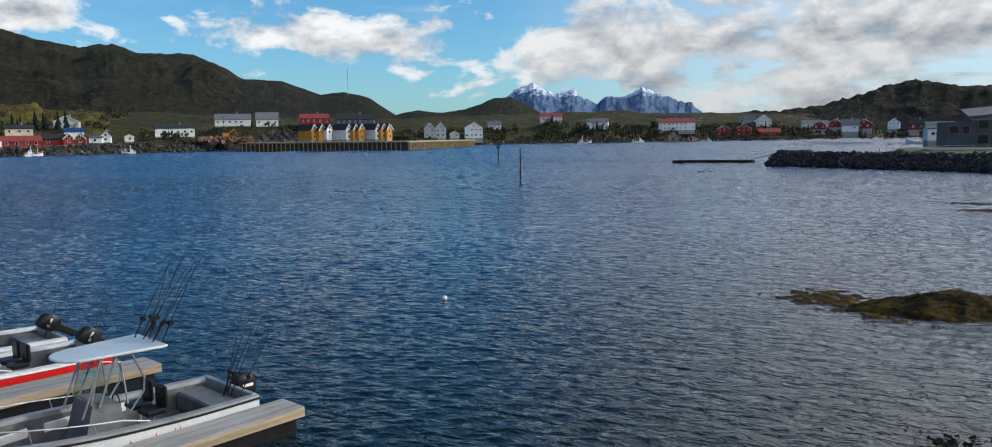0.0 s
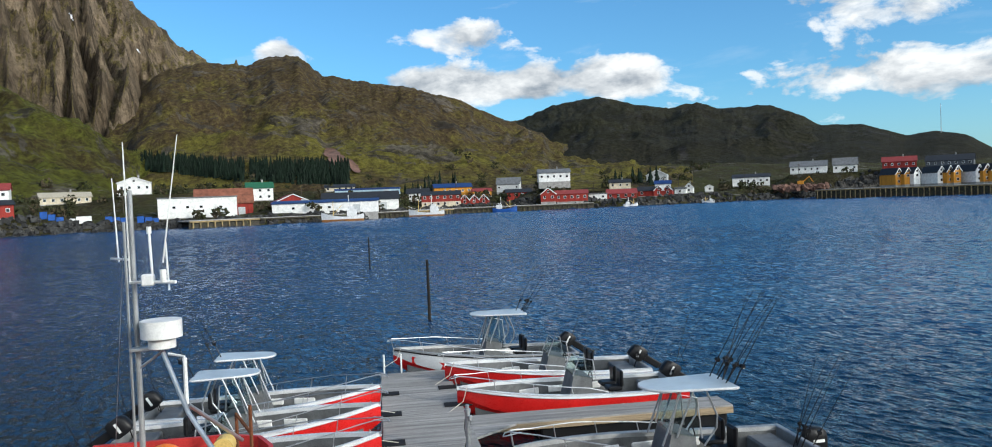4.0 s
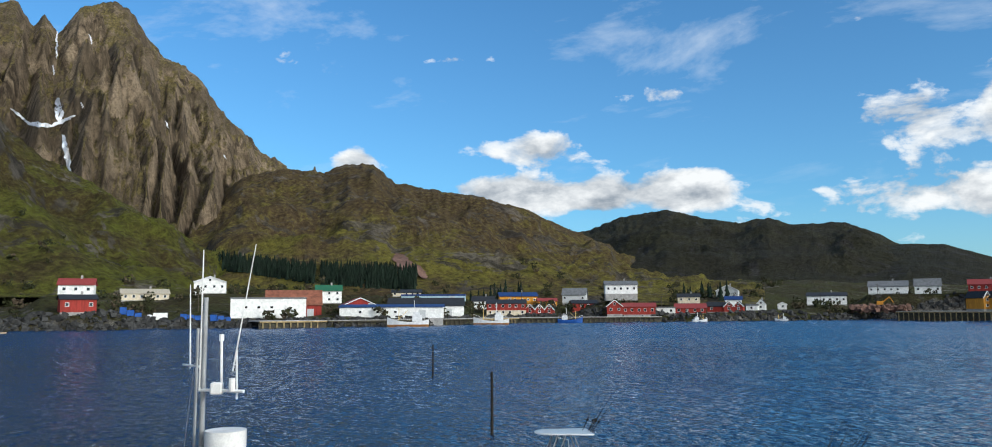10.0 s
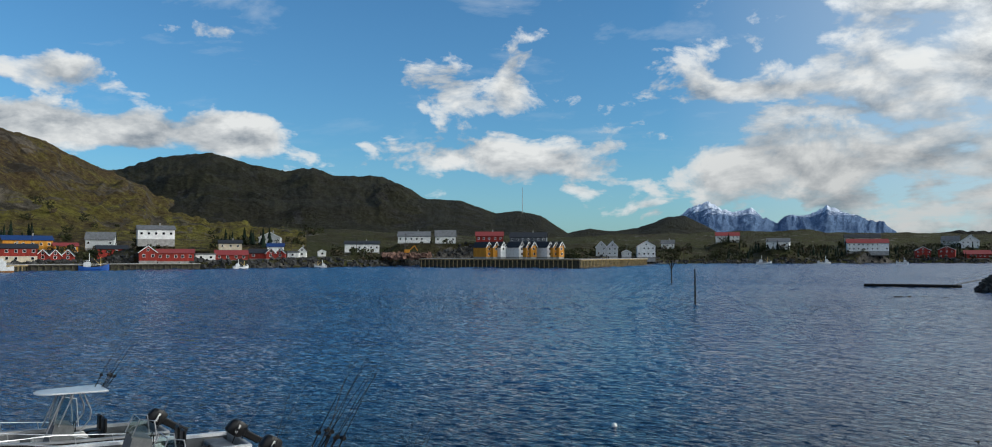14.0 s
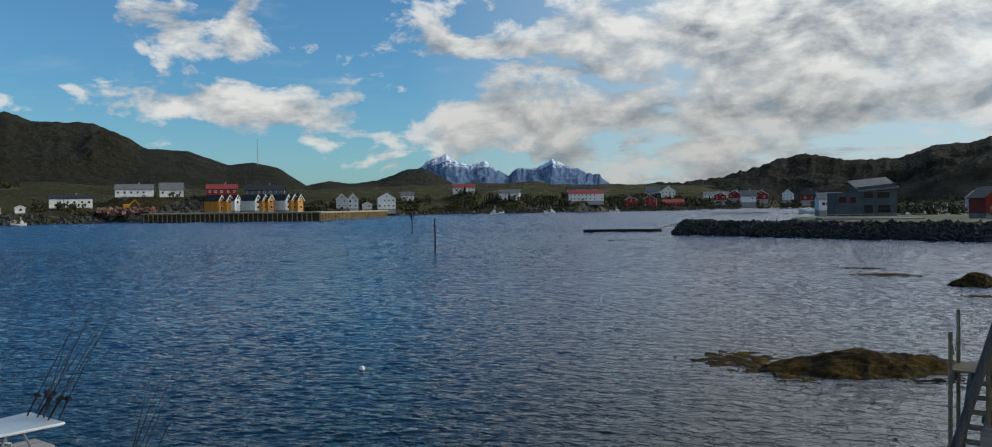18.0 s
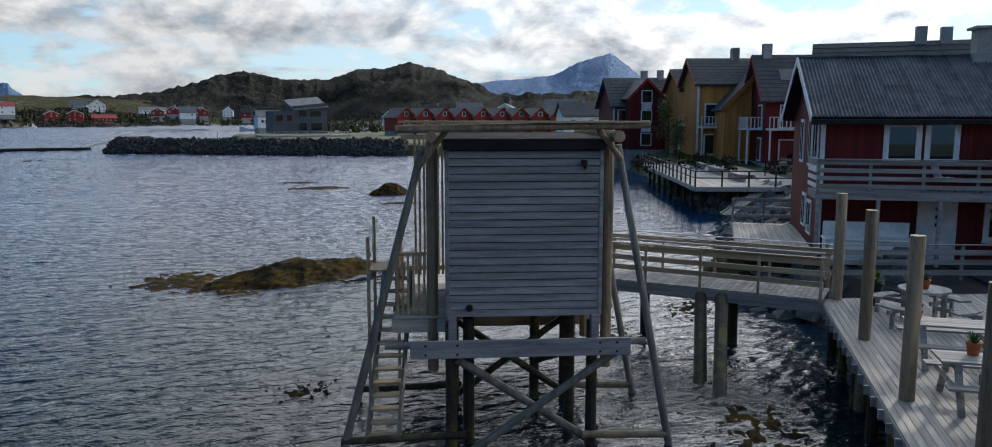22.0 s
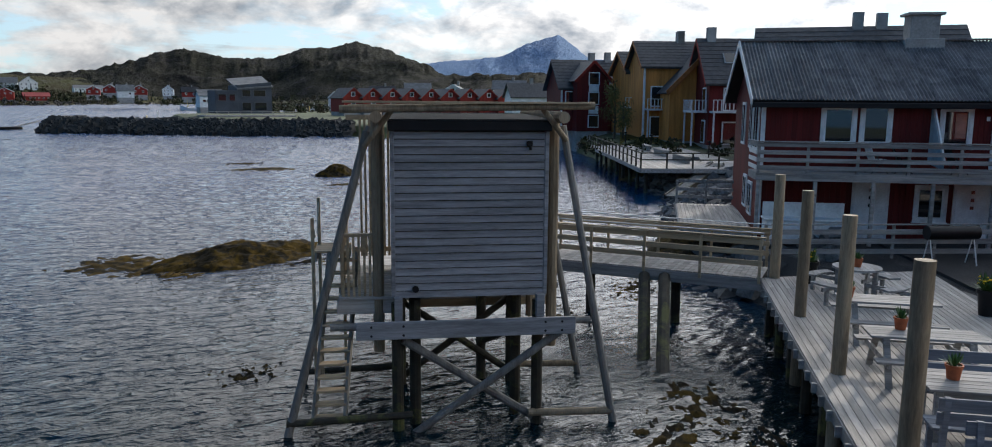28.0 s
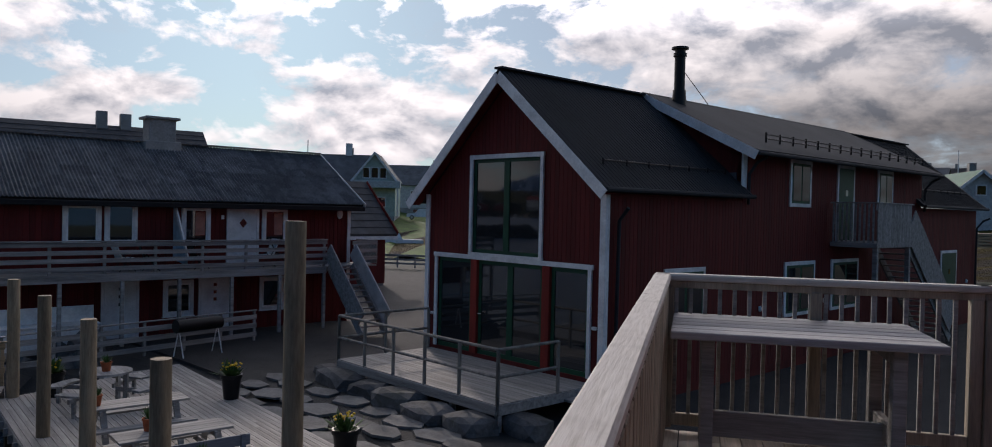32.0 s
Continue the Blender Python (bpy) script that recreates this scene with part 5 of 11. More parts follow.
def deck_arm(a, b, u, n, width, label, skew=0.0):
    rot = math.degrees(math.atan2(u.y, u.x))
    t = thing("deck", pose(a.x, a.y, DECK_Z, 0, 0, rot), label, "deck")
    L = (b - a).length
    rows = int(width / 0.125)
    for i in range(rows):
        x, k = (0.13 + i * 0.125) * skew, 0
        while x < L - 0.05:
            ln = min(L - x, (2.1 + (i * 37 % 5) * 0.55) if k == 0 else 3.9)
            part("plank", Mesh().box((x + ln / 2, -0.06 - i * 0.125, -0.016), (ln - 0.005, 0.119, 0.032), ch=0.004), WOOD_WARM, t, smooth=None)
            x, k = x + ln, k + 1
    for i in range(int(L / 0.6) + 1):
        part("joist", Mesh().box((min(0.05 + i * 0.6, L - 0.05), -width / 2, -0.13), (0.048, width, 0.19)), WOOD_NEW, t, smooth=None)
    part("fascia", Mesh().box((L / 2, 0.028, -0.12), (L, 0.04, 0.25), ch=0.006), WOOD_GREY, t, smooth=None)
    return t


deck_arm(LC, MC, LU, LN, 2.55, "brown weathered plank deck of the seaside house")
deck_arm(MC, RC, RU, RN, 2.45, "grey brown plank deck with a standing table", 0.2755)
# posts that carry the decks
for u, n, a, L in ((LU, LN, LC, (MC - LC).length), (RU, RN, MC, (RC - MC).length)):
    for k in range(4):
        for w in (0.3, 2.2):
            p = a + u * (0.3 + k * (L - 0.6) / 3) + n * w
            t = thing("deck_post", pose(p.x, p.y, 0), "round timber post under the deck", "post", "deck posts")
            part("shaft", Mesh().tube([(0, 0, -1.5), (0, 0, DECK_Z - 0.24)], 0.11, 9), LOG_GREY, t)


def railing(a, b, label, style, posts=6, wide=0.108):
    """A deck railing: flat handrail, posts, boards or steel bars between."""
    u = (b - a).normalized()
    L = (b - a).length
    rot = math.degrees(math.atan2(u.y, u.x))
    t = thing("railing", pose(a.x, a.y, DECK_Z, 0, 0, rot), label, "railing")
    part("handrail", Mesh().box((L / 2, 0, 0.98), (L + 0.08, wide, 0.042), ch=0.010), RAIL_TOP, t, "weathered flat wooden handrail", smooth=None)
    thin = style == "slats"
    part("upper_rail", Mesh().box((L / 2, 0, 0.935 if thin else 0.915), (L, 0.045, 0.045 if thin else 0.085), ch=0.005), WOOD_AGED, t, smooth=None)
    part("lower_rail", Mesh().box((L / 2, 0, 0.075), (L, 0.045, 0.075), ch=0.005), WOOD_AGED, t, smooth=None)
    pm = Mesh().box((0, 0, 0.47), (0.07, 0.07, 0.90), ch=0.006).data("post", WOOD_AGED)
    for k in range(posts):
        part("post", pm, WOOD_AGED, t, at=pose(0.04 + k * (L - 0.08) / (posts - 1), 0, 0))
    if style == "bars":
        bm_ = Mesh().tube([(0, 0, 0.10), (0, 0, 0.90)], 0.011, 8).data("baluster", GALV, 50)
        k, x = 0, 0.115
        while x < L - 0.05:
            if min(abs(x - (0.04 + j * (L - 0.08) / (posts - 1))) for j in range(posts)) > 0.06:
                part("baluster", bm_, GALV, t, at=pose(x, 0.01, 0))
            x += 0.112
    elif style == "slats":
        bs = Mesh().box((0, 0, 0.51), (0.024, 0.024, 0.86), ch=0.003).data("slat", WOOD_GREY)
        for k in range(1, int(L / 0.089)):
            part("slat", bs, WOOD_GREY, t, at=pose(k * 0.089, 0.0, 0))
    else:
        bd = Mesh().box((0, 0, 0.49), (0.098, 0.021, 0.86), ch=0.003).data("board", WOOD_AGED)
        x = 0.10
        while x < L - 0.05:
            part("board", bd, WOOD_AGED, t, at=pose(x, -0.034, 0))
            x += 0.128
    return t


railing(LC, MC, "weathered wooden deck railing with upright boards and a flat handrail", "boards", 6, 0.165)
railing(MC, RC, "pale wooden deck railing with upright boards and a flat handrail", "boards", 5)
LW = Vector((-7.451, -1.588))
RM, RW = RC + RN * 1.84, RC + RN * 2.42
railing(LC, LW, "wooden deck railing with galvanised steel bars meeting the red house", "bars", 3)
railing(RC, RM, "pale wooden deck railing with slim slats beside the table", "slats", 3)
railing(RM, RW, "short pale slatted railing between the table and the house", "slats", 2)

# the standing table on the right arm of the deck
tb = Vector((4.58, -2.54)) - RN * 0.68
t = thing("bar_table", pose(tb.x, tb.y, DECK_Z, 0, 0, math.degrees(math.atan2(RN.y, RN.x))), "grey weathered wooden standing table on the deck", "table")
for k in range(6):
    part("top_board", Mesh().box((0.68, 0.355 - k * 0.142, 0.73), (1.36, 0.137, 0.042), ch=0.006), TABLE_WOOD, t, smooth=None)
for x in (0.20, 1.16):
    for y in (-0.27, 0.27):
        part("leg", Mesh().box((x, y, 0.355), (0.07, 0.085, 0.71), ch=0.006), WOOD_GREY, t, smooth=None)
    part("foot_rest", Mesh().box((x + 0.01, 0, 0.21), (0.05, 0.48, 0.11), ch=0.006), WOOD_GREY, t, smooth=None)
    part("cross_bar", Mesh().box((x, 0, 0.66), (0.06, 0.5, 0.09), ch=0.005), WOOD_GREY, t, smooth=None)
part("stretcher", Mesh().box((0.68, 0, 0.17), (0.96, 0.045, 0.15), ch=0.005), WOOD_GREY, t, smooth=None)

# red house at the left end of the deck: gable wall, overhanging roof, white bargeboard
wd = Vector((0.9884, -0.1518))                                           # along the wall, beside the deck
wn = Vector((-wd.y, wd.x))                               # out of the wall, towards the sea
rot = math.degrees(math.atan2(wd.y, wd.x))
t = thing("red_house", pose(LW.x, LW.y, 0, 0, 0, rot), "bright red board-clad house with a white bargeboard", "house")
EAVE, RIDGE, HALF = 6.88, 8.94, 4.2
prof = [(0, 0), (2 * HALF, 0), (2 * HALF, EAVE), (HALF, RIDGE), (0, EAVE)]
body = Mesh()
body.add([(x, 0, z) for x, z in prof] + [(x, -9.0, z) for x, z in prof],
         [(0, 1, 2, 3, 4), (9, 8, 7, 6, 5), (0, 5, 6, 1), (1, 6, 7, 2), (2, 7, 8, 3), (3, 8, 9, 4), (4, 9, 5, 0)])
part("wall", body, BRIGHT_RED, t, smooth=None)
k = (RIDGE - EAVE) / HALF
x = 0.06
while x < 2 * HALF - 0.05:
    top = (EAVE + k * x if x < HALF else EAVE + k * (2 * HALF - x)) - 0.05
    part("board", Mesh().box((x, 0.012, (3.6 + top) / 2), (0.145, 0.024, top - 3.6), ch=0.004), BRIGHT_RED, t, smooth=None)
    part("batten", Mesh().box((x + 0.088, 0.028, (3.6 + top) / 2), (0.05, 0.03, top - 3.6), ch=0.006), BRIGHT_RED, t, smooth=None)
    x += 0.176
ov = 0.45
rf = Mesh()
for s in (-1, 1):
    e = HALF + s * (HALF + 0.42)
    rf.slab([(HALF, ov, RIDGE + 0.22), (e, ov, EAVE + 0.22 - 0.42 * k), (e, -9.4, EAVE + 0.22 - 0.42 * k), (HALF, -9.4, RIDGE + 0.22)], 0.06)
part("roof", rf, STEEL_ROOF, t, "dark roofing sheet", smooth=None)
sf = Mesh()
for s in (-1, 1):
    e = HALF + s * (HALF + 0.40)
    sf.slab([(HALF, ov - 0.03, RIDGE + 0.13), (e, ov - 0.03, EAVE + 0.13 - 0.40 * k), (e, 0.04, EAVE + 0.13 - 0.40 * k), (HALF, 0.04, RIDGE + 0.13)], 0.03)
part("soffit", sf, BRIGHT_RED, t, smooth=None)
for s in (-1, 1):
    e = HALF + s * (HALF + 0.44)
    part("bargeboard", Mesh().beam((HALF, ov + 0.0, RIDGE + 0.02), (e, ov + 0.0, EAVE - 0.02 - 0.44 * k), 0.028, 0.30, up=(0, 0, 1)), TRIM, t, "white painted bargeboard", smooth=None)
    part("cover_strip", Mesh().beam((HALF, ov + 0.03, RIDGE + 0.14), (e, ov + 0.03, EAVE + 0.10 - 0.44 * k), 0.03, 0.10), TRIM, t, smooth=None)
    part("roof_edge", Mesh().beam((HALF, ov + 0.03, RIDGE + 0.24), (e, ov + 0.03, EAVE + 0.20 - 0.44 * k), 0.06, 0.03), STEEL_ROOF, t, smooth=None)
lamp = thing("wall_lamp", pose(*(LW + wd * 0.30 + wn * 0.03), 5.92, 0, 0, rot), "white faceted outdoor wall lamp on the red wall", "lamp")
part("bracket", Mesh().box((0, 0.02, 0), (0.13, 0.05, 0.13), ch=0.01), WHITE_PLASTIC, lamp)
part("housing", Mesh().ball((0, 0.19, 0.0), 0.17, 7, 5, (1, 1, 0.95)), WHITE_PLASTIC, lamp, smooth=None)
part("grille", Mesh().box((-0.06, 0.32, -0.03), (0.12, 0.05, 0.11), ch=0.01), ALU_MATT, lamp, "ribbed vent of the lamp")

# the house behind the deck closes the place; only its roof corner shows
hb = Vector((-0.153, -2.342)) 
t = thing("boat_hotel", pose(hb.x, hb.y, 0, 0, 0, math.degrees(math.atan2(RU.y, RU.x))), "dark red board-clad house behind the deck", "house")
part("wall", Mesh().add([(x, y, z) for y in (0, -8.0) for x, z in ((1.0, 0), (4.15, 0), (4.15, 6.80), (1.0, 8.35))], [(0, 1, 2, 3), (7, 6, 5, 4), (0, 4, 5, 1), (1, 5, 6, 2), (2, 6, 7, 3), (3, 7, 4, 0)]), DARK_RED, t, smooth=None)
part("roof", Mesh().slab([(4.58, 0.45, 6.80), (4.58, -8.3, 6.80), (1.0, -8.3, 8.56), (1.0, 0.45, 8.56)], 0.10), STEEL_ROOF, t, smooth=None)
part("bargeboard", Mesh().beam((4.60, 0.46, 6.66), (1.0, 0.46, 8.43), 0.03, 0.28), TRIM, t, "white painted bargeboard", smooth=None)

# ---------------------------------------------------------------- floating dock and boats
WA, PA = Vector((-0.753, 0.658)), Vector((0.658, 0.753))       # along the walkway, along the fingers


def dock(s, p, z=0.0):
    return Vector((WA.x * s + PA.x * p, WA.y * s + PA.y * p, z))


PROT = math.degrees(math.atan2(PA.y, PA.x))
S_FAR, P_L, P_R = 25.5, -0.12, 2.02
t = thing("floating_dock", pose(*dock(0, 0), 0, 0, PROT), "weathered grey plank floating dock with mooring fingers", "dock")
# in this frame x runs along the fingers and -y... the walkway runs along +y
n = int((S_FAR - 9.0) / 0.145)
pl = Mesh().box((0, 0, 0), (P_R - P_L, 0.137, 0.036), ch=0.004).data("plank", WOOD_GREY)
for i in range(n):
    part("plank", pl, WOOD_GREY, t, at=pose((P_L + P_R) / 2, 9.0 + (i + 0.5) * 0.145, 0.50))
for x in (P_L + 0.03, P_R - 0.03):
    part("side_beam", Mesh().box((x, (9 + S_FAR) / 2, 0.36), (0.10, S_FAR - 9, 0.23), ch=0.01), WOOD_GREY, t, smooth=None)
part("float", Mesh().box(((P_L + P_R) / 2, (9 + S_FAR) / 2, 0.08), (P_R - P_L - 0.3, S_FAR - 9.4, 0.5), ch=0.05), CONCRETE, t, smooth=None)
for sf_, wide, e in ((19.2, 0.95, 8.75), (13.7, 0.78, 9.15)):
    part("finger_deck", Mesh().box(((P_R + e) / 2, sf_, 0.50), (e - P_R, wide, 0.05), ch=0.006), WOOD_GREY, t, "grey planked mooring finger", smooth=None)
    for sd in (-1, 1):
        part("finger_beam", Mesh().box(((P_R + e) / 2, sf_ + sd * (wide / 2 - 0.03), 0.40), (e - P_R, 0.07, 0.17), ch=0.006), WOOD_NEW, t, smooth=None)
    part("finger_float", Mesh().box(((P_R + e) / 2 + 0.8, sf_, 0.12), (e - P_R - 1.8, wide - 0.2, 0.42), ch=0.06), BLACK_PLASTIC, t, "black plastic float", smooth=None)
    part("gusset", Mesh().prism([(P_R, sf_ - wide / 2 - 0.9), (P_R + 1.1, sf_ - wide / 2), (P_R, sf_ - wide / 2)], 0.46, 0.52), WOOD_GREY, t, smooth=None)
for y in (10.6, 13.0, 15.4, 17.9, 20.4, 22.6):
    part("rubber_mat", Mesh().box((P_L + 0.12, y, 0.528), (0.75, 0.42, 0.03), ch=0.01), RUBBER, t, "black rubber bow fender")
for y in (16.6, 20.9, 22.9):
    part("rubber_mat", Mesh().box((P_R - 0.12, y, 0.528), (0.75, 0.42, 0.03), ch=0.01), RUBBER, t, "black rubber bow fender")
# power post with a lamp cap on the dock
q = dock(16.9, 1.72, 0.52)
t = thing("dock_post", pose(*q), "galvanised power post on the dock", "post")
part("shaft", Mesh().tube([(0, 0, 0), (0, 0, 0.86)], 0.055, 12), GALV, t)
part("cap", Mesh().tube([(0, 0, 0.86), (0, 0, 0.93)], 0.075, 12).tube([(0, 0, 0.93), (0, 0, 1.02)], 0.045, 12), GALV, t)
part("outlet", Mesh().box((0.075, 0, 0.74), (0.09, 0.09, 0.12), ch=0.015), ALU_MATT, t)
part("cable", Mesh().tube([(-0.07, 0, 0.72), (-0.12, 0.02, 0.5), (-0.1, 0.05, 0.2), (-0.2, 0.1, 0.02)], 0.010, 6), BLACK_PLASTIC, t)
for dx in (0.0, 0.55):
    q = dock(S_FAR - 0.15, P_L + 0.1 + dx, 0.52)
    t = thing("mooring_post", pose(*q), "slim white painted post at the dock's end", "post", "dock end posts")
    part("shaft", Mesh().tube([(0, 0, 0), (0, 0, 0.62)], 0.03, 8), WHITE_PLASTIC, t)


def hull_ring(x, L, beam, zs, zk):
    """Half sections of a boat hull at x of L, from keel to sheer."""
    t = x / L
    b = beam / 2 * min(1.0, (1 - max(0.0, (t - 0.42) / 0.58) ** 2.3)) * (0.93 + 0.07 * min(1.0, t * 4))
    return [(0, zk), (b * 0.62, zk + (zs - zk) * 0.28), (b * 0.93, zk + (zs - zk) * 0.50), (b * 0.985, zk + (zs - zk) * 0.66), (b, zs - 0.06), (b, zs), (b * 0.90 - 0.05, zs), (b * 0.90 - 0.06, zs - 0.10)]


ROD = Mesh().tube([(0, 0, 0), (-0.04, 0, 0.5)], 0.015, 5).tube([(-0.04, 0, 0.5), (-0.14, 0, 1.35), (-0.27, 0, 2.15)], 0.009, 4, 0.004).data("rod", BLACK_PLASTIC, 50)
REEL = Mesh().tube([(-0.03, -0.05, 0.42), (-0.03, 0.05, 0.42)], 0.045, 8).data("reel", BLACK_PLASTIC, 50)


def word_bars(size):
    """A painted word that stands as a row of plain bars."""
    mm, x = Mesh(), 0.0
    for w, tall in zip((2, 2, 3, 3, 1, 2, 2, 2, 2, 2, 2, 2, 1, 2, 2), (3, 2, 2, 2, 3, 2, 2, 2, 3, 3, 2, 2, 1, 2, 2)):
        ww, hh = size * 0.17 * w + size * 0.04, size * (0.12, 0.46, 0.68)[tall - 1]
        for q_ in range(w):
            mm.box((x + (q_ + 0.5) * ww / w, (hh if q_ == 0 else min(hh, size * 0.46)) / 2, 0.004), (ww / w * 0.45, hh if q_ == 0 else min(hh, size * 0.46), 0.008))
        x += ww + size * 0.10
    return mm


TXT_R, TXT_W = word_bars(0.21), word_bars(0.20)


def fishing_rods(parent, x, y, z, n, rg, lean=0.0):
    for k in range(n):
        m_ = pose(x + rg.uniform(-0.15, 0.15), y + (k - n / 2) * 0.13, z, rg.uniform(-8, 8), lean + rg.uniform(-9, 6), rg.uniform(-25, 25))
        r = part("fishing_rod", ROD, BLACK_PLASTIC, parent, at=m_)
        part("reel", REEL, BLACK_PLASTIC, r)


def motor_boat(s, p, flip, seed, top="none", red=False, rods=4, L=6.2, beam=2.3, engine=True, tilt=True, lower=0.0):
    """An open aluminium angling boat: bow towards the dock. top: hard top or windscreen."""
    rg = random.Random(seed)
    rot = PROT + (180 if not flip else 0)          # bow along +x of the boat
    o = dock(s, p, -lower)
    kind = "red" if red else "white and red"
    t = thing("motor_boat", pose(o.x, o.y, o.z, 0, rg.uniform(-1, 1), rot + rg.uniform(-1.5, 1.5)),
              "%s aluminium angling boat moored at the dock%s" % (kind, ", hard top" if top == "hard" else ""), "boat", "angling boats")
    N = 14
    xs = [L * k / N for k in range(N + 1)]

    def sheer(x):
        return 0.72 + 0.34 * (x / L) ** 2

    def keel(x):
        return -0.32 + 0.9 * max(0.0, (x / L - 0.62) / 0.38) ** 2.2

    def strip(i0, i1, inner=False):
        mm = Mesh()
        for sd in (1, -1):
            vs, fs = [], []
            for x in xs:
                rr = hull_ring(x, L, beam, sheer(x), keel(x))
                vs += [(x, sd * rr[i][0], rr[i][1]) for i in range(i0, i1 + 1)]
            w = i1 - i0 + 1
            for a in range(N):
                for b in range(w - 1):
                    q_ = (a * w + b, a * w + b + 1, (a + 1) * w + b + 1, (a + 1) * w + b)
                    fs.append(q_ if sd < 0 else q_[::-1])
            mm.add(vs, fs)
        return mm
    part("hull_bottom", strip(0, 2), HULL_RED, t, "red painted lower hull")
    part("hull_side", strip(2, 4), HULL_RED if red else HULL_WHITE, t, "red hull side" if red else "white hull side")
    part("gunwale", strip(4, 7), HULL_WHITE if red else ALU_MATT, t, "white gunwale" if red else "grey aluminium gunwale")
    rub = Mesh()
    for sd in (1, -1):
        rub.tube([(x, sd * (hull_ring(x, L, beam, sheer(x), keel(x))[4][0] + 0.012), sheer(x) - 0.07) for x in xs], 0.022, 6)
    part("rubbing_strake", rub, RUBBER if not red else HULL_WHITE, t)
    # inside: floor, side liners with pockets, transom
    fl = Mesh()
    vs = []
    for x in xs[:-1]:
        b = hull_ring(x, L, beam, sheer(x), keel(x))[7][0]
        vs += [(x, b, 0.18 + 0.25 * max(0, x / L - 0.7)), (x, -b, 0.18 + 0.25 * max(0, x / L - 0.7))]
    fl.add(vs, [(2 * a, 2 * a + 1, 2 * a + 3, 2 * a + 2) for a in range(N - 1)])
    part("floor", fl, LINER, t, "grey non-slip boat floor")
    ln = Mesh()
    for sd in (1, -1):
        vs = []
        for x in xs[:-1]:
            b = hull_ring(x, L, beam, sheer(x), keel(x))[7][0]
            vs += [(x, sd * b, 0.16), (x, sd * b, sheer(x) - 0.09)]
        ln.add(vs, [((2 * a, 2 * a + 1, 2 * a + 3, 2 * a + 2) if sd > 0 else (2 * a, 2 * a + 2, 2 * a + 3, 2 * a + 1)) for a in range(N - 1)])
    part("side_liner", ln, LINER, t, "dark grey side liner")
    for sd in (1, -1):
        for x in (2.2, 3.15, 4.05):
            b = hull_ring(x, L, beam, sheer(x), keel(x))[7][0]
            b2 = hull_ring(x + 0.3, L, beam, sheer(x), keel(x))[7][0]
            part("side_pocket", Mesh().box((0, 0, 0), (0.62, 0.05, 0.19), ch=0.024), WHITE_PLASTIC, t, "pale pocket in the side liner",
                 at=pose(x, sd * (b - 0.015), 0.52, 0, 0, math.degrees(math.atan2((b2 - b) * sd, 0.3))))
    part("transom", Mesh().box((0.06, 0, 0.34), (0.12, beam * 0.86, 0.80), ch=0.02), ALU_MATT, t)
    part("aft_bench", Mesh().box((0.55, 0, 0.40), (0.62, beam * 0.74, 0.40), ch=0.04), LINER, t, "aft locker bench")
    # bow rails
    for sd in (1, -1):
        pts = []
        for k in range(9):
            x = 2.3 + (L - 2.25) * k / 8
            b = hull_ring(min(x, L - 0.05), L, beam, 0.7, 0)[5][0]
            pts.append((x, sd * max(b - 0.06, 0.06), sheer(min(x, L)) + (0.05 if k == 0 else 0.14 + 0.16 * min(1, k / 5))))
        part("bow_rail", Mesh().tube(pts, 0.014, 6), ALU, t, "polished bow rail")
        for k in (2, 4, 6, 8):
            part("stanchion", Mesh().tube([pts[k], (pts[k][0] - 0.05, pts[k][1], sheer(min(pts[k][0], L)) - 0.02)], 0.011, 6), ALU, t)
    part("bow_roller", Mesh().tube([(L - 0.15, 0.13, sheer(L) + 0.30), (L + 0.16, 0.1, sheer(L) + 0.24), (L + 0.2, 0, sheer(L) + 0.2), (L + 0.16, -0.1, sheer(L) + 0.24), (L - 0.15, -0.13, sheer(L) + 0.30)], 0.014, 6), ALU, t)
    part("mooring_line", Mesh().tube([(L - 0.25, 0.2, sheer(L)), (L - 0.1, 0.45, 0.75), (L + 0.35, 0.75, 0.56)], 0.012, 5), ROPE, t)
    # console with windscreen
    cx = L * 0.46
    co = Mesh()
    co.add([(cx - 0.35, -0.48, 0.2), (cx + 0.45, -0.48, 0.2), (cx + 0.45, 0.48, 0.2), (cx - 0.35, 0.48, 0.2), (cx - 0.30, -0.46, 1.08), (cx + 0.18, -0.42, 1.20), (cx + 0.18, 0.42, 1.20), (cx - 0.30, 0.46, 1.08)],
           [(3, 2, 1, 0), (0, 1, 5, 4), (1, 2, 6, 5), (2, 3, 7, 6), (3, 0, 4, 7), (4, 5, 6, 7)])
    con = part("console", co, LINER, t, "grey steering console", smooth=None)
    part("steering_wheel", Mesh().tube([(cx - 0.40, math.cos(a) * 0.17, 0.98 + math.sin(a) * 0.17) for a in np.linspace(0, 6.283, 13)], 0.014, 6), BLACK_PLASTIC, con)
    top_z = 2.03 if top == "hard" else 1.72
    fx, bx = cx + 0.22, cx - 0.30
    ws = Mesh()
    for sd in (1, -1):
        ws.add([(fx, sd * 0.42, 1.18), (cx - 0.35, sd * 0.47, 1.06), (bx - 0.05, sd * 0.44, top_z - 0.18), (cx - 0.02, sd * 0.40, top_z - 0.10)], [(0, 1, 2, 3)])
    ws.add([(fx, -0.42, 1.18), (fx, 0.42, 1.18), (cx - 0.02, 0.40, top_z - 0.10), (cx - 0.02, -0.40, top_z - 0.10)], [(0, 1, 2, 3)])
    wo = part("windscreen", ws, CLEAR, con, "clear curved windscreen", smooth=None)
    wo.visible_shadow = False
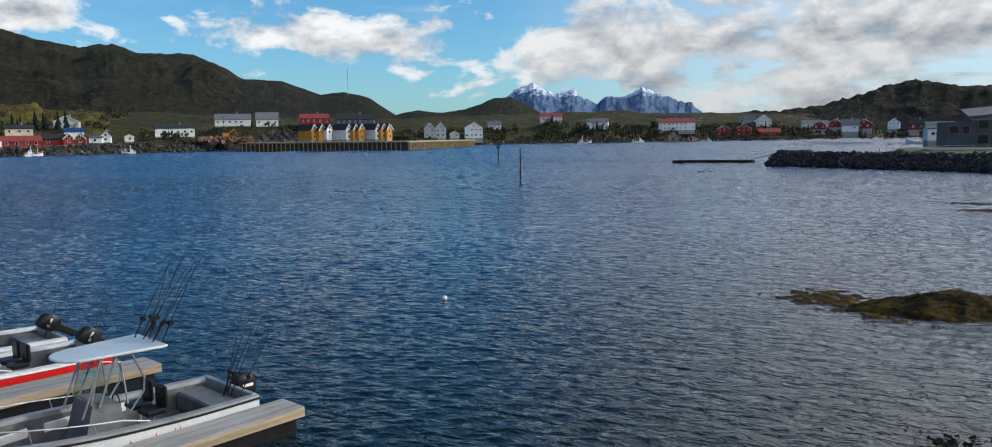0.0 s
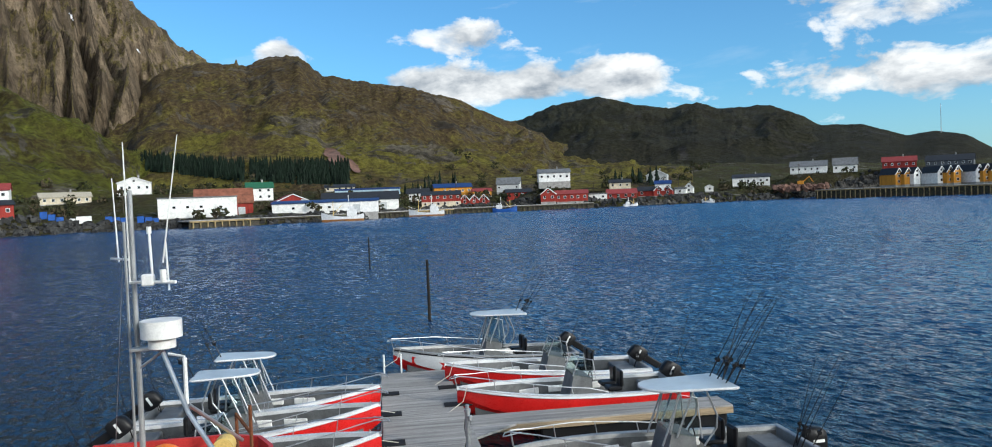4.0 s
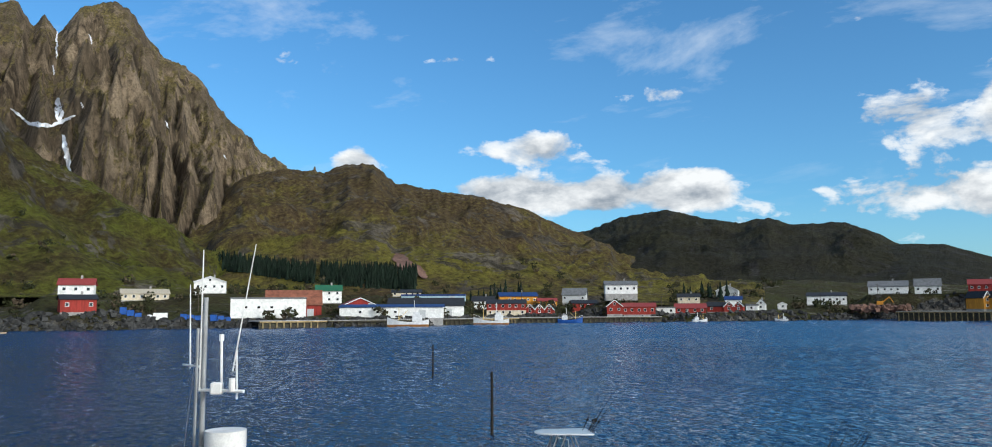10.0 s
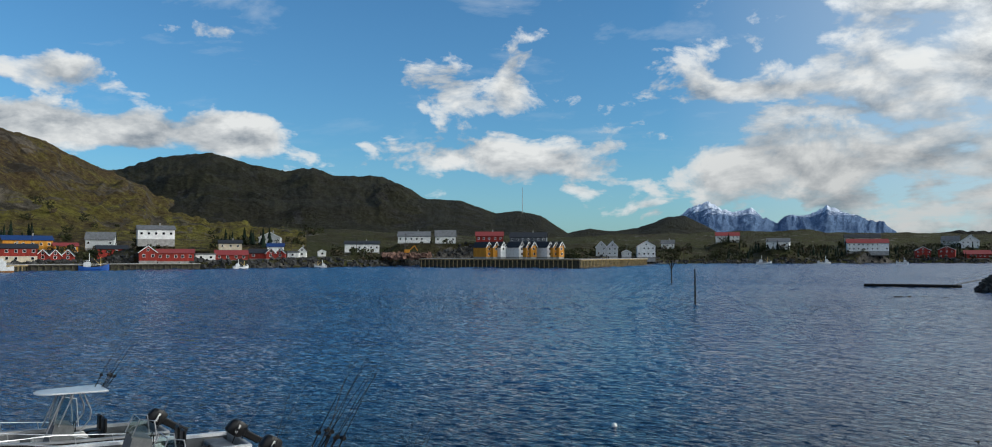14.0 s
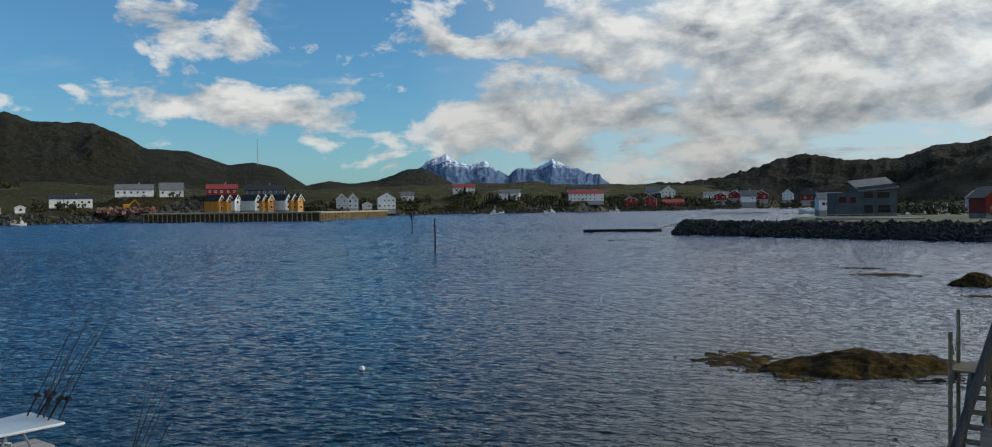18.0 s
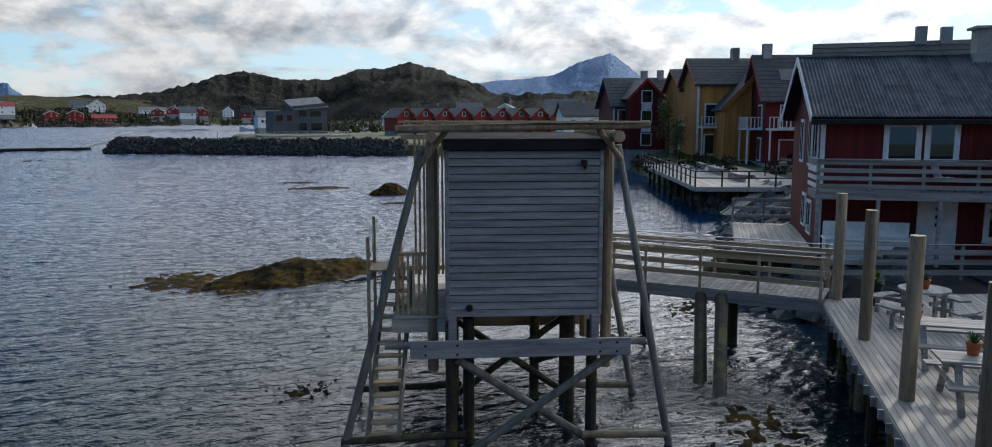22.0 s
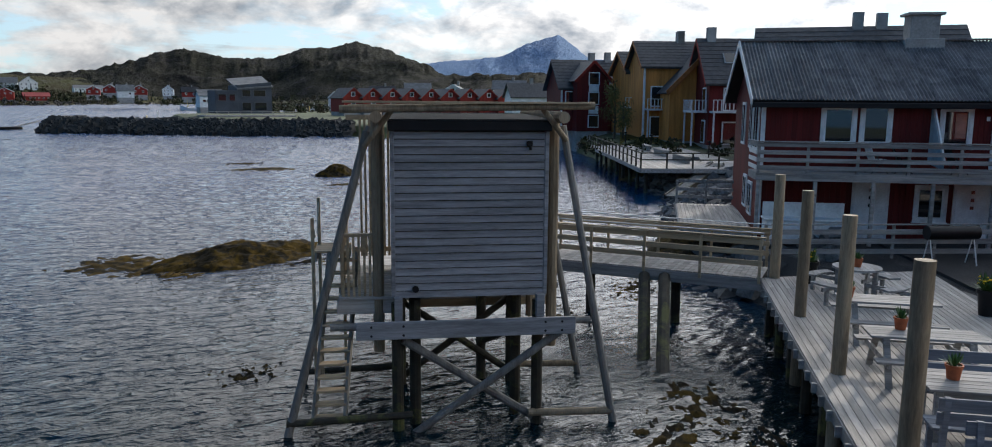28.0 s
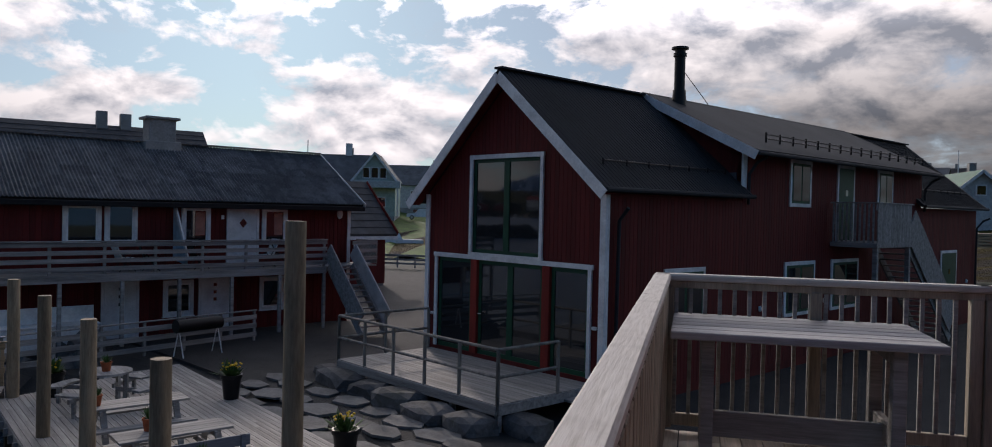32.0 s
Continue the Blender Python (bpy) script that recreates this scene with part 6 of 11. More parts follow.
    for sd in (1, -1):
        part("screen_frame", Mesh().tube([(fx, sd * 0.43, 1.16), (cx + 0.02, sd * 0.41, top_z - 0.08), (bx - 0.05, sd * 0.45, top_z - 0.16), (cx - 0.42, sd * 0.48, 1.05)], 0.019, 6), ALU, con, "tubular aluminium screen frame")
    part("screen_bar", Mesh().tube([(cx, -0.41, top_z - 0.09), (cx, 0.41, top_z - 0.09)], 0.016, 6), ALU, con)
    if top == "hard":
        k_ = 0.70 if flip else 0.86
        pts = [(cx - 0.2 + k_ * x_, k_ * y_) for x_, y_ in ((1.02, 0.0), (1.0, 0.18), (0.92, 0.36), (0.76, 0.50), (0.50, 0.60), (-1.05, 0.76), (-1.12, 0.72))]
        out = [(x, -y) for x, y in pts] + [(x, y) for x, y in pts[::-1][:-1]]
        roof_m = Mesh().prism(out, top_z + 0.012, top_z + 0.045)
        hard = part("hard_top", roof_m, TOP_PALE, t, "pale blue-grey hard top roof", smooth=None)
        loop = [(x, y, top_z + 0.02) for x, y in out] + [(out[0][0], out[0][1], top_z + 0.02)]
        part("roof_rim", Mesh().tube(loop, 0.028, 6), HULL_WHITE, hard, "white rim of the hard top")
        for sd in (1, -1):
            part("roof_strut", Mesh().tube([(cx - 0.46, sd * 0.50, 0.9), (cx - 0.72, sd * 0.52, 1.25), (cx - 0.74, sd * 0.52, 1.5), (cx - 0.52, sd * 0.50, top_z + 0.01)], 0.021, 6), ALU, t, "tubular roof strut")
            part("roof_strut", Mesh().tube([(cx + 0.40, sd * 0.46, 0.95), (cx + 0.30, sd * 0.46, 1.2), (cx - 0.02, sd * 0.44, top_z + 0.01)], 0.021, 6), ALU, t)
            part("roof_strut", Mesh().tube([(cx + 0.10, sd * 0.47, 1.1), (cx - 0.28, sd * 0.47, top_z + 0.01)], 0.021, 6), ALU, t)
        fishing_rods(hard, cx - 0.2 - 1.05 * k_, 0, top_z + 0.02, rods, rg, -20)
    # seats
    for sd in (0.3, -0.3):
        st = part("helm_seat", Mesh().box((cx - 0.95, sd, 0.72), (0.42, 0.42, 0.12), ch=0.04).box((cx - 1.15, sd, 0.98), (0.10, 0.40, 0.46), ch=0.04), BLACK_PLASTIC, t, "black padded helm seat")
        part("pedestal", Mesh().tube([(cx - 0.95, sd, 0.18), (cx - 0.95, sd, 0.68)], 0.05, 8), ALU, st)
    fishing_rods(t, 0.25, 0.35, 0.62, 5 if rods > 5 else 2, rg, -12)
    # outboard engine
    if engine:
        cowl = Mesh()
        ring = [(-0.02, 0.16), (-0.12, 0.20), (-0.42, 0.19), (-0.56, 0.13)]
        levels = [(0.74, 0.80), (0.86, 1.0), (1.12, 1.0), (1.27, 0.86), (1.33, 0.55)]
        vs = []
        for z, q_ in levels:
            half = [(-0.29 + (x + 0.29) * q_, y * q_) for x, y in ring]
            vs += [(x, y, z + (x + 0.29) * 0.12) for x, y in half] + [(x, -y, z + (x + 0.29) * 0.12) for x, y in half[::-1]]
        w = 8
        fs = [(a * w + b, a * w + (b + 1) % w, (a + 1) * w + (b + 1) % w, (a + 1) * w + b) for a in range(4) for b in range(w)] + [tuple(range(4 * w, 5 * w)), tuple(range(w))[::-1]]
        tip = pose(-0.04, 0, 0.62) @ Matrix.Scale(0.84, 4) @ pose(0, 0, 0, 0, 58 if tilt else 0) @ pose(0, 0, -0.62 - (0.0 if tilt else 0.34))
        cowl.add([(x, y, z) for x, y, z in vs], fs)
        en = part("outboard_engine", cowl, BLACK_PLASTIC, t, "black outboard engine cowling", smooth=40, at=tip)
        part("leg", Mesh().box((-0.27, 0, 0.40), (0.26, 0.16, 0.72), ch=0.04).box((-0.30, 0, -0.05), (0.20, 0.10, 0.5), ch=0.03), BLACK_PLASTIC, en)
        part("decal", Mesh().box((-0.29, 0.195, 1.02), (0.30, 0.012, 0.075)).box((-0.29, -0.195, 1.02), (0.30, 0.012, 0.075)), WHITE_PLASTIC, en, "pale maker's mark bar", smooth=None)
    # the name along both sides, and a red flash on the white boats
    for sd in (1, -1):
        x0 = 0.55 if sd < 0 else 2.72
        b = hull_ring(1.4, L, beam, sheer(1.4), keel(1.4))[3][0]
        tx = TXT_W if red else TXT_R
        part("lettering", tx, HULL_WHITE if red else RED_TEXT, t, "painted word on the side", at=pose(x0, sd * (b + 0.022), 0.42 if not red else 0.36, 90 - 3 * 1, 0, 0 if sd < 0 else 180))
        if not red:
            fsh = Mesh()
            pts = [(2.7, 0.30), (3.6, 0.46), (4.6, 0.60), (5.6, 0.80)]
            vs = []
            for x, z in pts:
                r0 = hull_ring(x, L, beam, sheer(x), keel(x))
                vs += [(x, sd * (r0[2][0] + 0.008), r0[2][1]), (x, sd * (r0[3][0] + 0.012), min(z, sheer(x) - 0.1))]
            fsh.add(vs, [((2 * a, 2 * a + 2, 2 * a + 3, 2 * a + 1) if sd < 0 else (2 * a, 2 * a + 1, 2 * a + 3, 2 * a + 2)) for a in range(3)])
            part("flash", fsh, HULL_RED, t, "red flash along the bow", smooth=None)
    return t


motor_boat(21.05, 8.1, False, 6, "screen", True)
motor_boat(23.6, 8.0, False, 7, "screen", True)
motor_boat(26.75, 6.5, False, 8, "hard", False, 5)
motor_boat(15.25, 8.65, False, 9, "hard", False, 8, tilt=False)
motor_boat(21.9, -6.35, True, 2, "hard", True, 3)
motor_boat(19.4, -6.35, True, 3, "hard", True, 2)
motor_boat(17.0, -6.35, True, 4, "screen", True, 4)

# the red fishing boat with its mast, radar and orange buoy
fb = dock(11.70, -6.13)
t = thing("fishing_boat", pose(fb.x, fb.y, 0, 0, 0, PROT), "red fishing boat with a radar mast and an orange buoy", "boat")
hull = Mesh()
N, L_, B_ = 12, 8.4, 2.9
vs = []
for k in range(N + 1):
    x = L_ * k / N
    b = B_ / 2 * (1 - max(0, (k / N - 0.5) / 0.5) ** 2.2) * (0.85 + 0.15 * min(1, k / 3))
    zs = 1.15 + 0.5 * (k / N) ** 2
    vs += [(x, -b, zs), (x, -b * 0.85, 0.1), (x, 0, -0.5), (x, b * 0.85, 0.1), (x, b, zs)]
hull.add(vs, [(a * 5 + b, a * 5 + b + 1, (a + 1) * 5 + b + 1, (a + 1) * 5 + b) for a in range(N) for b in range(4)] + [(0, 4, 3, 2, 1)] +
         [(a * 5, (a + 1) * 5, (a + 1) * 5 + 4, a * 5 + 4) for a in range(N)])
part("hull", hull, BOAT_RED, t, "red painted hull", at=pose(0.35, 0.5, 0))
house = Mesh()
out = [(1.0, -1.25), (3.1, -1.3), (3.65, -1.05), (3.9, -0.5), (3.95, 0.0), (3.9, 0.5), (3.65, 1.05), (3.1, 1.3), (1.0, 1.25)]
part("wheelhouse", house.prism([(x * 0.98, y * 0.94) for x, y in out], 1.0, 2.42), HULL_WHITE, t, "white wheelhouse", smooth=None, at=pose(0.35, 0.5, -0.42))
part("roof", Mesh().prism(out, 2.42, 2.50), BOAT_RED, t, "red painted wheelhouse roof", smooth=None, at=pose(0.35, 0.5, -0.42))
lip = Mesh()
for a in range(len(out)):
    p0, p1 = out[a], out[(a + 1) % len(out)]
    hh = 0.14 if max(p0[0], p1[0]) < 3.0 else 0.20
    lip.beam((*p0, 2.50 + hh / 2 - 0.02), (*p1, 2.50 + hh / 2 - 0.02), 0.07, hh)
part("roof_rim", lip, BOAT_RED, t, "raised red rim round the roof", smooth=None, at=pose(0.35, 0.5, -0.42))
part("rim_strip", Mesh().box((2.3, -1.22, 2.55), (2.4, 0.12, 0.03)).box((1.24, 0, 2.55), (0.12, 2.4, 0.03)), CREAM, t, smooth=None, at=pose(0.35, 0.5, -0.42))
rg = random.Random(3)
part("roof_ladder", Mesh().beam((1.4, 0.1, 2.62), (3.5, 0.25, 2.62), 0.04, 0.04).beam((1.4, 0.42, 2.62), (3.5, 0.57, 2.62), 0.04, 0.04).beam((1.7, 0.1, 2.62), (1.7, 0.45, 2.62), 0.03, 0.03).beam((2.2, 0.14, 2.62), (2.2, 0.5, 2.62), 0.03, 0.03).beam((2.7, 0.18, 2.62), (2.7, 0.54, 2.62), 0.03, 0.03).beam((3.2, 0.2, 2.62), (3.2, 0.56, 2.62), 0.03, 0.03), CREAM, t, smooth=None, at=pose(0.35, 0.5, -0.42))
mast = part("mast", Mesh().tube([(2.55, 0.25, 2.5), (2.55, 0.25, 6.35)], 0.042, 10, 0.034).tube([(2.45, 0.25, 2.5), (2.45, 0.25, 5.9)], 0.022, 6), ALU_MATT, t, "grey aluminium mast")
part("whip_antenna", Mesh().tube([(2.50, 0.25, 5.0), (2.49, 0.25, 7.05)], 0.017, 6, 0.009), WHITE_PLASTIC, mast)
part("whip_antenna", Mesh().tube([(3.08, 0.05, 4.9), (3.06, 0.05, 5.6)], 0.016, 6).tube([(3.02, 0.02, 5.3), (3.34, -0.16, 7.1)], 0.013, 6, 0.007), WHITE_PLASTIC, mast)
part("whip_antenna", Mesh().tube([(2.25, 0.6, 5.3), (2.18, 0.7, 6.55)], 0.014, 6, 0.008), WHITE_PLASTIC, mast)
part("cross_arm", Mesh().tube([(2.5, 0.25, 5.02), (3.2, -0.05, 5.02)], 0.025, 6).box((2.78, 0.12, 5.05), (0.17, 0.14, 0.17), ch=0.02).tube([(2.5, 0.25, 5.35), (2.1, 0.75, 5.35)], 0.018, 6), WHITE_PLASTIC, mast, "antenna cross arm with boxes")
part("antenna", Mesh().tube([(2.85, 0.1, 5.05), (2.83, 0.1, 5.75)], 0.02, 6).tube([(2.83, 0.1, 5.72), (2.83, 0.1, 5.82)], 0.035, 8).tube([(3.02, 0.0, 5.02), (3.02, 0.0, 5.2)], 0.045, 8), WHITE_PLASTIC, mast)
part("radar_bracket", Mesh().box((2.75, 0.17, 4.05), (0.55, 0.16, 0.05), ch=0.01).tube([(2.55, 0.25, 3.75), (2.95, 0.1, 4.03)], 0.02, 6), ALU_MATT, mast)
part("radar_dome", Mesh().tube([(2.93, 0.1, 4.07), (2.93, 0.1, 4.21), (2.93, 0.1, 4.22)], 0.19, 20).tube([(2.93, 0.1, 4.22), (2.93, 0.1, 4.25), (2.93, 0.1, 4.44), (2.93, 0.1, 4.47)], 0.285, 24), WHITE_PLASTIC, mast, "round white radar dome")
part("stay_leg", Mesh().tube([(2.95, 0.05, 4.0), (3.35, -0.35, 3.2), (3.95, -0.9, 2.5)], 0.035, 8).tube([(3.35, -0.30, 3.3), (3.9, 0.55, 2.5)], 0.03, 8), ALU, t, "slanting mast leg")
part("stay_wire", Mesh().tube([(2.4, 0.3, 5.4), (2.0, 0.8, 2.5)], 0.006, 4), ALU_MATT, t)
part("loop_antenna", Mesh().tube([(3.3, -0.2, 3.25), (3.3, -0.2, 3.95)], 0.03, 8).tube([(3.05, -0.05, 4.0), (3.3, -0.2, 3.97)], 0.02, 6), WHITE_PLASTIC, t)
part("davit", Mesh().tube([(3.65, 0.25, 2.5), (3.65, 0.25, 3.4)], 0.03, 6).tube([(3.35, 0.75, 2.5), (3.35, 0.75, 3.15), (3.65, 0.25, 2.95)], 0.03, 6), RUST, t, "rusty brown steel davit", at=pose(0.35, 0.5, -0.42))
part("searchlight", Mesh().tube([(3.35, -0.15, 2.95), (3.35, -0.42, 2.95)], 0.15, 14).tube([(3.35, -0.28, 2.5), (3.35, -0.28, 2.82)], 0.04, 8).tube([(3.35, -0.28, 2.5), (3.35, -0.28, 2.56)], 0.12, 12), CREAM, t, "cream painted searchlight", at=pose(0.35, 0.5, -0.42))
part("rope_coil", Mesh().tube([(4.15 + math.cos(a) * (0.17 + 0.015 * (a % 1.0)) - 0.75, -0.45 + math.sin(a) * 0.17, 2.54 + a * 0.008) for a in np.linspace(0, 31, 110)], 0.017, 5), TEAL, t, "coil of teal rope", at=pose(0.35, 0.5, -0.42))
part("roof_cable", Mesh().tube([(2.5, 0.1, 2.53), (2.8, -0.4, 2.52), (3.4, -0.6, 2.52), (3.8, -0.2, 2.52)], 0.012, 5), BLACK_PLASTIC, t, at=pose(0.35, 0.5, -0.42))
bo = thing("buoy", pose(*dock(11.46, -3.16, 2.42)), "large orange inflatable buoy on the fishing boat's roof", "buoy")
part("body", Mesh().ball((0, 0, 0), 0.32, 24, 16, (1, 1, 1.04)), ORANGE_BUOY, bo)
part("eye", Mesh().tube([(0.08, -0.26, -0.22), (0.12, -0.34, -0.28)], 0.05, 8), ORANGE_BUOY, bo)
part("foot_ring", Mesh().tube([(0, 0, -0.34), (0, 0, -0.29)], 0.12, 12), BLACK_PLASTIC, bo)

# a second boat beyond the railing: its mast, boom and stays show
sb = polar(84.4, 15.5)
t = thing("fishing_boat", pose(sb.x, sb.y, 0, 0, 0, PROT + 90), "white fishing boat with a rigged mast behind the deck", "boat")
hv = Mesh()
vs = []
for k in range(N + 1):
    x = -4 + 8.0 * k / N
    b = 1.25 * (1 - max(0, (k / N - 0.5) / 0.5) ** 2.2)
    vs += [(x, -b, 1.0 + 0.4 * (k / N) ** 2), (x, -b * 0.8, 0.0), (x, 0, -0.5), (x, b * 0.8, 0.0), (x, b, 1.0 + 0.4 * (k / N) ** 2)]
hv.add(vs, [(a * 5 + b, a * 5 + b + 1, (a + 1) * 5 + b + 1, (a + 1) * 5 + b) for a in range(N) for b in range(4)] + [(0, 4, 3, 2, 1)] + [(a * 5, (a + 1) * 5, (a + 1) * 5 + 4, a * 5 + 4) for a in range(N)])
part("hull", hv, HULL_WHITE, t)
part("cabin", Mesh().box((-1.2, 0, 1.7), (2.0, 1.7, 1.5), ch=0.08), HULL_WHITE, t)
part("mast", Mesh().tube([(0, 0, 0.9), (0, 0, 5.25)], 0.085, 10, 0.07), ALU_MATT, t, "grey mast")
part("whip_antenna", Mesh().tube([(0.1, 0.12, 3.5), (0.1, 0.12, 5.95)], 0.014, 6), WHITE_PLASTIC, t)
part("boom", Mesh().tube([(0, 0, 3.5), (0.2, 1.0, 2.5), (0.4, 1.9, 1.4)], 0.05, 8).tube([(0, 0, 3.7), (-0.1, -0.8, 1.3)], 0.045, 8), ALU_MATT, t)
part("furled_sail", Mesh().tube([(0.02, -0.1, 1.6), (0.03, -0.12, 3.0), (0.02, -0.1, 4.6)], 0.10, 8, 0.06), WHITE, t)
part("stay", Mesh().tube([(0, 0, 5.1), (0.5, 2.1, 1.2)], 0.008, 4).tube([(0, 0, 4.6), (1.2, 1.6, 1.2)], 0.008, 4).tube([(0, 0, 4.9), (-1.6, 1.2, 1.2)], 0.008, 4).tube([(0, 0, 4.9), (0.8, -1.4, 1.2)], 0.008, 4), ALU_MATT, t)
part("mast_head", Mesh().box((0, -0.12, 5.25), (0.08, 0.3, 0.05), ch=0.01).ball((0, -0.22, 5.05), 0.07, 8, 6), BLACK_PLASTIC, t)
part("flag", Mesh().box((0.1, -0.28, 4.15), (0.02, 0.12, 0.1)), HULL_RED, t, "small red pennant", smooth=None)

# mooring stakes and floats in the harbour
for az, d, ztop, r_, lab in ((45.4, 39.9, 3.05, 0.13, "dark weathered mooring stake standing in the water"), (49.5, 74.0, 2.9, 0.14, "dark weathered mooring stake standing in the water"),
                             (-1.75, 100.7, 4.4, 0.17, "dark weathered mooring stake standing in the water"), (-0.15, 179.0, 4.3, 0.22, "forked mooring stake standing in the water")):
    p_ = polar(az, d)
    t = thing("mooring_stake", pose(p_.x, p_.y, 0), lab, "post", "mooring stakes")
    part("shaft", Mesh().tube([(0, 0, -1), (0.02, 0, ztop * 0.5), (0, 0, ztop)], r_ * 0.65, 8, r_ * 0.45), STAKE, t)
    if az == -0.15:
        part("fork", Mesh().tube([(0, 0, 3.0), (-0.7, 0, 4.6)], 0.1, 6).tube([(0, 0, 3.0), (0.7, 0, 4.6)], 0.1, 6), STAKE, t)
p_ = Vector((-1.97, 28.77))
t = thing("float", pose(p_.x, p_.y, 0), "small white mooring float on the water", "buoy")
part("body", Mesh().ball((0, 0, 0.04), 0.10, 12, 8), WHITE_PLASTIC, t)

# ---------------------------------------------------------------- near land south of the harbour
near = Mesh()
outline = [(4.5, -3.4), (9.5, -3.0), (15.5, 1.0), (21.5, 5.2), (24.3, 9.6), (26.6, 11.4), (31.6, 14.6), (37.0, 17.8), (44.0, 21.0), (60.0, 36.0), (92.0, 66.0), (96.0, 78.0), (84.0, 96.0), (83.5, 104.0),
           (54.5, 146.0), (59.0, 150.5), (66.0, 141.5), (75.0, 139.0), (103.0, 203.0), (120.0, 236.0), (170.0, 262.0), (420.0, 330.0), (560.0, 60.0), (420.0, -300.0), (60.0, -260.0), (-60, -60.0), (-12.0, -6.5)]


def ground_sheet():
    """Near ground: level yards with a rim that slopes into the sea."""
    m = Mesh()
    pts = []
    for a in range(len(outline)):
        p0, p1 = Vector(outline[a]), Vector(outline[(a + 1) % len(outline)])
        n = max(1, int((p1 - p0).length / (3.0 if p0.length < 160 else 40.0)))
        pts += [p0.lerp(p1, k / n) for k in range(n)]
    k = len(pts)
    rg = random.Random(2)
    vs = []
    for drop, z in ((-3.4, -1.2), (-0.9, 0.25), (0.5, 1.12), (1.9, 1.31)):
        for i, p in enumerate(pts):
            t_ = (pts[(i + 1) % k] - pts[i - 1]).normalized()
            high = 1.55 if 78 < p.length < 260 else 1.0
            q = p + Vector((-t_.y, t_.x)) * (drop + rg.uniform(-0.25, 0.25)) * (1 if AREA > 0 else -1)
            vs.append((q.x, q.y, z * high + rg.uniform(-0.08, 0.08) * (0.25 if drop > 2 else 1.0)))
    fs = [(r * k + i, r * k + (i + 1) % k, (r + 1) * k + (i + 1) % k, (r + 1) * k + i) for r in range(3) for i in range(k)]
    m.add(vs, fs)
    m.f.append(tuple(range(3 * k, 4 * k)))
    return m


AREA = sum(outline[i][0] * outline[(i + 1) % len(outline)][1] - outline[(i + 1) % len(outline)][0] * outline[i][1] for i in range(len(outline)))
YARD = bpy.data.materials.new("yard_ground")
YARD.use_nodes = True
n = Nodes(YARD.node_tree)
pos = n.add("ShaderNodeNewGeometry").outputs["Position"]
g1, g2, g3 = n.noise(pos, 0.05, 5.0, 0.6, 0.5), n.noise(pos, 1.2, 6.0, 0.65), n.noise(pos, 22.0, 5.0, 0.7)
grav = n.mix(n.ramp(n.math("ADD", n.math("MULTIPLY", g2, 0.5), n.math("MULTIPLY", g3, 0.5)), (0.36, 0.0), (0.64, 1.0)), (0.011, 0.0105, 0.010), (0.034, 0.032, 0.030))
gras = n.mix(n.ramp(g2, (0.4, 0.0), (0.62, 1.0)), (0.042, 0.048, 0.018), (0.075, 0.090, 0.026))
sx = n.add("ShaderNodeSeparateXYZ", Vector=pos)
far = n.ramp(n.math("MULTIPLY", n.add("ShaderNodeVectorMath", {"operation": "LENGTH"}, v0=pos).outputs["Value"], 0.01), (0.55, 0.0), (0.80, 1.0))
gm = n.math("MULTIPLY", n.ramp(n.math("ADD", g1, n.math("MULTIPLY", g2, 0.2)), (0.36, 0.0), (0.50, 1.0)), far)
gb = n.add("ShaderNodeBump", Strength=0.7, Distance=0.03, Height=n.math("ADD", g2, g3))
gp = n.add("ShaderNodeBsdfPrincipled", Base_Color=n.mix(gm, grav, gras), Roughness=0.95, Normal=gb.outputs[0])
n.add("ShaderNodeOutputMaterial", Surface=gp.outputs[0])
setting("ground", ground_sheet(), YARD, "dark gravel yard and rough ground between the houses", "ground")

# rocks: riprap below the yard, the breakwater, reefs with seaweed
rg = random.Random(12)
bank = Mesh()
RIPRAP = material("riprap_stone", (0.15, 0.148, 0.142), 0.9, vary=0.5, scale=1.6, fine=12, bump=0.6, dist=0.03, rand=0.45, island=True)
edge = [(23.2, 8.6), (26.6, 11.8), (31.6, 15.0), (37.0, 18.2), (44.0, 21.5), (54, 30.5)]
for a in range(len(edge) - 1):
    p0, p1 = Vector(edge[a]), Vector(edge[a + 1])
    for k in range(int((p1 - p0).length * 17)):
        p_ = p0.lerp(p1, rg.random())
        d_ = (p1 - p0).normalized()
        off = rg.uniform(-2.2, 2.4)
        s_ = rg.uniform(0.30, 0.85)
        q = p_ + Vector((d_.y, -d_.x)) * off
        bank.rock((q.x, q.y, 0.62 + off * 0.42), (s_, s_, s_ * 0.8), rg)
for k in range(150):
    u_, v_ = rg.random(), rg.random()
    q = Vector((40.6, 19.4)).lerp(Vector((51.0, 20.6)), u_) + Vector((0.0, 2.4 * v_))
    s_ = rg.uniform(0.35, 0.9)
    bank.rock((q.x, q.y, 0.35 + 1.15 * u_ - 0.35 * v_), (s_, s_, s_ * 0.8), rg)
setting("riprap", bank, RIPRAP, "grey riprap stones on the bank below the houses", "rocks", kind="stuff")
jet = Mesh()
j0, j1 = Vector((53.2, 147.5)), Vector((83.2, 103.6))
jd = (j1 - j0).normalized()
jn = Vector((-jd.y, jd.x))
for k in range(3000):
    u_ = rg.random() ** 0.9
    h_ = rg.random()
    s_ = rg.uniform(0.9, 1.9)
    p_ = j0.lerp(j1, u_) + jn * (h_ * 2.8 - 3.4)
    jet.rock((p_.x, p_.y, h_ * 1.95 + 0.05), (s_, s_, s_ * 0.85), rg)
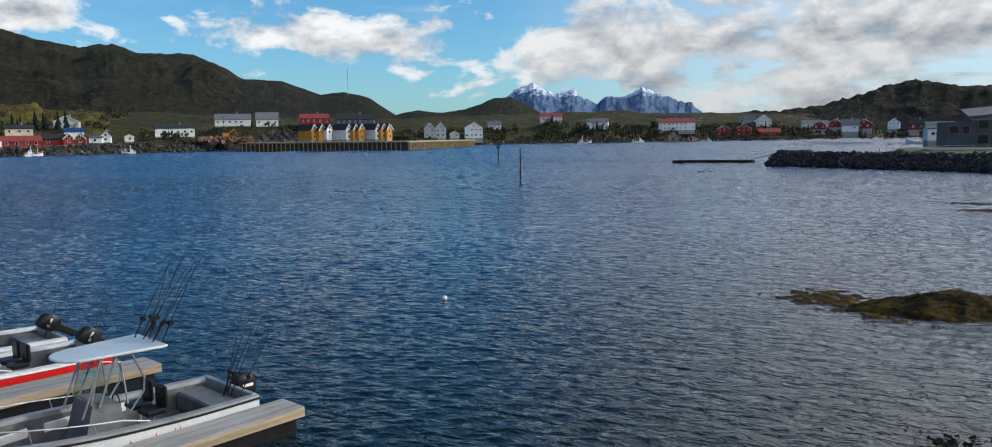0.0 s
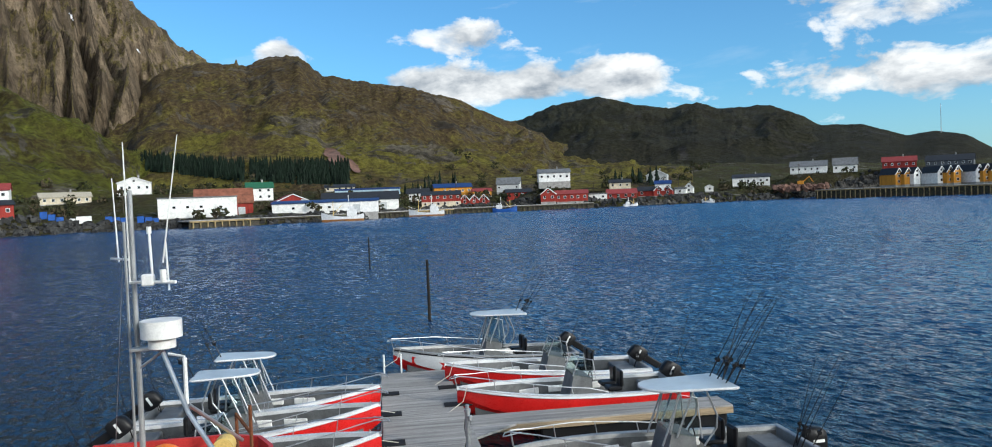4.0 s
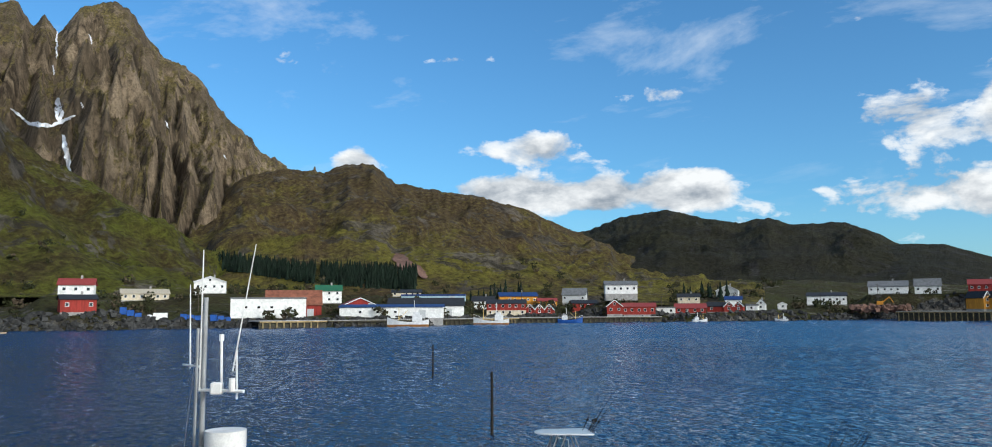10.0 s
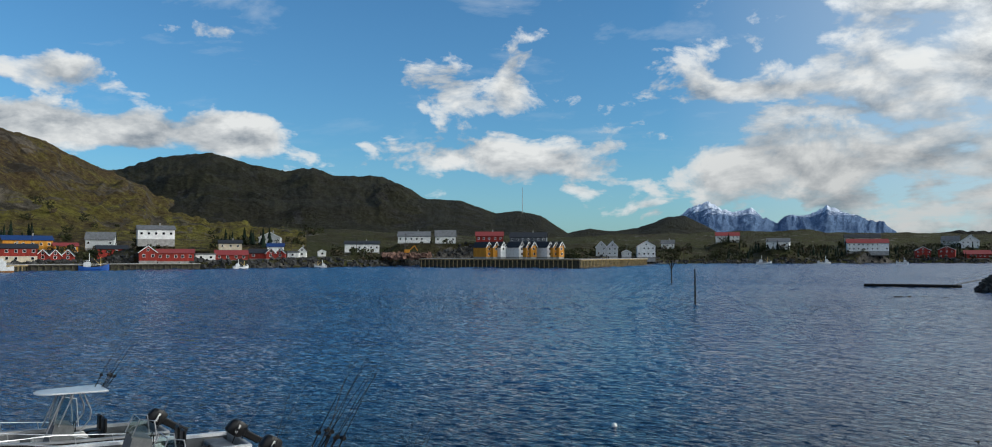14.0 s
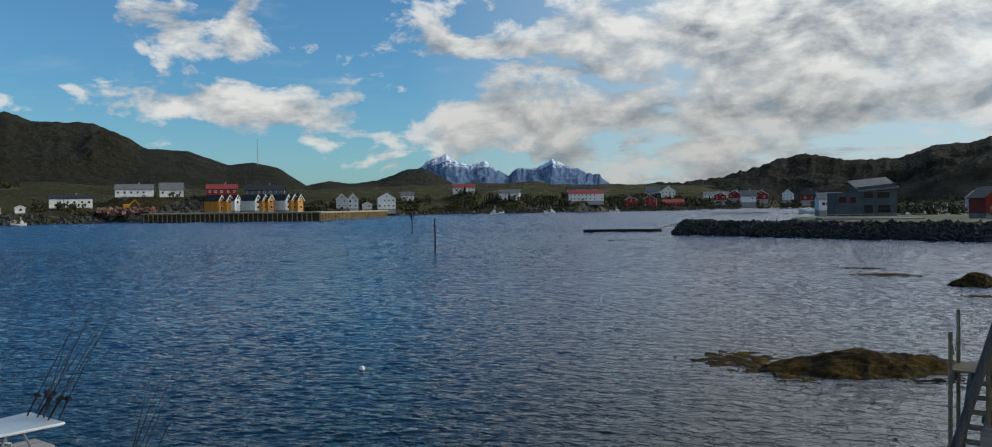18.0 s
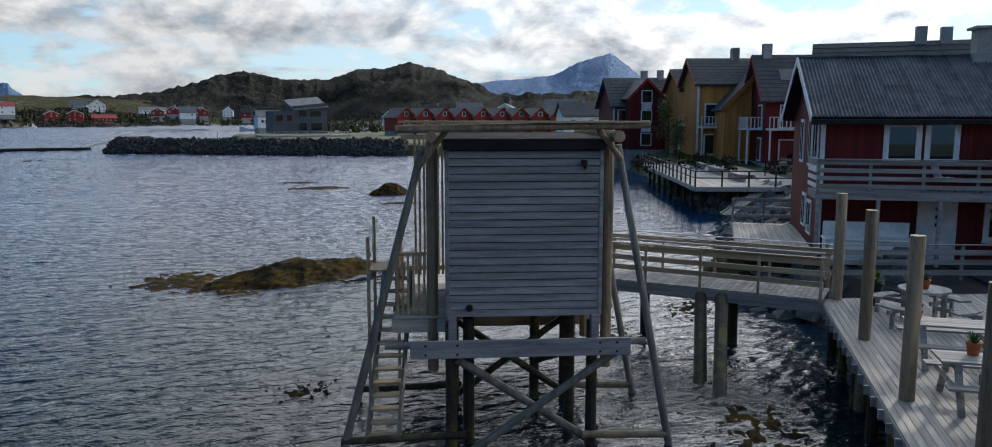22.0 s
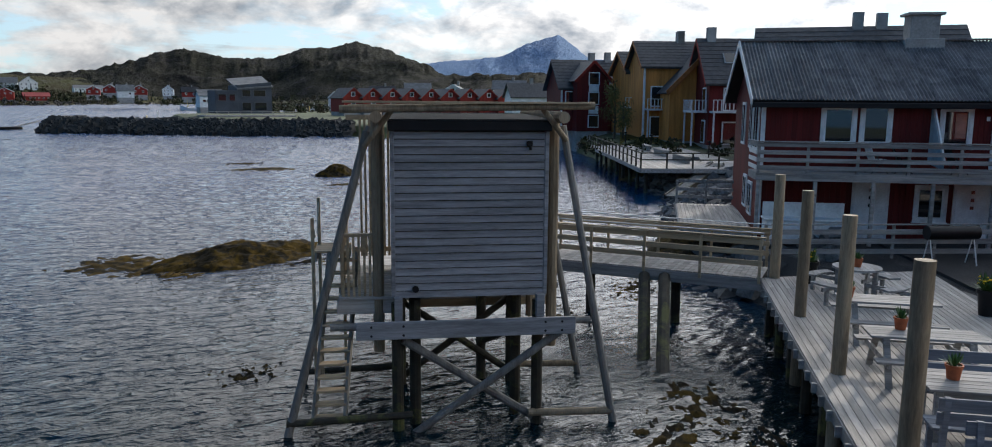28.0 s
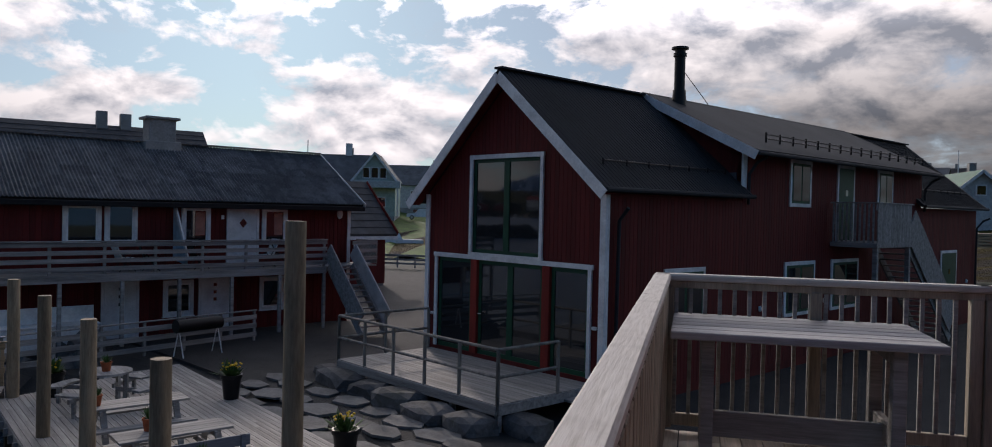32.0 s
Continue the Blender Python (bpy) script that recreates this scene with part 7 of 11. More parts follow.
for k in range(400):
    p_ = Vector((53.2, 147.5)).lerp(Vector((58.5, 151.5)), rg.random()) + Vector((rg.uniform(-0.5, 2.0), 0))
    jet.rock((p_.x, p_.y, rg.uniform(0, 2.3)), (1.2, 1.2, 1.0), rg)
setting("breakwater_stones", jet, ROCK_DARK, "grey stone breakwater with angular boulders", "rocks", kind="stuff")


def reef(name, cx, cy, rx, ry, h, seed, label, rot=0.0, mat=None):
    """A low rock covered with seaweed that breaks the water."""
    xs_ = np.linspace(-1.25, 1.25, 84 if h > 0.5 else 64)
    X, Y = np.meshgrid(xs_, xs_, indexing="ij")
    R = np.sqrt(X ** 2 + Y ** 2)
    k_ = 4.0 if h > 0.5 else 7.0
    nz = fbm(X * k_ + seed, Y * k_, seed, 6)
    tuft = fbm(X * 16.0 + seed, Y * 16.0, seed + 3, 3, True) - 0.6
    Z = h * np.clip(1.0 - R ** 1.6, -1, 1) + (nz - 0.55) * (0.55 if h > 0.5 else 0.22) + tuft * (0.13 if h > 0.5 else 0.07) - (0.04 if h > 0.5 else 0.05)
    m_ = Mesh()
    ca, sa = math.cos(radians(rot)), math.sin(radians(rot))
    V = np.stack([X * rx * ca - Y * ry * sa, X * rx * sa + Y * ry * ca, Z], -1).reshape(-1, 3)
    k = len(xs_)
    I = (np.arange(k - 1)[:, None] * k + np.arange(k - 1)[None, :]).ravel()
    m_.add(V.tolist(), np.stack([I, I + k, I + k + 1, I + 1], -1).tolist())
    ob = new(name, m_.data(name, mat or WEED, 60))
    ob.location = (cx, cy, 0)
    return tagged(ob, label, "rock")


reef("reef", 15.7, 26.0, 3.7, 1.75, 0.66, 3, "low reef covered with golden brown seaweed", -4)
reef("reef", 12.1, 27.9, 2.3, 2.9, 0.10, 5, "seaweed covered skerry just breaking the water", 10)
reef("reef", 12.9, 25.2, 1.8, 0.9, 0.08, 15, "seaweed covered skerry just breaking the water", 10)
reef("reef", 17.0, 23.6, 2.0, 0.7, 0.05, 29, "brown seaweed fringe beside the reef", -12)
reef("reef", 37.6, 58.6, 3.2, 2.2, 0.10, 7, "dark seaweed patch breaking the water", -30)
reef("reef", 38.6, 50.0, 2.0, 1.3, 0.9, 9, "dark rounded rock in the shallow water", 0)
reef("reef", 34.6, 44.0, 1.8, 0.8, 0.08, 11, "dark seaweed patch breaking the water", -30)
reef("reef", 39.7, 65.0, 2.6, 1.2, 0.08, 31, "dark seaweed patch breaking the water", -30)
reef("reef", 8.8, 14.7, 1.0, 0.8, 0.05, 17, "brown floating seaweed patch on the water", 30)
reef("reef", 13.8, 6.7, 1.9, 1.0, 0.06, 19, "brown seaweed on the shallow bottom beside the pier", 40)
reef("reef", 11.6, 6.0, 2.2, 1.0, 0.06, 23, "brown seaweed on the shallow bottom beside the pier", 25)
reef("reef", 12.9, 5.0, 1.6, 0.8, 0.05, 33, "brown seaweed on the shallow bottom beside the pier", 40)
reef("reef", 21.4, 12.6, 1.8, 0.9, 0.06, 13, "brown seaweed patch beside the footbridge", 20)
reef("reef", 17.2, 12.6, 1.6, 0.7, 0.05, 35, "brown seaweed patch beside the footbridge", 0)
reef("reef", 28.3, 14.2, 3.0, 1.9, 0.9, 25, "seaweed covered rocks at the bank's foot", 30)

# ---------------------------------------------------------------- the sauna hut on stilts
HU = Vector((0.755, -0.656))
HROT = math.degrees(math.atan2(HU.y, HU.x))
hut = thing("stilt_hut", pose(8.92, 10.16, 0, 0, 0, HROT), "grey board-clad hut on timber stilts over the water", "hut")
# x to the right along its front, y away from the sea deck, z up
W0, W1, Z0, Z1, DEP = 0.06, 2.70, 2.46, 5.36, 2.6
part("body", Mesh().box(((W0 + W1) / 2, DEP / 2 + 0.03, (Z0 + Z1) / 2), (W1 - W0 - 0.04, DEP, Z1 - Z0)), PILE, hut, "dark backing behind the boards", smooth=None)
nb = 22
bh = (Z1 - Z0) / nb
for k in range(nb):
    bm_ = Mesh()
    z_ = Z0 + k * bh
    a_, b_, c_ = W0, W1, 0.036
    bm_.add([(a_, 0.0, z_), (b_, 0.0, z_), (b_, -c_ * 0.25, z_ + bh - 0.017), (a_, -c_ * 0.25, z_ + bh - 0.017), (a_, -c_, z_), (b_, -c_, z_), (b_, -c_ * 0.4, z_ + bh - 0.017), (a_, -c_ * 0.4, z_ + bh - 0.017)],
            [(4, 5, 6, 7), (0, 4, 7, 3), (1, 2, 6, 5), (0, 1, 5, 4), (3, 7, 6, 2)])
    part("board", bm_, WOOD_HUT, hut, smooth=None)
for x in (W0 - 0.02, W1 + 0.02):
    part("corner_board", Mesh().box((x, 0.02, (Z0 + Z1) / 2), (0.07, 0.12, Z1 - Z0), ch=0.005), WOOD_HUT, hut, smooth=None)
part("roof", Mesh().box(((W0 + W1) / 2, DEP / 2, Z1 + 0.09), (W1 - W0 + 0.16, DEP + 0.25, 0.17), ch=0.01), TAR, hut, "black roof edge", smooth=None)
part("roof_sheet", Mesh().slab([(W0 - 0.1, -0.12, Z1 + 0.20), (W1 + 0.1, -0.12, Z1 + 0.20), (W1 + 0.1, DEP + 0.15, Z1 + 0.26), (W0 - 0.1, DEP + 0.15, Z1 + 0.26)], 0.02), STEEL_ROOF, hut, smooth=None)
part("wall_light", Mesh().box((2.40, -0.07, 5.15), (0.10, 0.09, 0.09), ch=0.01).box((2.42, -0.06, 5.07), (0.04, 0.05, 0.07), ch=0.005), BLACK_PLASTIC, hut, "small black outdoor light", smooth=None)
part("vent", Mesh().tube([(0.42, -0.02, 2.62), (0.42, -0.07, 2.62)], 0.06, 10), BLACK_PLASTIC, hut, "round black vent")


def log(name, p0, p1, r, parent, mat=None, r1=None):
    return part(name, Mesh().tube([p0, tuple((a + b) / 2 for a, b in zip(p0, p1)), p1], r, 10, r1), mat or LOG, parent)


# frame of round logs: uprights, raking legs, cross beams
for x in (-0.22, 2.92):
    log("upright", (x, 0.35, 1.4), (x, 0.35, 5.55), 0.10, hut)
    log("upright", (x, 2.4, 1.4), (x, 2.4, 5.55), 0.10, hut)
    log("top_log", (x, -0.45, 5.60), (x, 3.4, 5.60), 0.10, hut)
for y in (0.0, 2.7):
    log("leg", (-1.97, y, -0.5), (-0.38, y + 0.1, 5.35), 0.075, hut, LOG_GREY, 0.065)
    log("leg", (4.15, y, -0.5), (3.02, y + 0.1, 5.45), 0.075, hut, LOG_GREY, 0.065)
    log("low_beam", (-1.85, y, 0.24), (0.35, y, 0.30), 0.07, hut, PILE)
    log("low_beam", (2.45, y, 0.24), (4.02, y, 0.20), 0.07, hut, LOG)
    log("mid_beam", (-1.05, y - 0.08, 1.98), (3.55, y - 0.08, 1.98), 0.065, hut, LOG_GREY)
log("roof_pole", (-0.80, -0.38, 5.72), (3.45, -0.38, 5.80), 0.065, hut)
log("roof_pole", (-0.80, 2.9, 5.72), (3.45, 2.9, 5.80), 0.065, hut)
log("brace", (0.05, -0.30, 5.72), (-0.42, -0.10, 5.10), 0.05, hut)
log("brace", (2.55, -0.30, 5.78), (3.05, -0.05, 5.20), 0.05, hut)
for k in range(17):
    part("roof_lath", Mesh().box((1.3, -0.45 + k * 0.24, 5.84), (4.1, 0.095, 0.036), ch=0.004), WOOD_NEW, hut, smooth=None)
part("front_beam", Mesh().box((1.32, -0.20, 1.93), (3.86, 0.07, 0.31), ch=0.008), WOOD_HUT, hut, "grey plank beam with bolts", smooth=None)
for x in (-0.35, 0.2, 2.7, 3.0):
    for z in (1.85, 2.01):
        part("bolt", Mesh().tube([(x, -0.23, z), (x, -0.25, z)], 0.022, 8), BLACK_PLASTIC, hut)
for x in (0.12, 2.62):
    part("bracket", Mesh().box((x, -0.10, 2.28), (0.14, 0.14, 0.42), ch=0.008), WOOD_HUT, hut, smooth=None)
for x, y in ((0.10, 0.1), (0.42, 0.35), (2.62, 0.1), (2.30, 0.6), (0.2, 2.4), (2.5, 2.4), (1.9, 2.6)):
    log("support_post", (x, y, -1.5), (x, y, 2.35), 0.105, hut, PILE)
log("diagonal", (0.2, -0.02, 1.70), (2.75, 0.12, 0.0), 0.075, hut, LOG_GREY)
log("diagonal", (3.0, -0.12, 1.80), (0.25, 0.0, -0.15), 0.075, hut, LOG_GREY)
log("diagonal", (0.2, 2.45, 1.80), (2.6, 2.5, 0.1), 0.075, hut, PILE)
log("diagonal", (2.6, 2.55, 1.85), (0.2, 2.5, 0.1), 0.075, hut, PILE)
log("diagonal", (2.5, 0.3, 1.85), (1.75, 1.4, 1.2), 0.08, hut, PILE)
# platform round the hut, with its balustrade and ladder
for k in range(8):
    part("platform_board", Mesh().box((-0.42 + 0.0 * k, 0.4 + k * 0.35, 2.40), (0.95, 0.33, 0.045), ch=0.004), WOOD_DECK, hut, smooth=None)
part("platform_beam", Mesh().box((1.3, 5.4, 1.62), (4.4, 5.2, 0.18), ch=0.01), WOOD_NEW, hut, smooth=None)
part("platform_beam", Mesh().box((-0.45, 0.32, 2.24), (1.0, 0.06, 0.26), ch=0.008).box((-0.9, 1.7, 2.24), (0.06, 2.8, 0.26), ch=0.008), WOOD_DECK, hut, smooth=None)
part("platform_floor", Mesh().box((1.3, 5.4, 1.74), (4.4, 5.3, 0.05)), WOOD_DECK, hut, smooth=None)
part("balustrade_rail", Mesh().box((-0.52, 0.36, 3.52), (0.75, 0.08, 0.06), ch=0.006).box((-0.86, 1.8, 3.52), (0.08, 2.9, 0.06), ch=0.006), WOOD_NEW, hut, smooth=None)
bal = Mesh().box((0, 0, 2.95), (0.045, 0.02, 1.12), ch=0.003).data("baluster", WOOD_NEW)
for k in range(8):
    part("baluster", bal, WOOD_NEW, hut, at=pose(-0.84 + k * 0.095, 0.34, 0))
for k in range(20):
    part("baluster", bal, WOOD_NEW, hut, at=pose(-0.88, 0.5 + k * 0.14, 0, 0, 0, 90))
slat = Mesh().box((0, 0, 4.0), (0.05, 0.025, 3.1), ch=0.003).data("screen_slat", WOOD_NEW)
for k in range(15):
    part("screen_slat", slat, WOOD_NEW, hut, at=pose(-0.60 + k * 0.10, 3.9, 0))
for k in range(8):
    part("screen_slat", slat, WOOD_NEW, hut, at=pose(2.75 + k * 0.09, 3.9, 0))
for k in range(14):
    part("screen_slat", slat, WOOD_NEW, hut, at=pose(3.12, 0.9 + k * 0.2, 0, 0, 0, 90))
for z in (5.5, 2.6):
    part("screen_rail", Mesh().box((1.3, 3.92, z), (4.4, 0.05, 0.10)), WOOD_NEW, hut, smooth=None)
lad = part("ladder", Mesh().beam((-1.42, 0.35, 0.1), (-1.12, 1.25, 3.05), 0.05, 0.14).beam((-0.86, 0.30, 0.1), (-0.62, 1.25, 3.05), 0.05, 0.14), LOG_GREY, hut, "wooden ladder down to the water", smooth=None)
for k in range(13):
    f_ = (k + 0.4) / 13
    part("tread", Mesh().box((-1.14 + 0.27 * f_, 0.32 + 0.92 * f_, 0.1 + 2.95 * f_), (0.54, 0.20, 0.04), ch=0.004), WOOD_NEW, lad, smooth=None)
for k in range(7):
    part("landing_board", Mesh().box((-1.08, 1.30 + k * 0.125, 3.06), (0.66, 0.117, 0.04), ch=0.004), WOOD_NEW, hut, smooth=None)
part("landing_beam", Mesh().box((-1.38, 1.65, 2.96), (0.05, 0.9, 0.15), ch=0.004).box((-0.78, 1.65, 2.96), (0.05, 0.9, 0.15), ch=0.004), WOOD_GREY, hut, smooth=None)
for x, y, z in ((-1.40, 0.95, 3.75), (-1.36, 1.95, 4.0), (-0.9, 1.95, 3.3)):
    part("landing_post", Mesh().box((x, y, z / 2 + 0.2), (0.06, 0.06, z - 0.4), ch=0.006), WOOD_NEW, hut, smooth=None)
part("rope", Mesh().tube([(-1.40, 0.95, 3.72), (-1.38, 1.2, 3.35), (-1.37, 1.6, 3.35), (-1.36, 1.95, 3.95)], 0.014, 5), ROPE, hut)

# ---------------------------------------------------------------- pier with posts, tables and planters
PD, PN = Vector((0.871, 0.491)), Vector((-0.491, 0.871))
PIER_ROT = math.degrees(math.atan2(PD.y, PD.x))
PIER_Z = 1.5


def pier_at(s, w, z=0.0):
    """A place on the pier: s along it, w across."""
    return Vector((PD.x * s + PN.x * w, PD.y * s + PN.y * w, z))


t = thing("pier", pose(0, 0, PIER_Z, 0, 0, PIER_ROT), "pale weathered plank pier along the yard", "pier")
rg = random.Random(4)
for i in range(37):
    w = -2.70 - i * 0.1225
    far_s = 20.45 + (-(w + 2.66)) * 0.43
    x = max(6.2, 12.2 - 3.0 * (w + 7.08))
    first = True
    while x < far_s - 0.1:
        ln = min(far_s - x, rg.choice([2.4, 3.6, 4.8]) if first else 4.8)
        part("plank", Mesh().box((x + ln / 2, w, -0.015), (ln - 0.006, 0.116, 0.03), ch=0.004), WOOD_DECK, t, smooth=None)
        x += ln
        first = False
part("fascia", Mesh().box((13.3, -2.645, -0.14), (14.3, 0.045, 0.22), ch=0.006), WOOD_GREY, t, smooth=None)
for k in range(25):
    part("joist_end", Mesh().box((6.5 + k * 0.58, -2.60, -0.14), (0.05, 0.12, 0.16), ch=0.004), WOOD_GREY, t, smooth=None)
for w in (-3.0, -4.7):
    part("bearer", Mesh().box((13.3, w, -0.36), (14.2, 0.12, 0.2), ch=0.008), WOOD_GREY, t, smooth=None)
for k in range(9):
    for w in (-2.95, -4.8):
        part("support_post", Mesh().tube([(6.8 + k * 1.7, w, -3.2), (6.8 + k * 1.7, w, -0.26)], 0.11, 9), PILE, t)
part("back_fill", Mesh().box((14.0, -6.15, -0.75), (16.5, 2.0, 1.4)), STONE, t, "stone fill under the landward half", smooth=None)
for s_, w_, h_, r_ in ((20.55, -3.02, 2.62, 0.13), (16.86, -3.02, 2.62, 0.12), (13.28, -3.02, 2.62, 0.12), (9.60, -3.00, 2.62, 0.125), (8.07, -3.89, 4.22, 0.115)):
    q = pier_at(s_, w_)
    p_ = thing("pier_post", pose(q.x, q.y, PIER_Z), "thick round wooden mooring post on the pier", "post", "mooring posts on the pier")
    part("shaft", Mesh().tube([(0, 0, -3.5), (0, 0, 0), (0.01, 0, h_ * 0.5), (0, 0, h_ - 0.02), (0, 0, h_)], r_, 16, r_ * 0.93), LOG, p_, smooth=50)


def picnic_table(s, w, turn, L=1.9, backed=False):
    q = pier_at(s, w)
    t = thing("picnic_table", pose(q.x, q.y, PIER_Z, 0, 0, PIER_ROT + turn), "weathered grey wooden picnic table with fixed benches", "table", "picnic tables on the pier")
    for k in range(5):
        part("top_board", Mesh().box((0, -0.26 + k * 0.13, 0.74), (L, 0.123, 0.038), ch=0.005), WOOD_GREY, t, smooth=None)
    for sd in (-1, 1):
        for k in range(2):
            part("seat_board", Mesh().box((0, sd * (0.58 + k * 0.12), 0.45), (L, 0.112, 0.038), ch=0.005), WOOD_GREY, t, smooth=None)
    for x in (-L * 0.36, L * 0.36):
        for sd in (-1, 1):
            part("leg", Mesh().beam((x, sd * 0.24, 0.72), (x, sd * 0.60, 0.0), 0.045, 0.10, up=(1, 0, 0)), WOOD_GREY, t, smooth=None)
        part("seat_beam", Mesh().box((x + 0.05, 0, 0.40), (0.045, 1.42, 0.10), ch=0.004), WOOD_GREY, t, smooth=None)
        part("top_beam", Mesh().box((x + 0.05, 0, 0.68), (0.045, 0.72, 0.08), ch=0.004), WOOD_GREY, t, smooth=None)
    return t


def backed_bench(s, w, turn, L=1.75):
    q = pier_at(s, w)
    t = thing("bench", pose(q.x, q.y, PIER_Z, 0, 0, PIER_ROT + turn), "blue-grey stained wooden bench with a plank back", "bench", "benches on the pier")
    for k in range(3):
        part("seat_board", Mesh().box((0, -0.16 + k * 0.15, 0.44), (L, 0.14, 0.036), ch=0.005), BLUEGREY_WOOD, t, smooth=None)
    for k in range(2):
        part("back_board", Mesh().box((0, 0.31 + k * 0.03, 0.62 + k * 0.19), (L, 0.035, 0.165), ch=0.005), BLUEGREY_WOOD, t, smooth=None)
    for x in (-L * 0.42, L * 0.42):
        part("leg", Mesh().box((x, -0.16, 0.21), (0.07, 0.07, 0.42), ch=0.005), BLUEGREY_WOOD, t, smooth=None)
        part("back_leg", Mesh().beam((x, 0.24, 0.0), (x, 0.34, 0.90), 0.07, 0.06), BLUEGREY_WOOD, t, smooth=None)
        part("side_rail", Mesh().box((x, 0.05, 0.39), (0.05, 0.5, 0.07), ch=0.004), BLUEGREY_WOOD, t, smooth=None)
    return t


def plain_table(s, w, turn, L=1.85):
    q = pier_at(s, w)
    t = thing("table", pose(q.x, q.y, PIER_Z, 0, 0, PIER_ROT + turn), "pale weathered plank table on the pier", "table", "plank tables on the pier")
    for k in range(6):
        part("top_board", Mesh().box((0, -0.38 + k * 0.15, 0.735), (L, 0.143, 0.036), ch=0.005), WOOD_GREY, t, smooth=None)
    for x in (-L * 0.42, L * 0.42):
        for y in (-0.3, 0.3):
            part("leg", Mesh().box((x, y, 0.36), (0.09, 0.09, 0.72), ch=0.006), WOOD_GREY, t, smooth=None)
    part("apron", Mesh().box((0, 0.3, 0.66), (L * 0.84, 0.035, 0.11)).box((0, -0.3, 0.66), (L * 0.84, 0.035, 0.11)), WOOD_GREY, t, smooth=None)
    return t


BLUEGREY_WOOD = material("blue_grey_stained_wood", (0.19, 0.21, 0.245), 0.75, vary=0.35, scale=1.5, fine=14, stretch=(0.35, 6, 6), bump=0.25, rand=0.12)


def plant_pot(m, label, r=0.11, h=0.2, mat=None, flowers=False, seed=1):
    rg = random.Random(seed)
    t = thing("plant_pot", m, label, "plant pot")
    pot = Mesh()
    n_ = 16
    prof_ = [(r * 0.72, 0), (r * 0.95, h * 0.85), (r * 1.06, h * 0.86), (r * 1.06, h), (r * 0.9, h), (r * 0.86, h * 0.85)]
    vs = [(a * math.cos(6.2832 * k / n_), a * math.sin(6.2832 * k / n_), z) for a, z in prof_ for k in range(n_)]
    pot.add(vs, [(i * n_ + k, i * n_ + (k + 1) % n_, (i + 1) * n_ + (k + 1) % n_, (i + 1) * n_ + k) for i in range(5) for k in range(n_)] + [tuple(range(n_))[::-1]])
    part("pot", pot, mat or TERRACOTTA, t, smooth=40)
    part("soil", Mesh().tube([(0, 0, h * 0.8), (0, 0, h * 0.9)], r * 0.86, 14), SOIL, t)
    lv = Mesh()
    for k in range(60 if flowers else 34):
        a, e = rg.uniform(0, 6.28), rg.uniform(0.3, 1.4)
        ln = r * rg.uniform(1.0, 2.0)
        c = Vector((math.cos(a) * r * 0.5 * rg.random(), math.sin(a) * r * 0.5 * rg.random(), h * 0.9))
        d_ = Vector((math.cos(a) * math.cos(e), math.sin(a) * math.cos(e), math.sin(e)))
        sd = Vector((-math.sin(a), math.cos(a), 0)) * r * 0.13
        lv.add([c - sd * 0.5, c + sd * 0.5, c + d_ * ln * 0.6 + sd, c + d_ * ln, c + d_ * ln * 0.6 - sd], [(0, 1, 2, 3, 4)])
    part("leaves", lv, LEAF, t, smooth=None)
    if flowers:
        fl = Mesh()
        for k in range(26):
            a, q_ = rg.uniform(0, 6.28), r * 1.0 * math.sqrt(rg.random())
            fl.ball((math.cos(a) * q_, math.sin(a) * q_, h + r * rg.uniform(0.5, 1.1)), r * 0.13, 6, 4, (1, 1, 0.6))
        part("flowers", fl, FLOWER, t, "yellow flowers")
    return t


# the round table far off, then picnic tables, then tables with backed benches towards the deck
q = pier_at(18.65, -4.49)
t = thing("round_table", pose(q.x, q.y, PIER_Z, 0, 0, PIER_ROT), "round weathered picnic table with four curved benches", "table")
part("tabletop", Mesh().tube([(0, 0, 0.71), (0, 0, 0.755)], 0.52, 28), WOOD_GREY, t, smooth=None)
for k in range(4):
    a = radians(90 * k + 45)
    c_, s_ = math.cos(a), math.sin(a)
    arc = [(math.cos(a + b) * r_, math.sin(a + b) * r_) for r_, bs in ((1.12, np.linspace(-0.42, 0.42, 8)), (0.84, np.linspace(0.42, -0.42, 8))) for b in bs]
    part("bench_seat", Mesh().prism(arc, 0.41, 0.45), WOOD_GREY, t, smooth=None)
    part("leg", Mesh().box((c_ * 0.45, s_ * 0.45, 0.35), (0.10, 0.06, 0.70), rz=90 * k + 45), WOOD_GREY, t, smooth=None)
    part("seat_beam", Mesh().box((c_ * 0.75, s_ * 0.75, 0.37), (1.0, 0.05, 0.09), rz=90 * k + 45), WOOD_GREY, t, smooth=None)
    part("outer_leg", Mesh().box((c_ * 1.08, s_ * 1.08, 0.20), (0.08, 0.06, 0.40), rz=90 * k + 45), WOOD_GREY, t, smooth=None)
picnic_table(15.55, -4.30, 90, 1.72)
picnic_table(13.28, -4.26, 90, 1.74)
plain_table(11.05, -4.48, 90, 1.92)
backed_bench(11.62, -4.30, -90, 1.40)
backed_bench(10.26, -4.02, 90, 1.25)
backed_bench(8.88, -4.35, -90, 1.80)
plain_table(7.75, -4.35, 90)
for s_, w_, z_, sd_ in ((18.6, -4.48, 0.755, 1), (15.55, -3.62, 0.76, 2), (13.45, -3.95, 0.76, 3), (11.1, -3.95, 0.755, 4)):
    q = pier_at(s_, w_)
    plant_pot(pose(q.x, q.y, PIER_Z + z_), "small terracotta pot with a green plant on the table", seed=sd_)
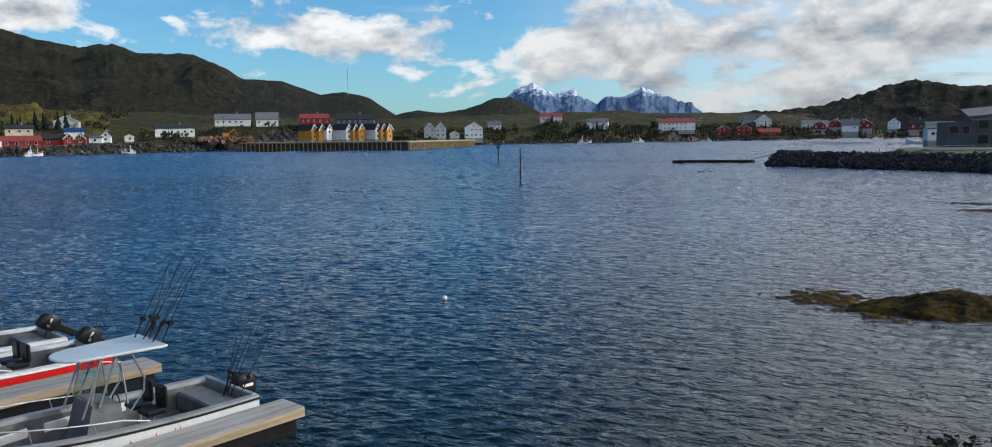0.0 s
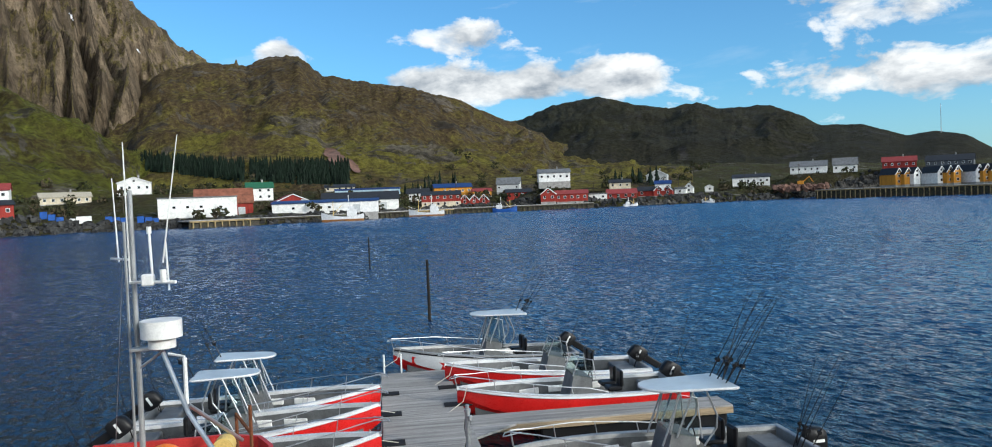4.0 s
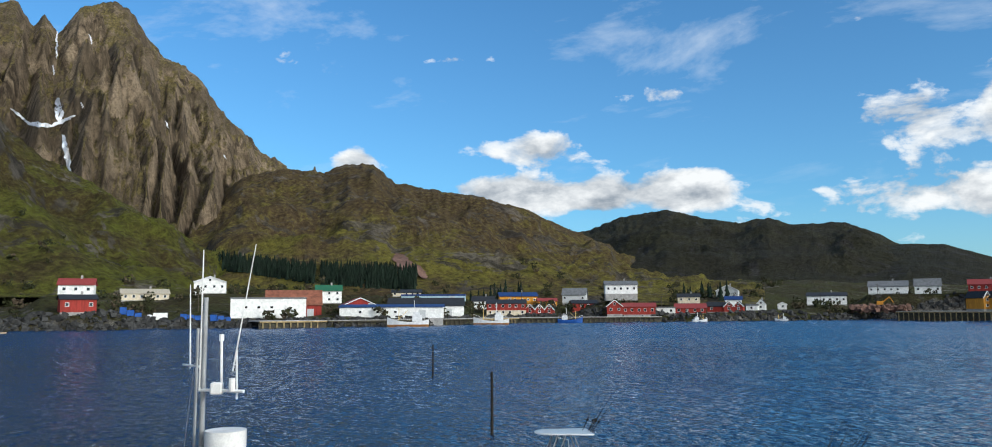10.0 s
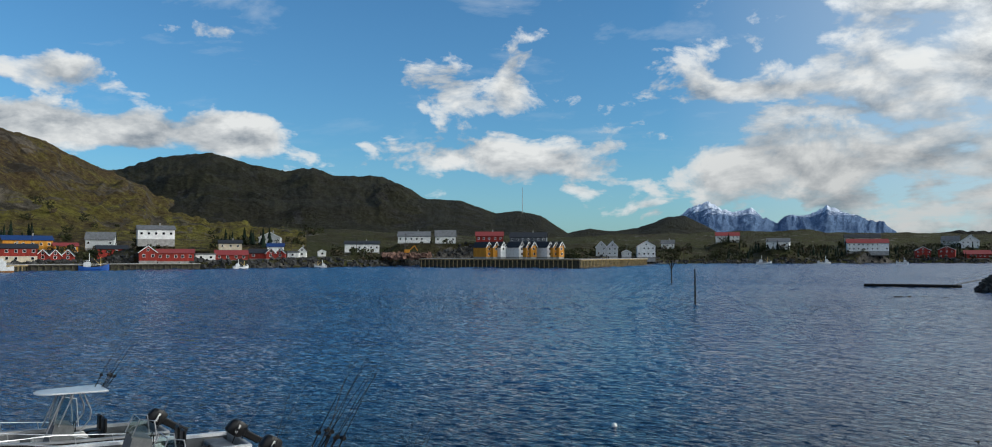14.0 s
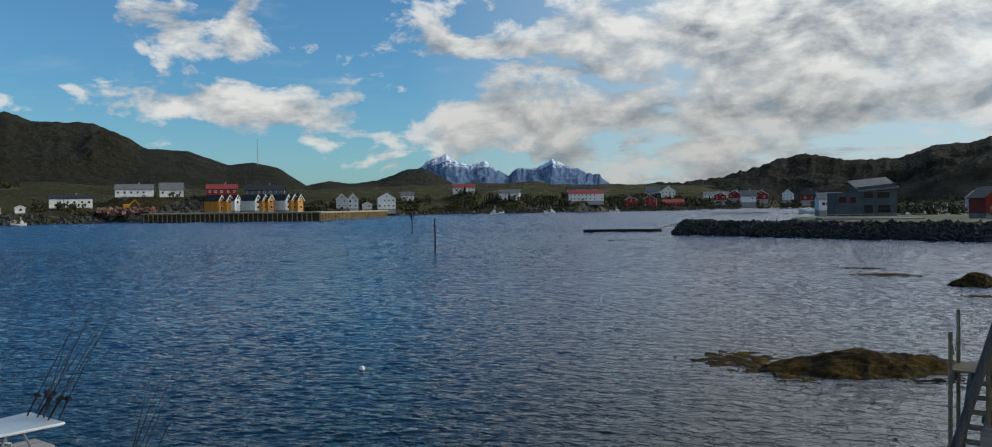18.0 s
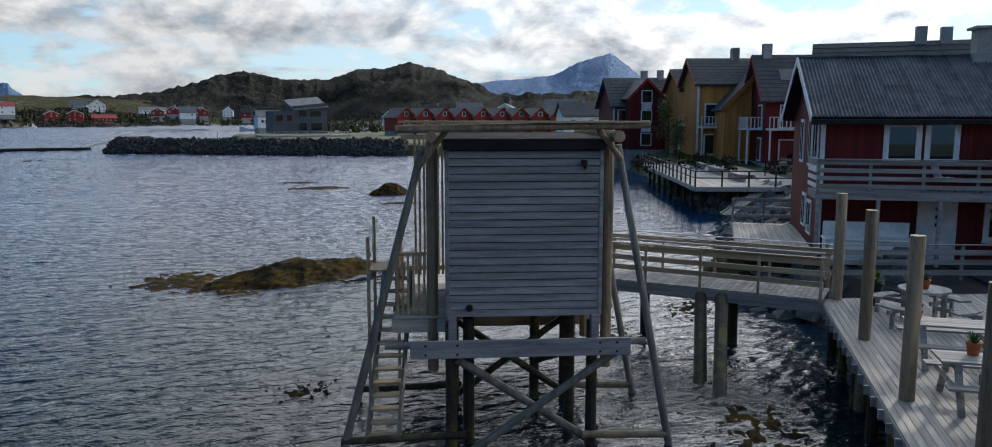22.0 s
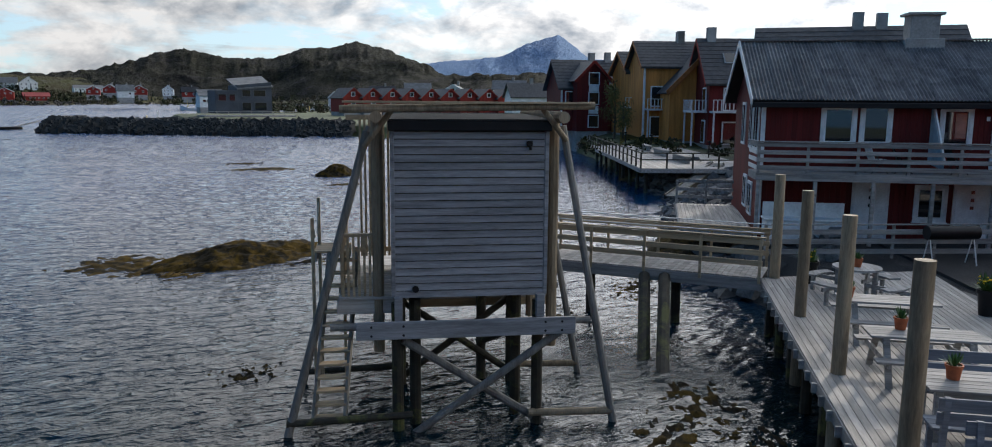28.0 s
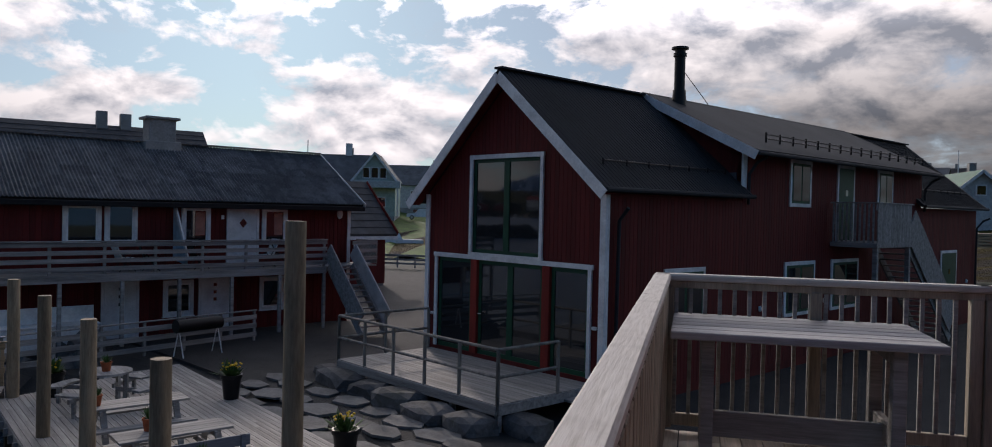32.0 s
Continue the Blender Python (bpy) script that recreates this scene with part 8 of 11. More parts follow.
for q in (pier_at(17.8, -6.9), pier_at(12.45, -6.9), pier_at(20.15, -3.75)):
    plant_pot(pose(q.x, q.y, PIER_Z), "tall black planter with yellow flowers", 0.23, 0.55, BLACK_PLASTIC, True, int(q.x))

# ---------------------------------------------------------------- bridge from the pier to the hut


def plank_bridge(a, b, width, z, label, rails=True, solid=True):
    u = (b - a).normalized()
    L = (b - a).length
    t = thing("footbridge", pose(a.x, a.y, z, 0, 0, math.degrees(math.atan2(u.y, u.x))), label, "bridge")
    n_ = int(L / 0.14)
    pm = Mesh().box((0, 0, -0.018), (0.132, width, 0.036), ch=0.004).data("plank", WOOD_DECK)
    for k in range(n_):
        part("plank", pm, WOOD_DECK, t, at=pose((k + 0.5) * 0.14, 0, 0))
    for sd in (-1, 1):
        part("girder", Mesh().box((L / 2, sd * (width / 2 - 0.03), -0.18), (L, 0.09, 0.28), ch=0.008), WOOD_GREY, t, smooth=None)
        for z_, h_ in ((0.36, 0.13), (0.62, 0.13), (0.90, 0.13)):
            part("rail_board", Mesh().box((L / 2, sd * width / 2, z_), (L, 0.036, h_), ch=0.005), WOOD_NEW, t, smooth=None)
        part("handrail", Mesh().box((L / 2, sd * width / 2, 1.0), (L + 0.1, 0.13, 0.036), ch=0.006), WOOD_NEW, t, smooth=None)
        part("wire_rail", Mesh().tube([(0, sd * width / 2, 1.12), (L, sd * width / 2, 1.12)], 0.015, 6), GALV, t)
        k_ = int(L / 1.35)
        for k in range(k_ + 1):
            part("post", Mesh().box((0.06 + k * (L - 0.12) / k_, sd * (width / 2 + 0.035), 0.42), (0.07, 0.045, 1.12), ch=0.005), WOOD_NEW, t, smooth=None)
    return t


br0, br1 = Vector((19.27, 7.66)), Vector((17.65, 13.3))
plank_bridge(br0, br1, 1.5, 1.62, "wooden footbridge with board railings to the hut")
for q0, q1, r_ in (((15.30, 8.78, -0.2), (17.75, 10.25, 1.40), 0.15), ((14.85, 8.05, -0.2), (17.90, 9.75, 1.42), 0.15), ((18.82, 9.86, -1.2), (18.80, 9.90, 1.42), 0.13), ((18.2, 12.2, -1.2), (18.15, 12.2, 1.42), 0.13)):
    t = thing("bridge_post", pose(q0[0], q0[1], 0), "dark raking timber post under the footbridge", "post", "bridge posts")
    d_ = Vector(q1) - Vector(q0)
    part("shaft", Mesh().tube([Vector((0, 0, q0[2])) - d_ * 0.4, Vector((0, 0, q0[2])), Vector((0, 0, q0[2])) + d_], r_, 10), PILE, t)

# ---------------------------------------------------------------- windows and doors for the near houses


def near_window(parent, x, z0, w, h, y=0.0, panes=1, frame=None, inner=None, name="window", trim=0.11, curtain=None):
    """A framed window in a wall along x that faces -y: z0 is its sill."""
    fm, im = frame or TRIM, inner or TRIM
    o = part(name, Mesh().box((0, 0, h + trim / 2), (w + 2 * trim, 0.05, trim), ch=0.006).box((0, 0, -trim / 2), (w + 2 * trim, 0.05, trim), ch=0.006)
             .box((-w / 2 - trim / 2, 0, h / 2), (trim, 0.05, h), ch=0.006).box((w / 2 + trim / 2, 0, h / 2), (trim, 0.05, h), ch=0.006), fm, parent, smooth=None, at=pose(x, y - 0.03, z0))
    pw = w / panes
    for k in range(panes):
        cx = -w / 2 + pw * (k + 0.5)
        part("sash", Mesh().box((cx, 0.012, h - 0.03), (pw, 0.05, 0.06)).box((cx, 0.012, 0.03), (pw, 0.05, 0.06)).box((cx - pw / 2 + 0.03, 0.012, h / 2), (0.06, 0.05, h - 0.12)).box((cx + pw / 2 - 0.03, 0.012, h / 2), (0.06, 0.05, h - 0.12)), im, o, smooth=None)
        part("pane", Mesh().box((cx, 0.02, h / 2), (pw - 0.12, 0.012, h - 0.12)), GLASS, o, smooth=None)
    part("sill", Mesh().box((0, -0.03, -trim - 0.01), (w + 2 * trim + 0.06, 0.10, 0.03), ch=0.004), fm, o, smooth=None)
    if curtain:
        part("curtain", Mesh().box((w * 0.18, 0.010, h * 0.55), (w * 0.42, 0.010, h * 0.7)), curtain, o, "salmon curtain behind the pane", smooth=None)
    return o


def near_door(parent, x, z0, w, h, y=0.0, mat=None, lights="diamond", trim=0.10):
    o = part("door", Mesh().box((0, 0, h / 2), (w, 0.05, h), ch=0.008), mat or TRIM, parent, smooth=None, at=pose(x, y - 0.03, z0))
    part("door_frame", Mesh().box((0, -0.005, h + trim / 2), (w + 2 * trim, 0.06, trim), ch=0.005).box((-w / 2 - trim / 2, -0.005, h / 2), (trim, 0.06, h), ch=0.005).box((w / 2 + trim / 2, -0.005, h / 2), (trim, 0.06, h), ch=0.005), TRIM, o, smooth=None)
    if lights == "diamond":
        part("pane", Mesh().add([(0, -0.032, h * 0.74 + 0.17), (-0.15, -0.032, h * 0.74), (0, -0.032, h * 0.74 - 0.17), (0.15, -0.032, h * 0.74)], [(0, 1, 2, 3)]), GLASS, o, smooth=None)
    else:
        for k in range(3):
            part("pane", Mesh().box((0, -0.028, h * (0.58 + 0.13 * k)), (0.11, 0.012, 0.11)), GLASS, o, smooth=None)
    part("handle", Mesh().tube([(w * 0.4, -0.03, h * 0.48), (w * 0.4, -0.08, h * 0.48), (w * 0.28, -0.08, h * 0.48)], 0.011, 6), ALU, o, "steel door handle")
    part("threshold", Mesh().box((0, -0.03, 0.02), (w + 0.1, 0.12, 0.04)), WOOD_GREY, o, smooth=None)
    return o


def boards_on(parent, x0, x1, z0, z1fun, y, mat, step=0.16, holes=()):
    """Upright cladding boards on a wall along x that faces -y."""
    x = x0 + step / 2
    me = None
    while x < x1:
        segs = [(z0, z1fun(x))]
        for hx0, hx1, hz0, hz1 in holes:
            if hx0 - 0.05 < x < hx1 + 0.05:
                segs = [s_ for a, b in segs for s_ in ((a, min(b, hz0)), (max(a, hz1), b)) if s_[1] - s_[0] > 0.05]
        for a, b in segs:
            part("board", Mesh().box((x, y - 0.010, (a + b) / 2), (step - 0.012, 0.022, b - a), ch=0.004), mat, parent, smooth=None)
        x += step


# ---------------------------------------------------------------- red lodging house with its gallery
RU_, RO = Vector((0.527, -0.85)).normalized(), Vector((26.14, 10.75))
GZ = 1.36
lodge = thing("lodging_house", pose(RO.x, RO.y, 0, 0, 0, math.degrees(math.atan2(RU_.y, RU_.x))), "dark red two-storey lodging house with a timber gallery", "house")
# x along the front, y backwards
LW_, LD, LE, LR = 12.15, 6.6, 6.12, 8.0
lb = Mesh()
lb.add([(0, 0, 0.9), (LW_, 0, 0.9), (LW_, LD, 0.9), (0, LD, 0.9), (0, 0, LE), (LW_, 0, LE), (LW_, LD, LE), (0, LD, LE), (0, LD / 2, LR - 0.1), (LW_, LD / 2, LR - 0.1)],
       [(3, 2, 1, 0), (0, 1, 5, 4), (2, 3, 7, 6), (1, 2, 6, 9, 5), (3, 0, 4, 8, 7), (4, 5, 9, 8), (6, 7, 8, 9)])
part("wall", lb, DARK_RED, lodge, "dark red board walls", smooth=None)
kk = (LR - LE) / (LD / 2)
hol = [(1.8, 4.15, 4.45, 5.9), (5.45, 6.65, 4.4, 5.9), (7.05, 9.6, 3.6, 5.95), (2.95, 4.2, 1.3, 3.4), (4.85, 6.1, 1.9, 3.35), (6.1, 7.4, 1.3, 3.4), (8.3, 9.55, 1.9, 3.35)]
boards_on(lodge, 0.08, LW_ - 0.08, 1.4, lambda x: LE - 0.05, 0.0, DARK_RED, 0.17, hol)
# corrugated roofing, sheet by sheet
for sd in (0, 1):
    for i in range(16):
        x0, x1 = -0.45 + i * (LW_ + 0.9) / 16, -0.45 + (i + 1) * (LW_ + 0.9) / 16
        for j in range(2):
            f0, f1 = j / 2.0, (j + 1) / 2.0 + (0.02 if j == 0 else 0)
            sh = Mesh()
            n_ = 14
            vs = []
            for a in range(n_ + 1):
                xx = x0 + (x1 - x0 + 0.02) * a / n_
                wv = 0.032 * math.cos(a * math.pi)
                for f in (f0, f1):
                    yy = -0.45 + (LD / 2 + 0.45) * f
                    zz = LE - 0.45 * kk + (LR - LE + 0.45 * kk) * f + 0.13 + wv + (0.015 if j else 0.0)
                    vs.append((xx, yy if sd == 0 else LD - yy, zz))
            sh.add(vs, [(2 * a, 2 * a + 2, 2 * a + 3, 2 * a + 1) if sd == 0 else (2 * a, 2 * a + 1, 2 * a + 3, 2 * a + 2) for a in range(n_)])
            part("roof_sheet", sh, SLATE, lodge, smooth=None)
part("roof_base", Mesh().slab([(-0.42, -0.42, LE - 0.42 * kk + 0.09), (LW_ + 0.42, -0.42, LE - 0.42 * kk + 0.09), (LW_ + 0.42, LD / 2, LR + 0.09), (-0.42, LD / 2, LR + 0.09)], 0.14)
     .slab([(-0.42, LD + 0.42, LE - 0.42 * kk + 0.09), (-0.42, LD / 2, LR + 0.09), (LW_ + 0.42, LD / 2, LR + 0.09), (LW_ + 0.42, LD + 0.42, LE - 0.42 * kk + 0.09)], 0.14), TAR, lodge, smooth=None)
part("gutter", Mesh().box((LW_ / 2, -0.48, LE - 0.30), (LW_ + 0.9, 0.10, 0.18), ch=0.02), TAR, lodge, "black gutter board", smooth=None)
part("ridge_cap", Mesh().beam((-0.45, LD / 2, LR + 0.18), (LW_ + 0.45, LD / 2, LR + 0.18), 0.34, 0.05), SLATE, lodge, smooth=None)
for x in (-0.47, LW_ + 0.47):
    for sd in (0, 1):
        y0 = -0.47 if sd == 0 else LD + 0.47
        part("bargeboard", Mesh().beam((x, y0, LE - 0.47 * kk + 0.06), (x, LD / 2, LR + 0.06), 0.035, 0.24), TRIM, lodge, "white bargeboard", smooth=None)
for x in (0.0, LW_):
    part("corner_trim", Mesh().box((x, -0.02, (1.4 + LE - 0.3) / 2), (0.14, 0.07, LE - 1.7), ch=0.006), TRIM, lodge, smooth=None)
ch_ = part("chimney", Mesh().box((5.85, LD / 2, LR + 0.45), (0.98, 0.75, 1.15), ch=0.02), CONCRETE, lodge, "grey rendered chimney", smooth=None)
part("chimney_cap", Mesh().box((5.85, LD / 2, LR + 1.06), (1.25, 0.95, 0.10), ch=0.02), CONCRETE, ch_, smooth=None)
part("chimney_foot", Mesh().box((5.85, LD / 2, LR - 0.02), (1.3, 1.0, 0.42), ch=0.02), CONCRETE, ch_, smooth=None)
part("roof_spike", Mesh().tube([(LW_ - 0.1, LD / 2, LR + 0.1), (LW_ - 0.1, LD / 2, LR + 0.75)], 0.02, 6), GALV, lodge)
FZ = 3.66
near_window(lodge, 2.41, 4.58, 0.92, 1.14, panes=1)
near_window(lodge, 3.58, 4.58, 0.80, 1.20, panes=1)
near_window(lodge, 6.04, 4.55, 0.80, 1.15, curtain=SALMON)
near_door(lodge, 7.74, FZ, 1.02, 2.10)
near_window(lodge, 8.98, 4.55, 0.80, 1.15, curtain=SALMON)
near_door(lodge, 3.58, GZ, 0.98, 1.98, lights="squares")
near_window(lodge, 5.47, 2.10, 0.82, 1.02)
near_door(lodge, 6.74, GZ, 0.98, 1.98, lights="squares")
near_window(lodge, 8.93, 2.10, 0.82, 1.02)
part("wall_lamp", Mesh().ball((11.7, -0.09, 5.60), 0.16, 10, 8, (0.8, 0.6, 1.2)), WHITE_PLASTIC, lodge, "oval white wall lamp")
part("wall_lamp", Mesh().box((4.75, -0.08, 5.85), (0.14, 0.12, 0.09), ch=0.02), WHITE_PLASTIC, lodge, "small outdoor lamp")
part("number_plate", Mesh().box((6.98, -0.05, 5.42), (0.10, 0.02, 0.14)), WHITE_PLASTIC, lodge, smooth=None)
# side windows in the gable end towards the sea
for y_, z_, w_, h_ in ((1.2, 4.35, 0.8, 1.5), (2.35, 4.35, 0.55, 1.5), (1.9, 1.95, 0.7, 1.0), (3.1, 2.1, 0.6, 1.0), (4.2, 4.4, 0.6, 1.4)):
    o_ = part("window", Mesh().box((0, 0, h_ / 2), (0.05, w_ + 0.22, h_ + 0.22), ch=0.006), TRIM, lodge, smooth=None, at=pose(-0.02, y_, z_))
    part("pane", Mesh().box((-0.022, 0, h_ / 2), (0.02, w_, h_)), GLASS, o_, smooth=None)
    part("mullion", Mesh().box((-0.03, 0, h_ / 2), (0.02, 0.04, h_)), TRIM, o_, smooth=None)
# the gallery
GW = 1.5
for k in range(11):
    part("gallery_board", Mesh().box((4.98, -0.07 - k * 0.135, FZ - 0.02), (10.7, 0.127, 0.034), ch=0.004), WOOD_GREY, lodge, smooth=None)
part("gallery_fascia", Mesh().box((4.98, -GW - 0.02, FZ - 0.13), (10.72, 0.05, 0.24), ch=0.006).box((-0.37, -GW / 2, FZ - 0.13), (0.05, GW, 0.24), ch=0.006), WOOD_GREY, lodge, smooth=None)
for k in range(7):
    x = -0.3 + k * 1.76
    part("gallery_post", Mesh().box((x, -GW + 0.02, (GZ + FZ - 0.2) / 2), (0.11, 0.11, FZ - GZ - 0.2), ch=0.008), WOOD_GREY, lodge, smooth=None)
for z_ in (0.18, 0.44, 0.70, 0.96):
    part("gallery_rail", Mesh().box((4.98, -GW - 0.05, FZ + z_ * 0.94), (10.72, 0.036, 0.135), ch=0.005), WOOD_GREY, lodge, smooth=None)
    part("gallery_rail", Mesh().box((-0.39, -GW / 2, FZ + z_ * 0.94), (0.036, GW, 0.135), ch=0.005), WHITE if z_ < 0.95 else WOOD_GREY, lodge, smooth=None)
part("gallery_handrail", Mesh().box((4.98, -GW - 0.04, FZ + 1.0), (10.75, 0.14, 0.036), ch=0.006).box((-0.39, -GW / 2, FZ + 1.0), (0.12, GW, 0.036), ch=0.006), WOOD_GREY, lodge, smooth=None)
for k in range(8):
    part("gallery_baluster", Mesh().box((-0.33 + k * 1.51, -GW - 0.01, FZ + 0.48), (0.09, 0.06, 1.0), ch=0.006), WOOD_GREY, lodge, smooth=None)
part("wind_screen", Mesh().add([(5.26, -0.02, FZ + 0.3), (5.30, -1.30, FZ + 0.15), (5.30, -1.30, FZ + 0.35), (5.30, -0.12, FZ + 2.1), (5.26, -0.02, FZ + 2.1)], [(0, 1, 2, 3, 4)]), PALEBLUE, lodge, "pale boarded screen between the gallery doors", smooth=None)
part("screen_edge", Mesh().beam((5.30, -1.30, FZ + 0.40), (5.30, -0.10, FZ + 2.13), 0.05, 0.13), WHITE, lodge, smooth=None)
# stairs at the far end
st = part("stair_string", Mesh().beam((10.42, -GW - 0.05, FZ), (10.42, -GW - 2.45, GZ), 0.06, 0.30).beam((11.42, -GW - 0.05, FZ), (11.42, -GW - 2.45, GZ), 0.06, 0.30), WOOD_GREY, lodge, smooth=None)
for k in range(12):
    f_ = (k + 0.5) / 12
    part("step", Mesh().box((10.92, -GW - 0.05 - 2.4 * f_, FZ - (FZ - GZ) * f_), (0.98, 0.25, 0.045), ch=0.004), WOOD_GREY, st, smooth=None)
for x in (10.38, 11.46):
    part("stair_rail", Mesh().beam((x, -GW - 0.05, FZ + 0.6), (x, -GW - 2.45, GZ + 0.6), 0.05, 0.62), PALEGREY if x > 11 else WOOD_GREY, lodge, "sloping boarded stair railing", smooth=None)
part("landing", Mesh().box((11.45, -0.75, FZ - 0.02), (2.2, 1.5, 0.05)).box((12.55, -0.75, FZ + 0.5), (0.05, 1.5, 0.9)).box((12.0, -1.52, FZ + 0.28), (1.1, 0.04, 0.14)).box((12.0, -1.52, FZ + 0.56), (1.1, 0.04, 0.14)).box((12.0, -1.52, FZ + 0.86), (1.1, 0.04, 0.14)), WOOD_GREY, lodge, smooth=None)
# chairs on the gallery, white boxes below


def folding_chair(parent_pose, mat, label):
    t = thing("folding_chair", parent_pose, label, "chair", "chairs on the gallery")
    part("seat", Mesh().box((0, 0, 0.43), (0.46, 0.44, 0.03), ch=0.01), mat, t, smooth=None)
    part("backrest", Mesh().beam((0, 0.2, 0.45), (0, 0.42, 1.0), 0.44, 0.03, up=(0, 1, 0)), mat, t, smooth=None)
    for x in (-0.22, 0.22):
        part("leg", Mesh().tube([(x, -0.25, 0.0), (x, 0.22, 0.62)], 0.014, 6), BLACK_PLASTIC, t)
        part("leg", Mesh().tube([(x, 0.28, 0.0), (x, -0.2, 0.62), (x, 0.3, 0.64)], 0.014, 6), BLACK_PLASTIC, t)
    return t


def lodge_at(x, y, z, turn=0.0):
    p_ = RO + RU_ * x + Vector((-RU_.y, RU_.x)) * y
    return pose(p_.x, p_.y, z, 0, 0, math.degrees(math.atan2(RU_.y, RU_.x)) + turn)


for x, turn, mat_ in ((3.5, 100, WHITE_PLASTIC), (4.3, 80, BLACK_PLASTIC), (5.9, 95, BLACK_PLASTIC), (8.9, 70, BLACK_PLASTIC), (8.3, -80, WHITE_PLASTIC)):
    folding_chair(lodge_at(x, -0.75, FZ, turn), mat_, "%s reclining garden chair on the gallery" % ("white" if mat_ is WHITE_PLASTIC else "black"))
t = thing("storage_box", lodge_at(1.35, -0.9, GZ), "white storage bench under the gallery", "bench")
part("body", Mesh().box((0, 0, 0.35), (2.6, 0.7, 0.7), ch=0.02), WHITE, t, smooth=None)
part("lid", Mesh().box((0, 0, 0.74), (2.7, 0.78, 0.06), ch=0.015), WHITE, t, smooth=None)
part("backrest", Mesh().box((0, 0.36, 1.0), (2.6, 0.04, 0.5), ch=0.01), WHITE, t, smooth=None)

# board fence between yard and pier, with a grill on a stand
fa, fb_ = Vector((22.2, 8.9)), Vector((27.6, 3.3))
u = (fb_ - fa).normalized()
t = thing("fence", pose(fa.x, fa.y, GZ, 0, 0, math.degrees(math.atan2(u.y, u.x))), "low weathered board fence between yard and pier", "fence")
FL = (fb_ - fa).length
for z_ in (0.22, 0.52, 0.80):
    part("rail_board", Mesh().box((FL / 2, 0, z_), (FL, 0.036, 0.15), ch=0.005), WOOD_GREY, t, smooth=None)
part("top_rail", Mesh().box((FL / 2, 0, 1.02), (FL, 0.10, 0.036), ch=0.006), WOOD_GREY, t, smooth=None)
for k in range(7):
    part("post", Mesh().box((0.05 + k * (FL - 0.1) / 6, 0.05, 0.5), (0.08, 0.06, 1.0), ch=0.005), WOOD_GREY, t, smooth=None)
p_ = fa + u * 5.2 + Vector((-0.7, -0.5))
t = thing("grill", pose(p_.x, p_.y, GZ, 0, 0, -45), "long black barrel grill on a steel stand", "grill")
part("drum", Mesh().tube([(-0.75, 0, 0.92), (0.75, 0, 0.92)], 0.20, 14), BLACK_PLASTIC, t)
for x in (-0.65, 0.65):
    part("leg", Mesh().tube([(x, -0.25, 0), (x, 0, 0.85), (x, 0.25, 0)], 0.02, 6), WHITE_PLASTIC, t)

# terrace beyond the lodging house
def level_deck(corners, z, label, fence_sides=(), piles=0, name="terrace"):
    c = [Vector(p_) for p_ in corners]
    u = (c[1] - c[0]).normalized()
    L = (c[1] - c[0]).length
    w = abs((c[3] - c[0]).dot(Vector((-u.y, u.x))))
    sgn = 1 if (c[3] - c[0]).dot(Vector((-u.y, u.x))) > 0 else -1
    t = thing(name, pose(c[0].x, c[0].y, z, 0, 0, math.degrees(math.atan2(u.y, u.x))), label, "deck")
    nb_ = int(w / 0.14)
    for k in range(nb_):
        part("plank", Mesh().box((L / 2, sgn * (k + 0.5) * 0.14, -0.018), (L, 0.132, 0.036), ch=0.004), WOOD_DECK, t, smooth=None)
    part("frame", Mesh().box((L / 2, 0, -0.16), (L, 0.08, 0.26), ch=0.008).box((0, sgn * w / 2, -0.16), (0.08, w, 0.26), ch=0.008).box((L, sgn * w / 2, -0.16), (0.08, w, 0.26), ch=0.008), WOOD_GREY, t, smooth=None)
    post_mat = PILE if piles else WOOD_GREY
    for x0, y0, x1, y1 in fence_sides:
        a_, b_ = Vector((x0 * L, y0 * w * sgn, 0)), Vector((x1 * L, y1 * w * sgn, 0))
        n_ = max(2, int((b_ - a_).length / 1.6))
        for k in range(n_ + 1):
            q_ = a_.lerp(b_, k / n_)
            part("post", Mesh().box((q_.x, q_.y, 0.5), (0.10, 0.10, 1.0), ch=0.008), post_mat, t, smooth=None)
        for z_ in ((0.55, 0.97) if piles else (0.30, 0.62, 0.97)):
            part("rail", Mesh().beam(a_ + Vector((0, 0, z_)), b_ + Vector((0, 0, z_)), 0.05, 0.07 if piles else 0.13), post_mat, t, smooth=None)
    for k in range(piles):
        for f_ in (0.08, 0.6):
            part("support_post", Mesh().tube([((k + 0.5) * L / piles, sgn * w * f_, -z - 1.0), ((k + 0.5) * L / piles, sgn * w * f_, -0.2)], 0.13, 8), PILE, t)
    return t


level_deck([(24.8, 12.95), (30.3, 16.05), (31.5, 14.1), (26.0, 10.85)], 1.62, "plank terrace with a low board fence beside the lodging house", [(1, 0, 1, 1)])
level_deck([(43.5, 25.6), (63.5, 43.2), (69.0, 37.0), (49.0, 19.5)], 1.75, "wide boardwalk on piles with a post and rail fence", [(0, 0, 1, 0), (0, 0, 0, 1)], 9, "boardwalk")
for k in range(3):
    p_ = Vector((50.5, 26.5)) + Vector((5.0, 4.4)) * k
    t = thing("bench", pose(p_.x, p_.y, 1.77, 0, 0, 41), "long plank bench on the boardwalk", "bench", "boardwalk benches")
    part("seat", Mesh().box((0, 0, 0.45), (4.2, 0.5, 0.10), ch=0.01), WOOD_DECK, t, smooth=None)
    part("base", Mesh().box((0, 0, 0.2), (4.0, 0.3, 0.4), ch=0.01), WOOD_GREY, t, smooth=None)
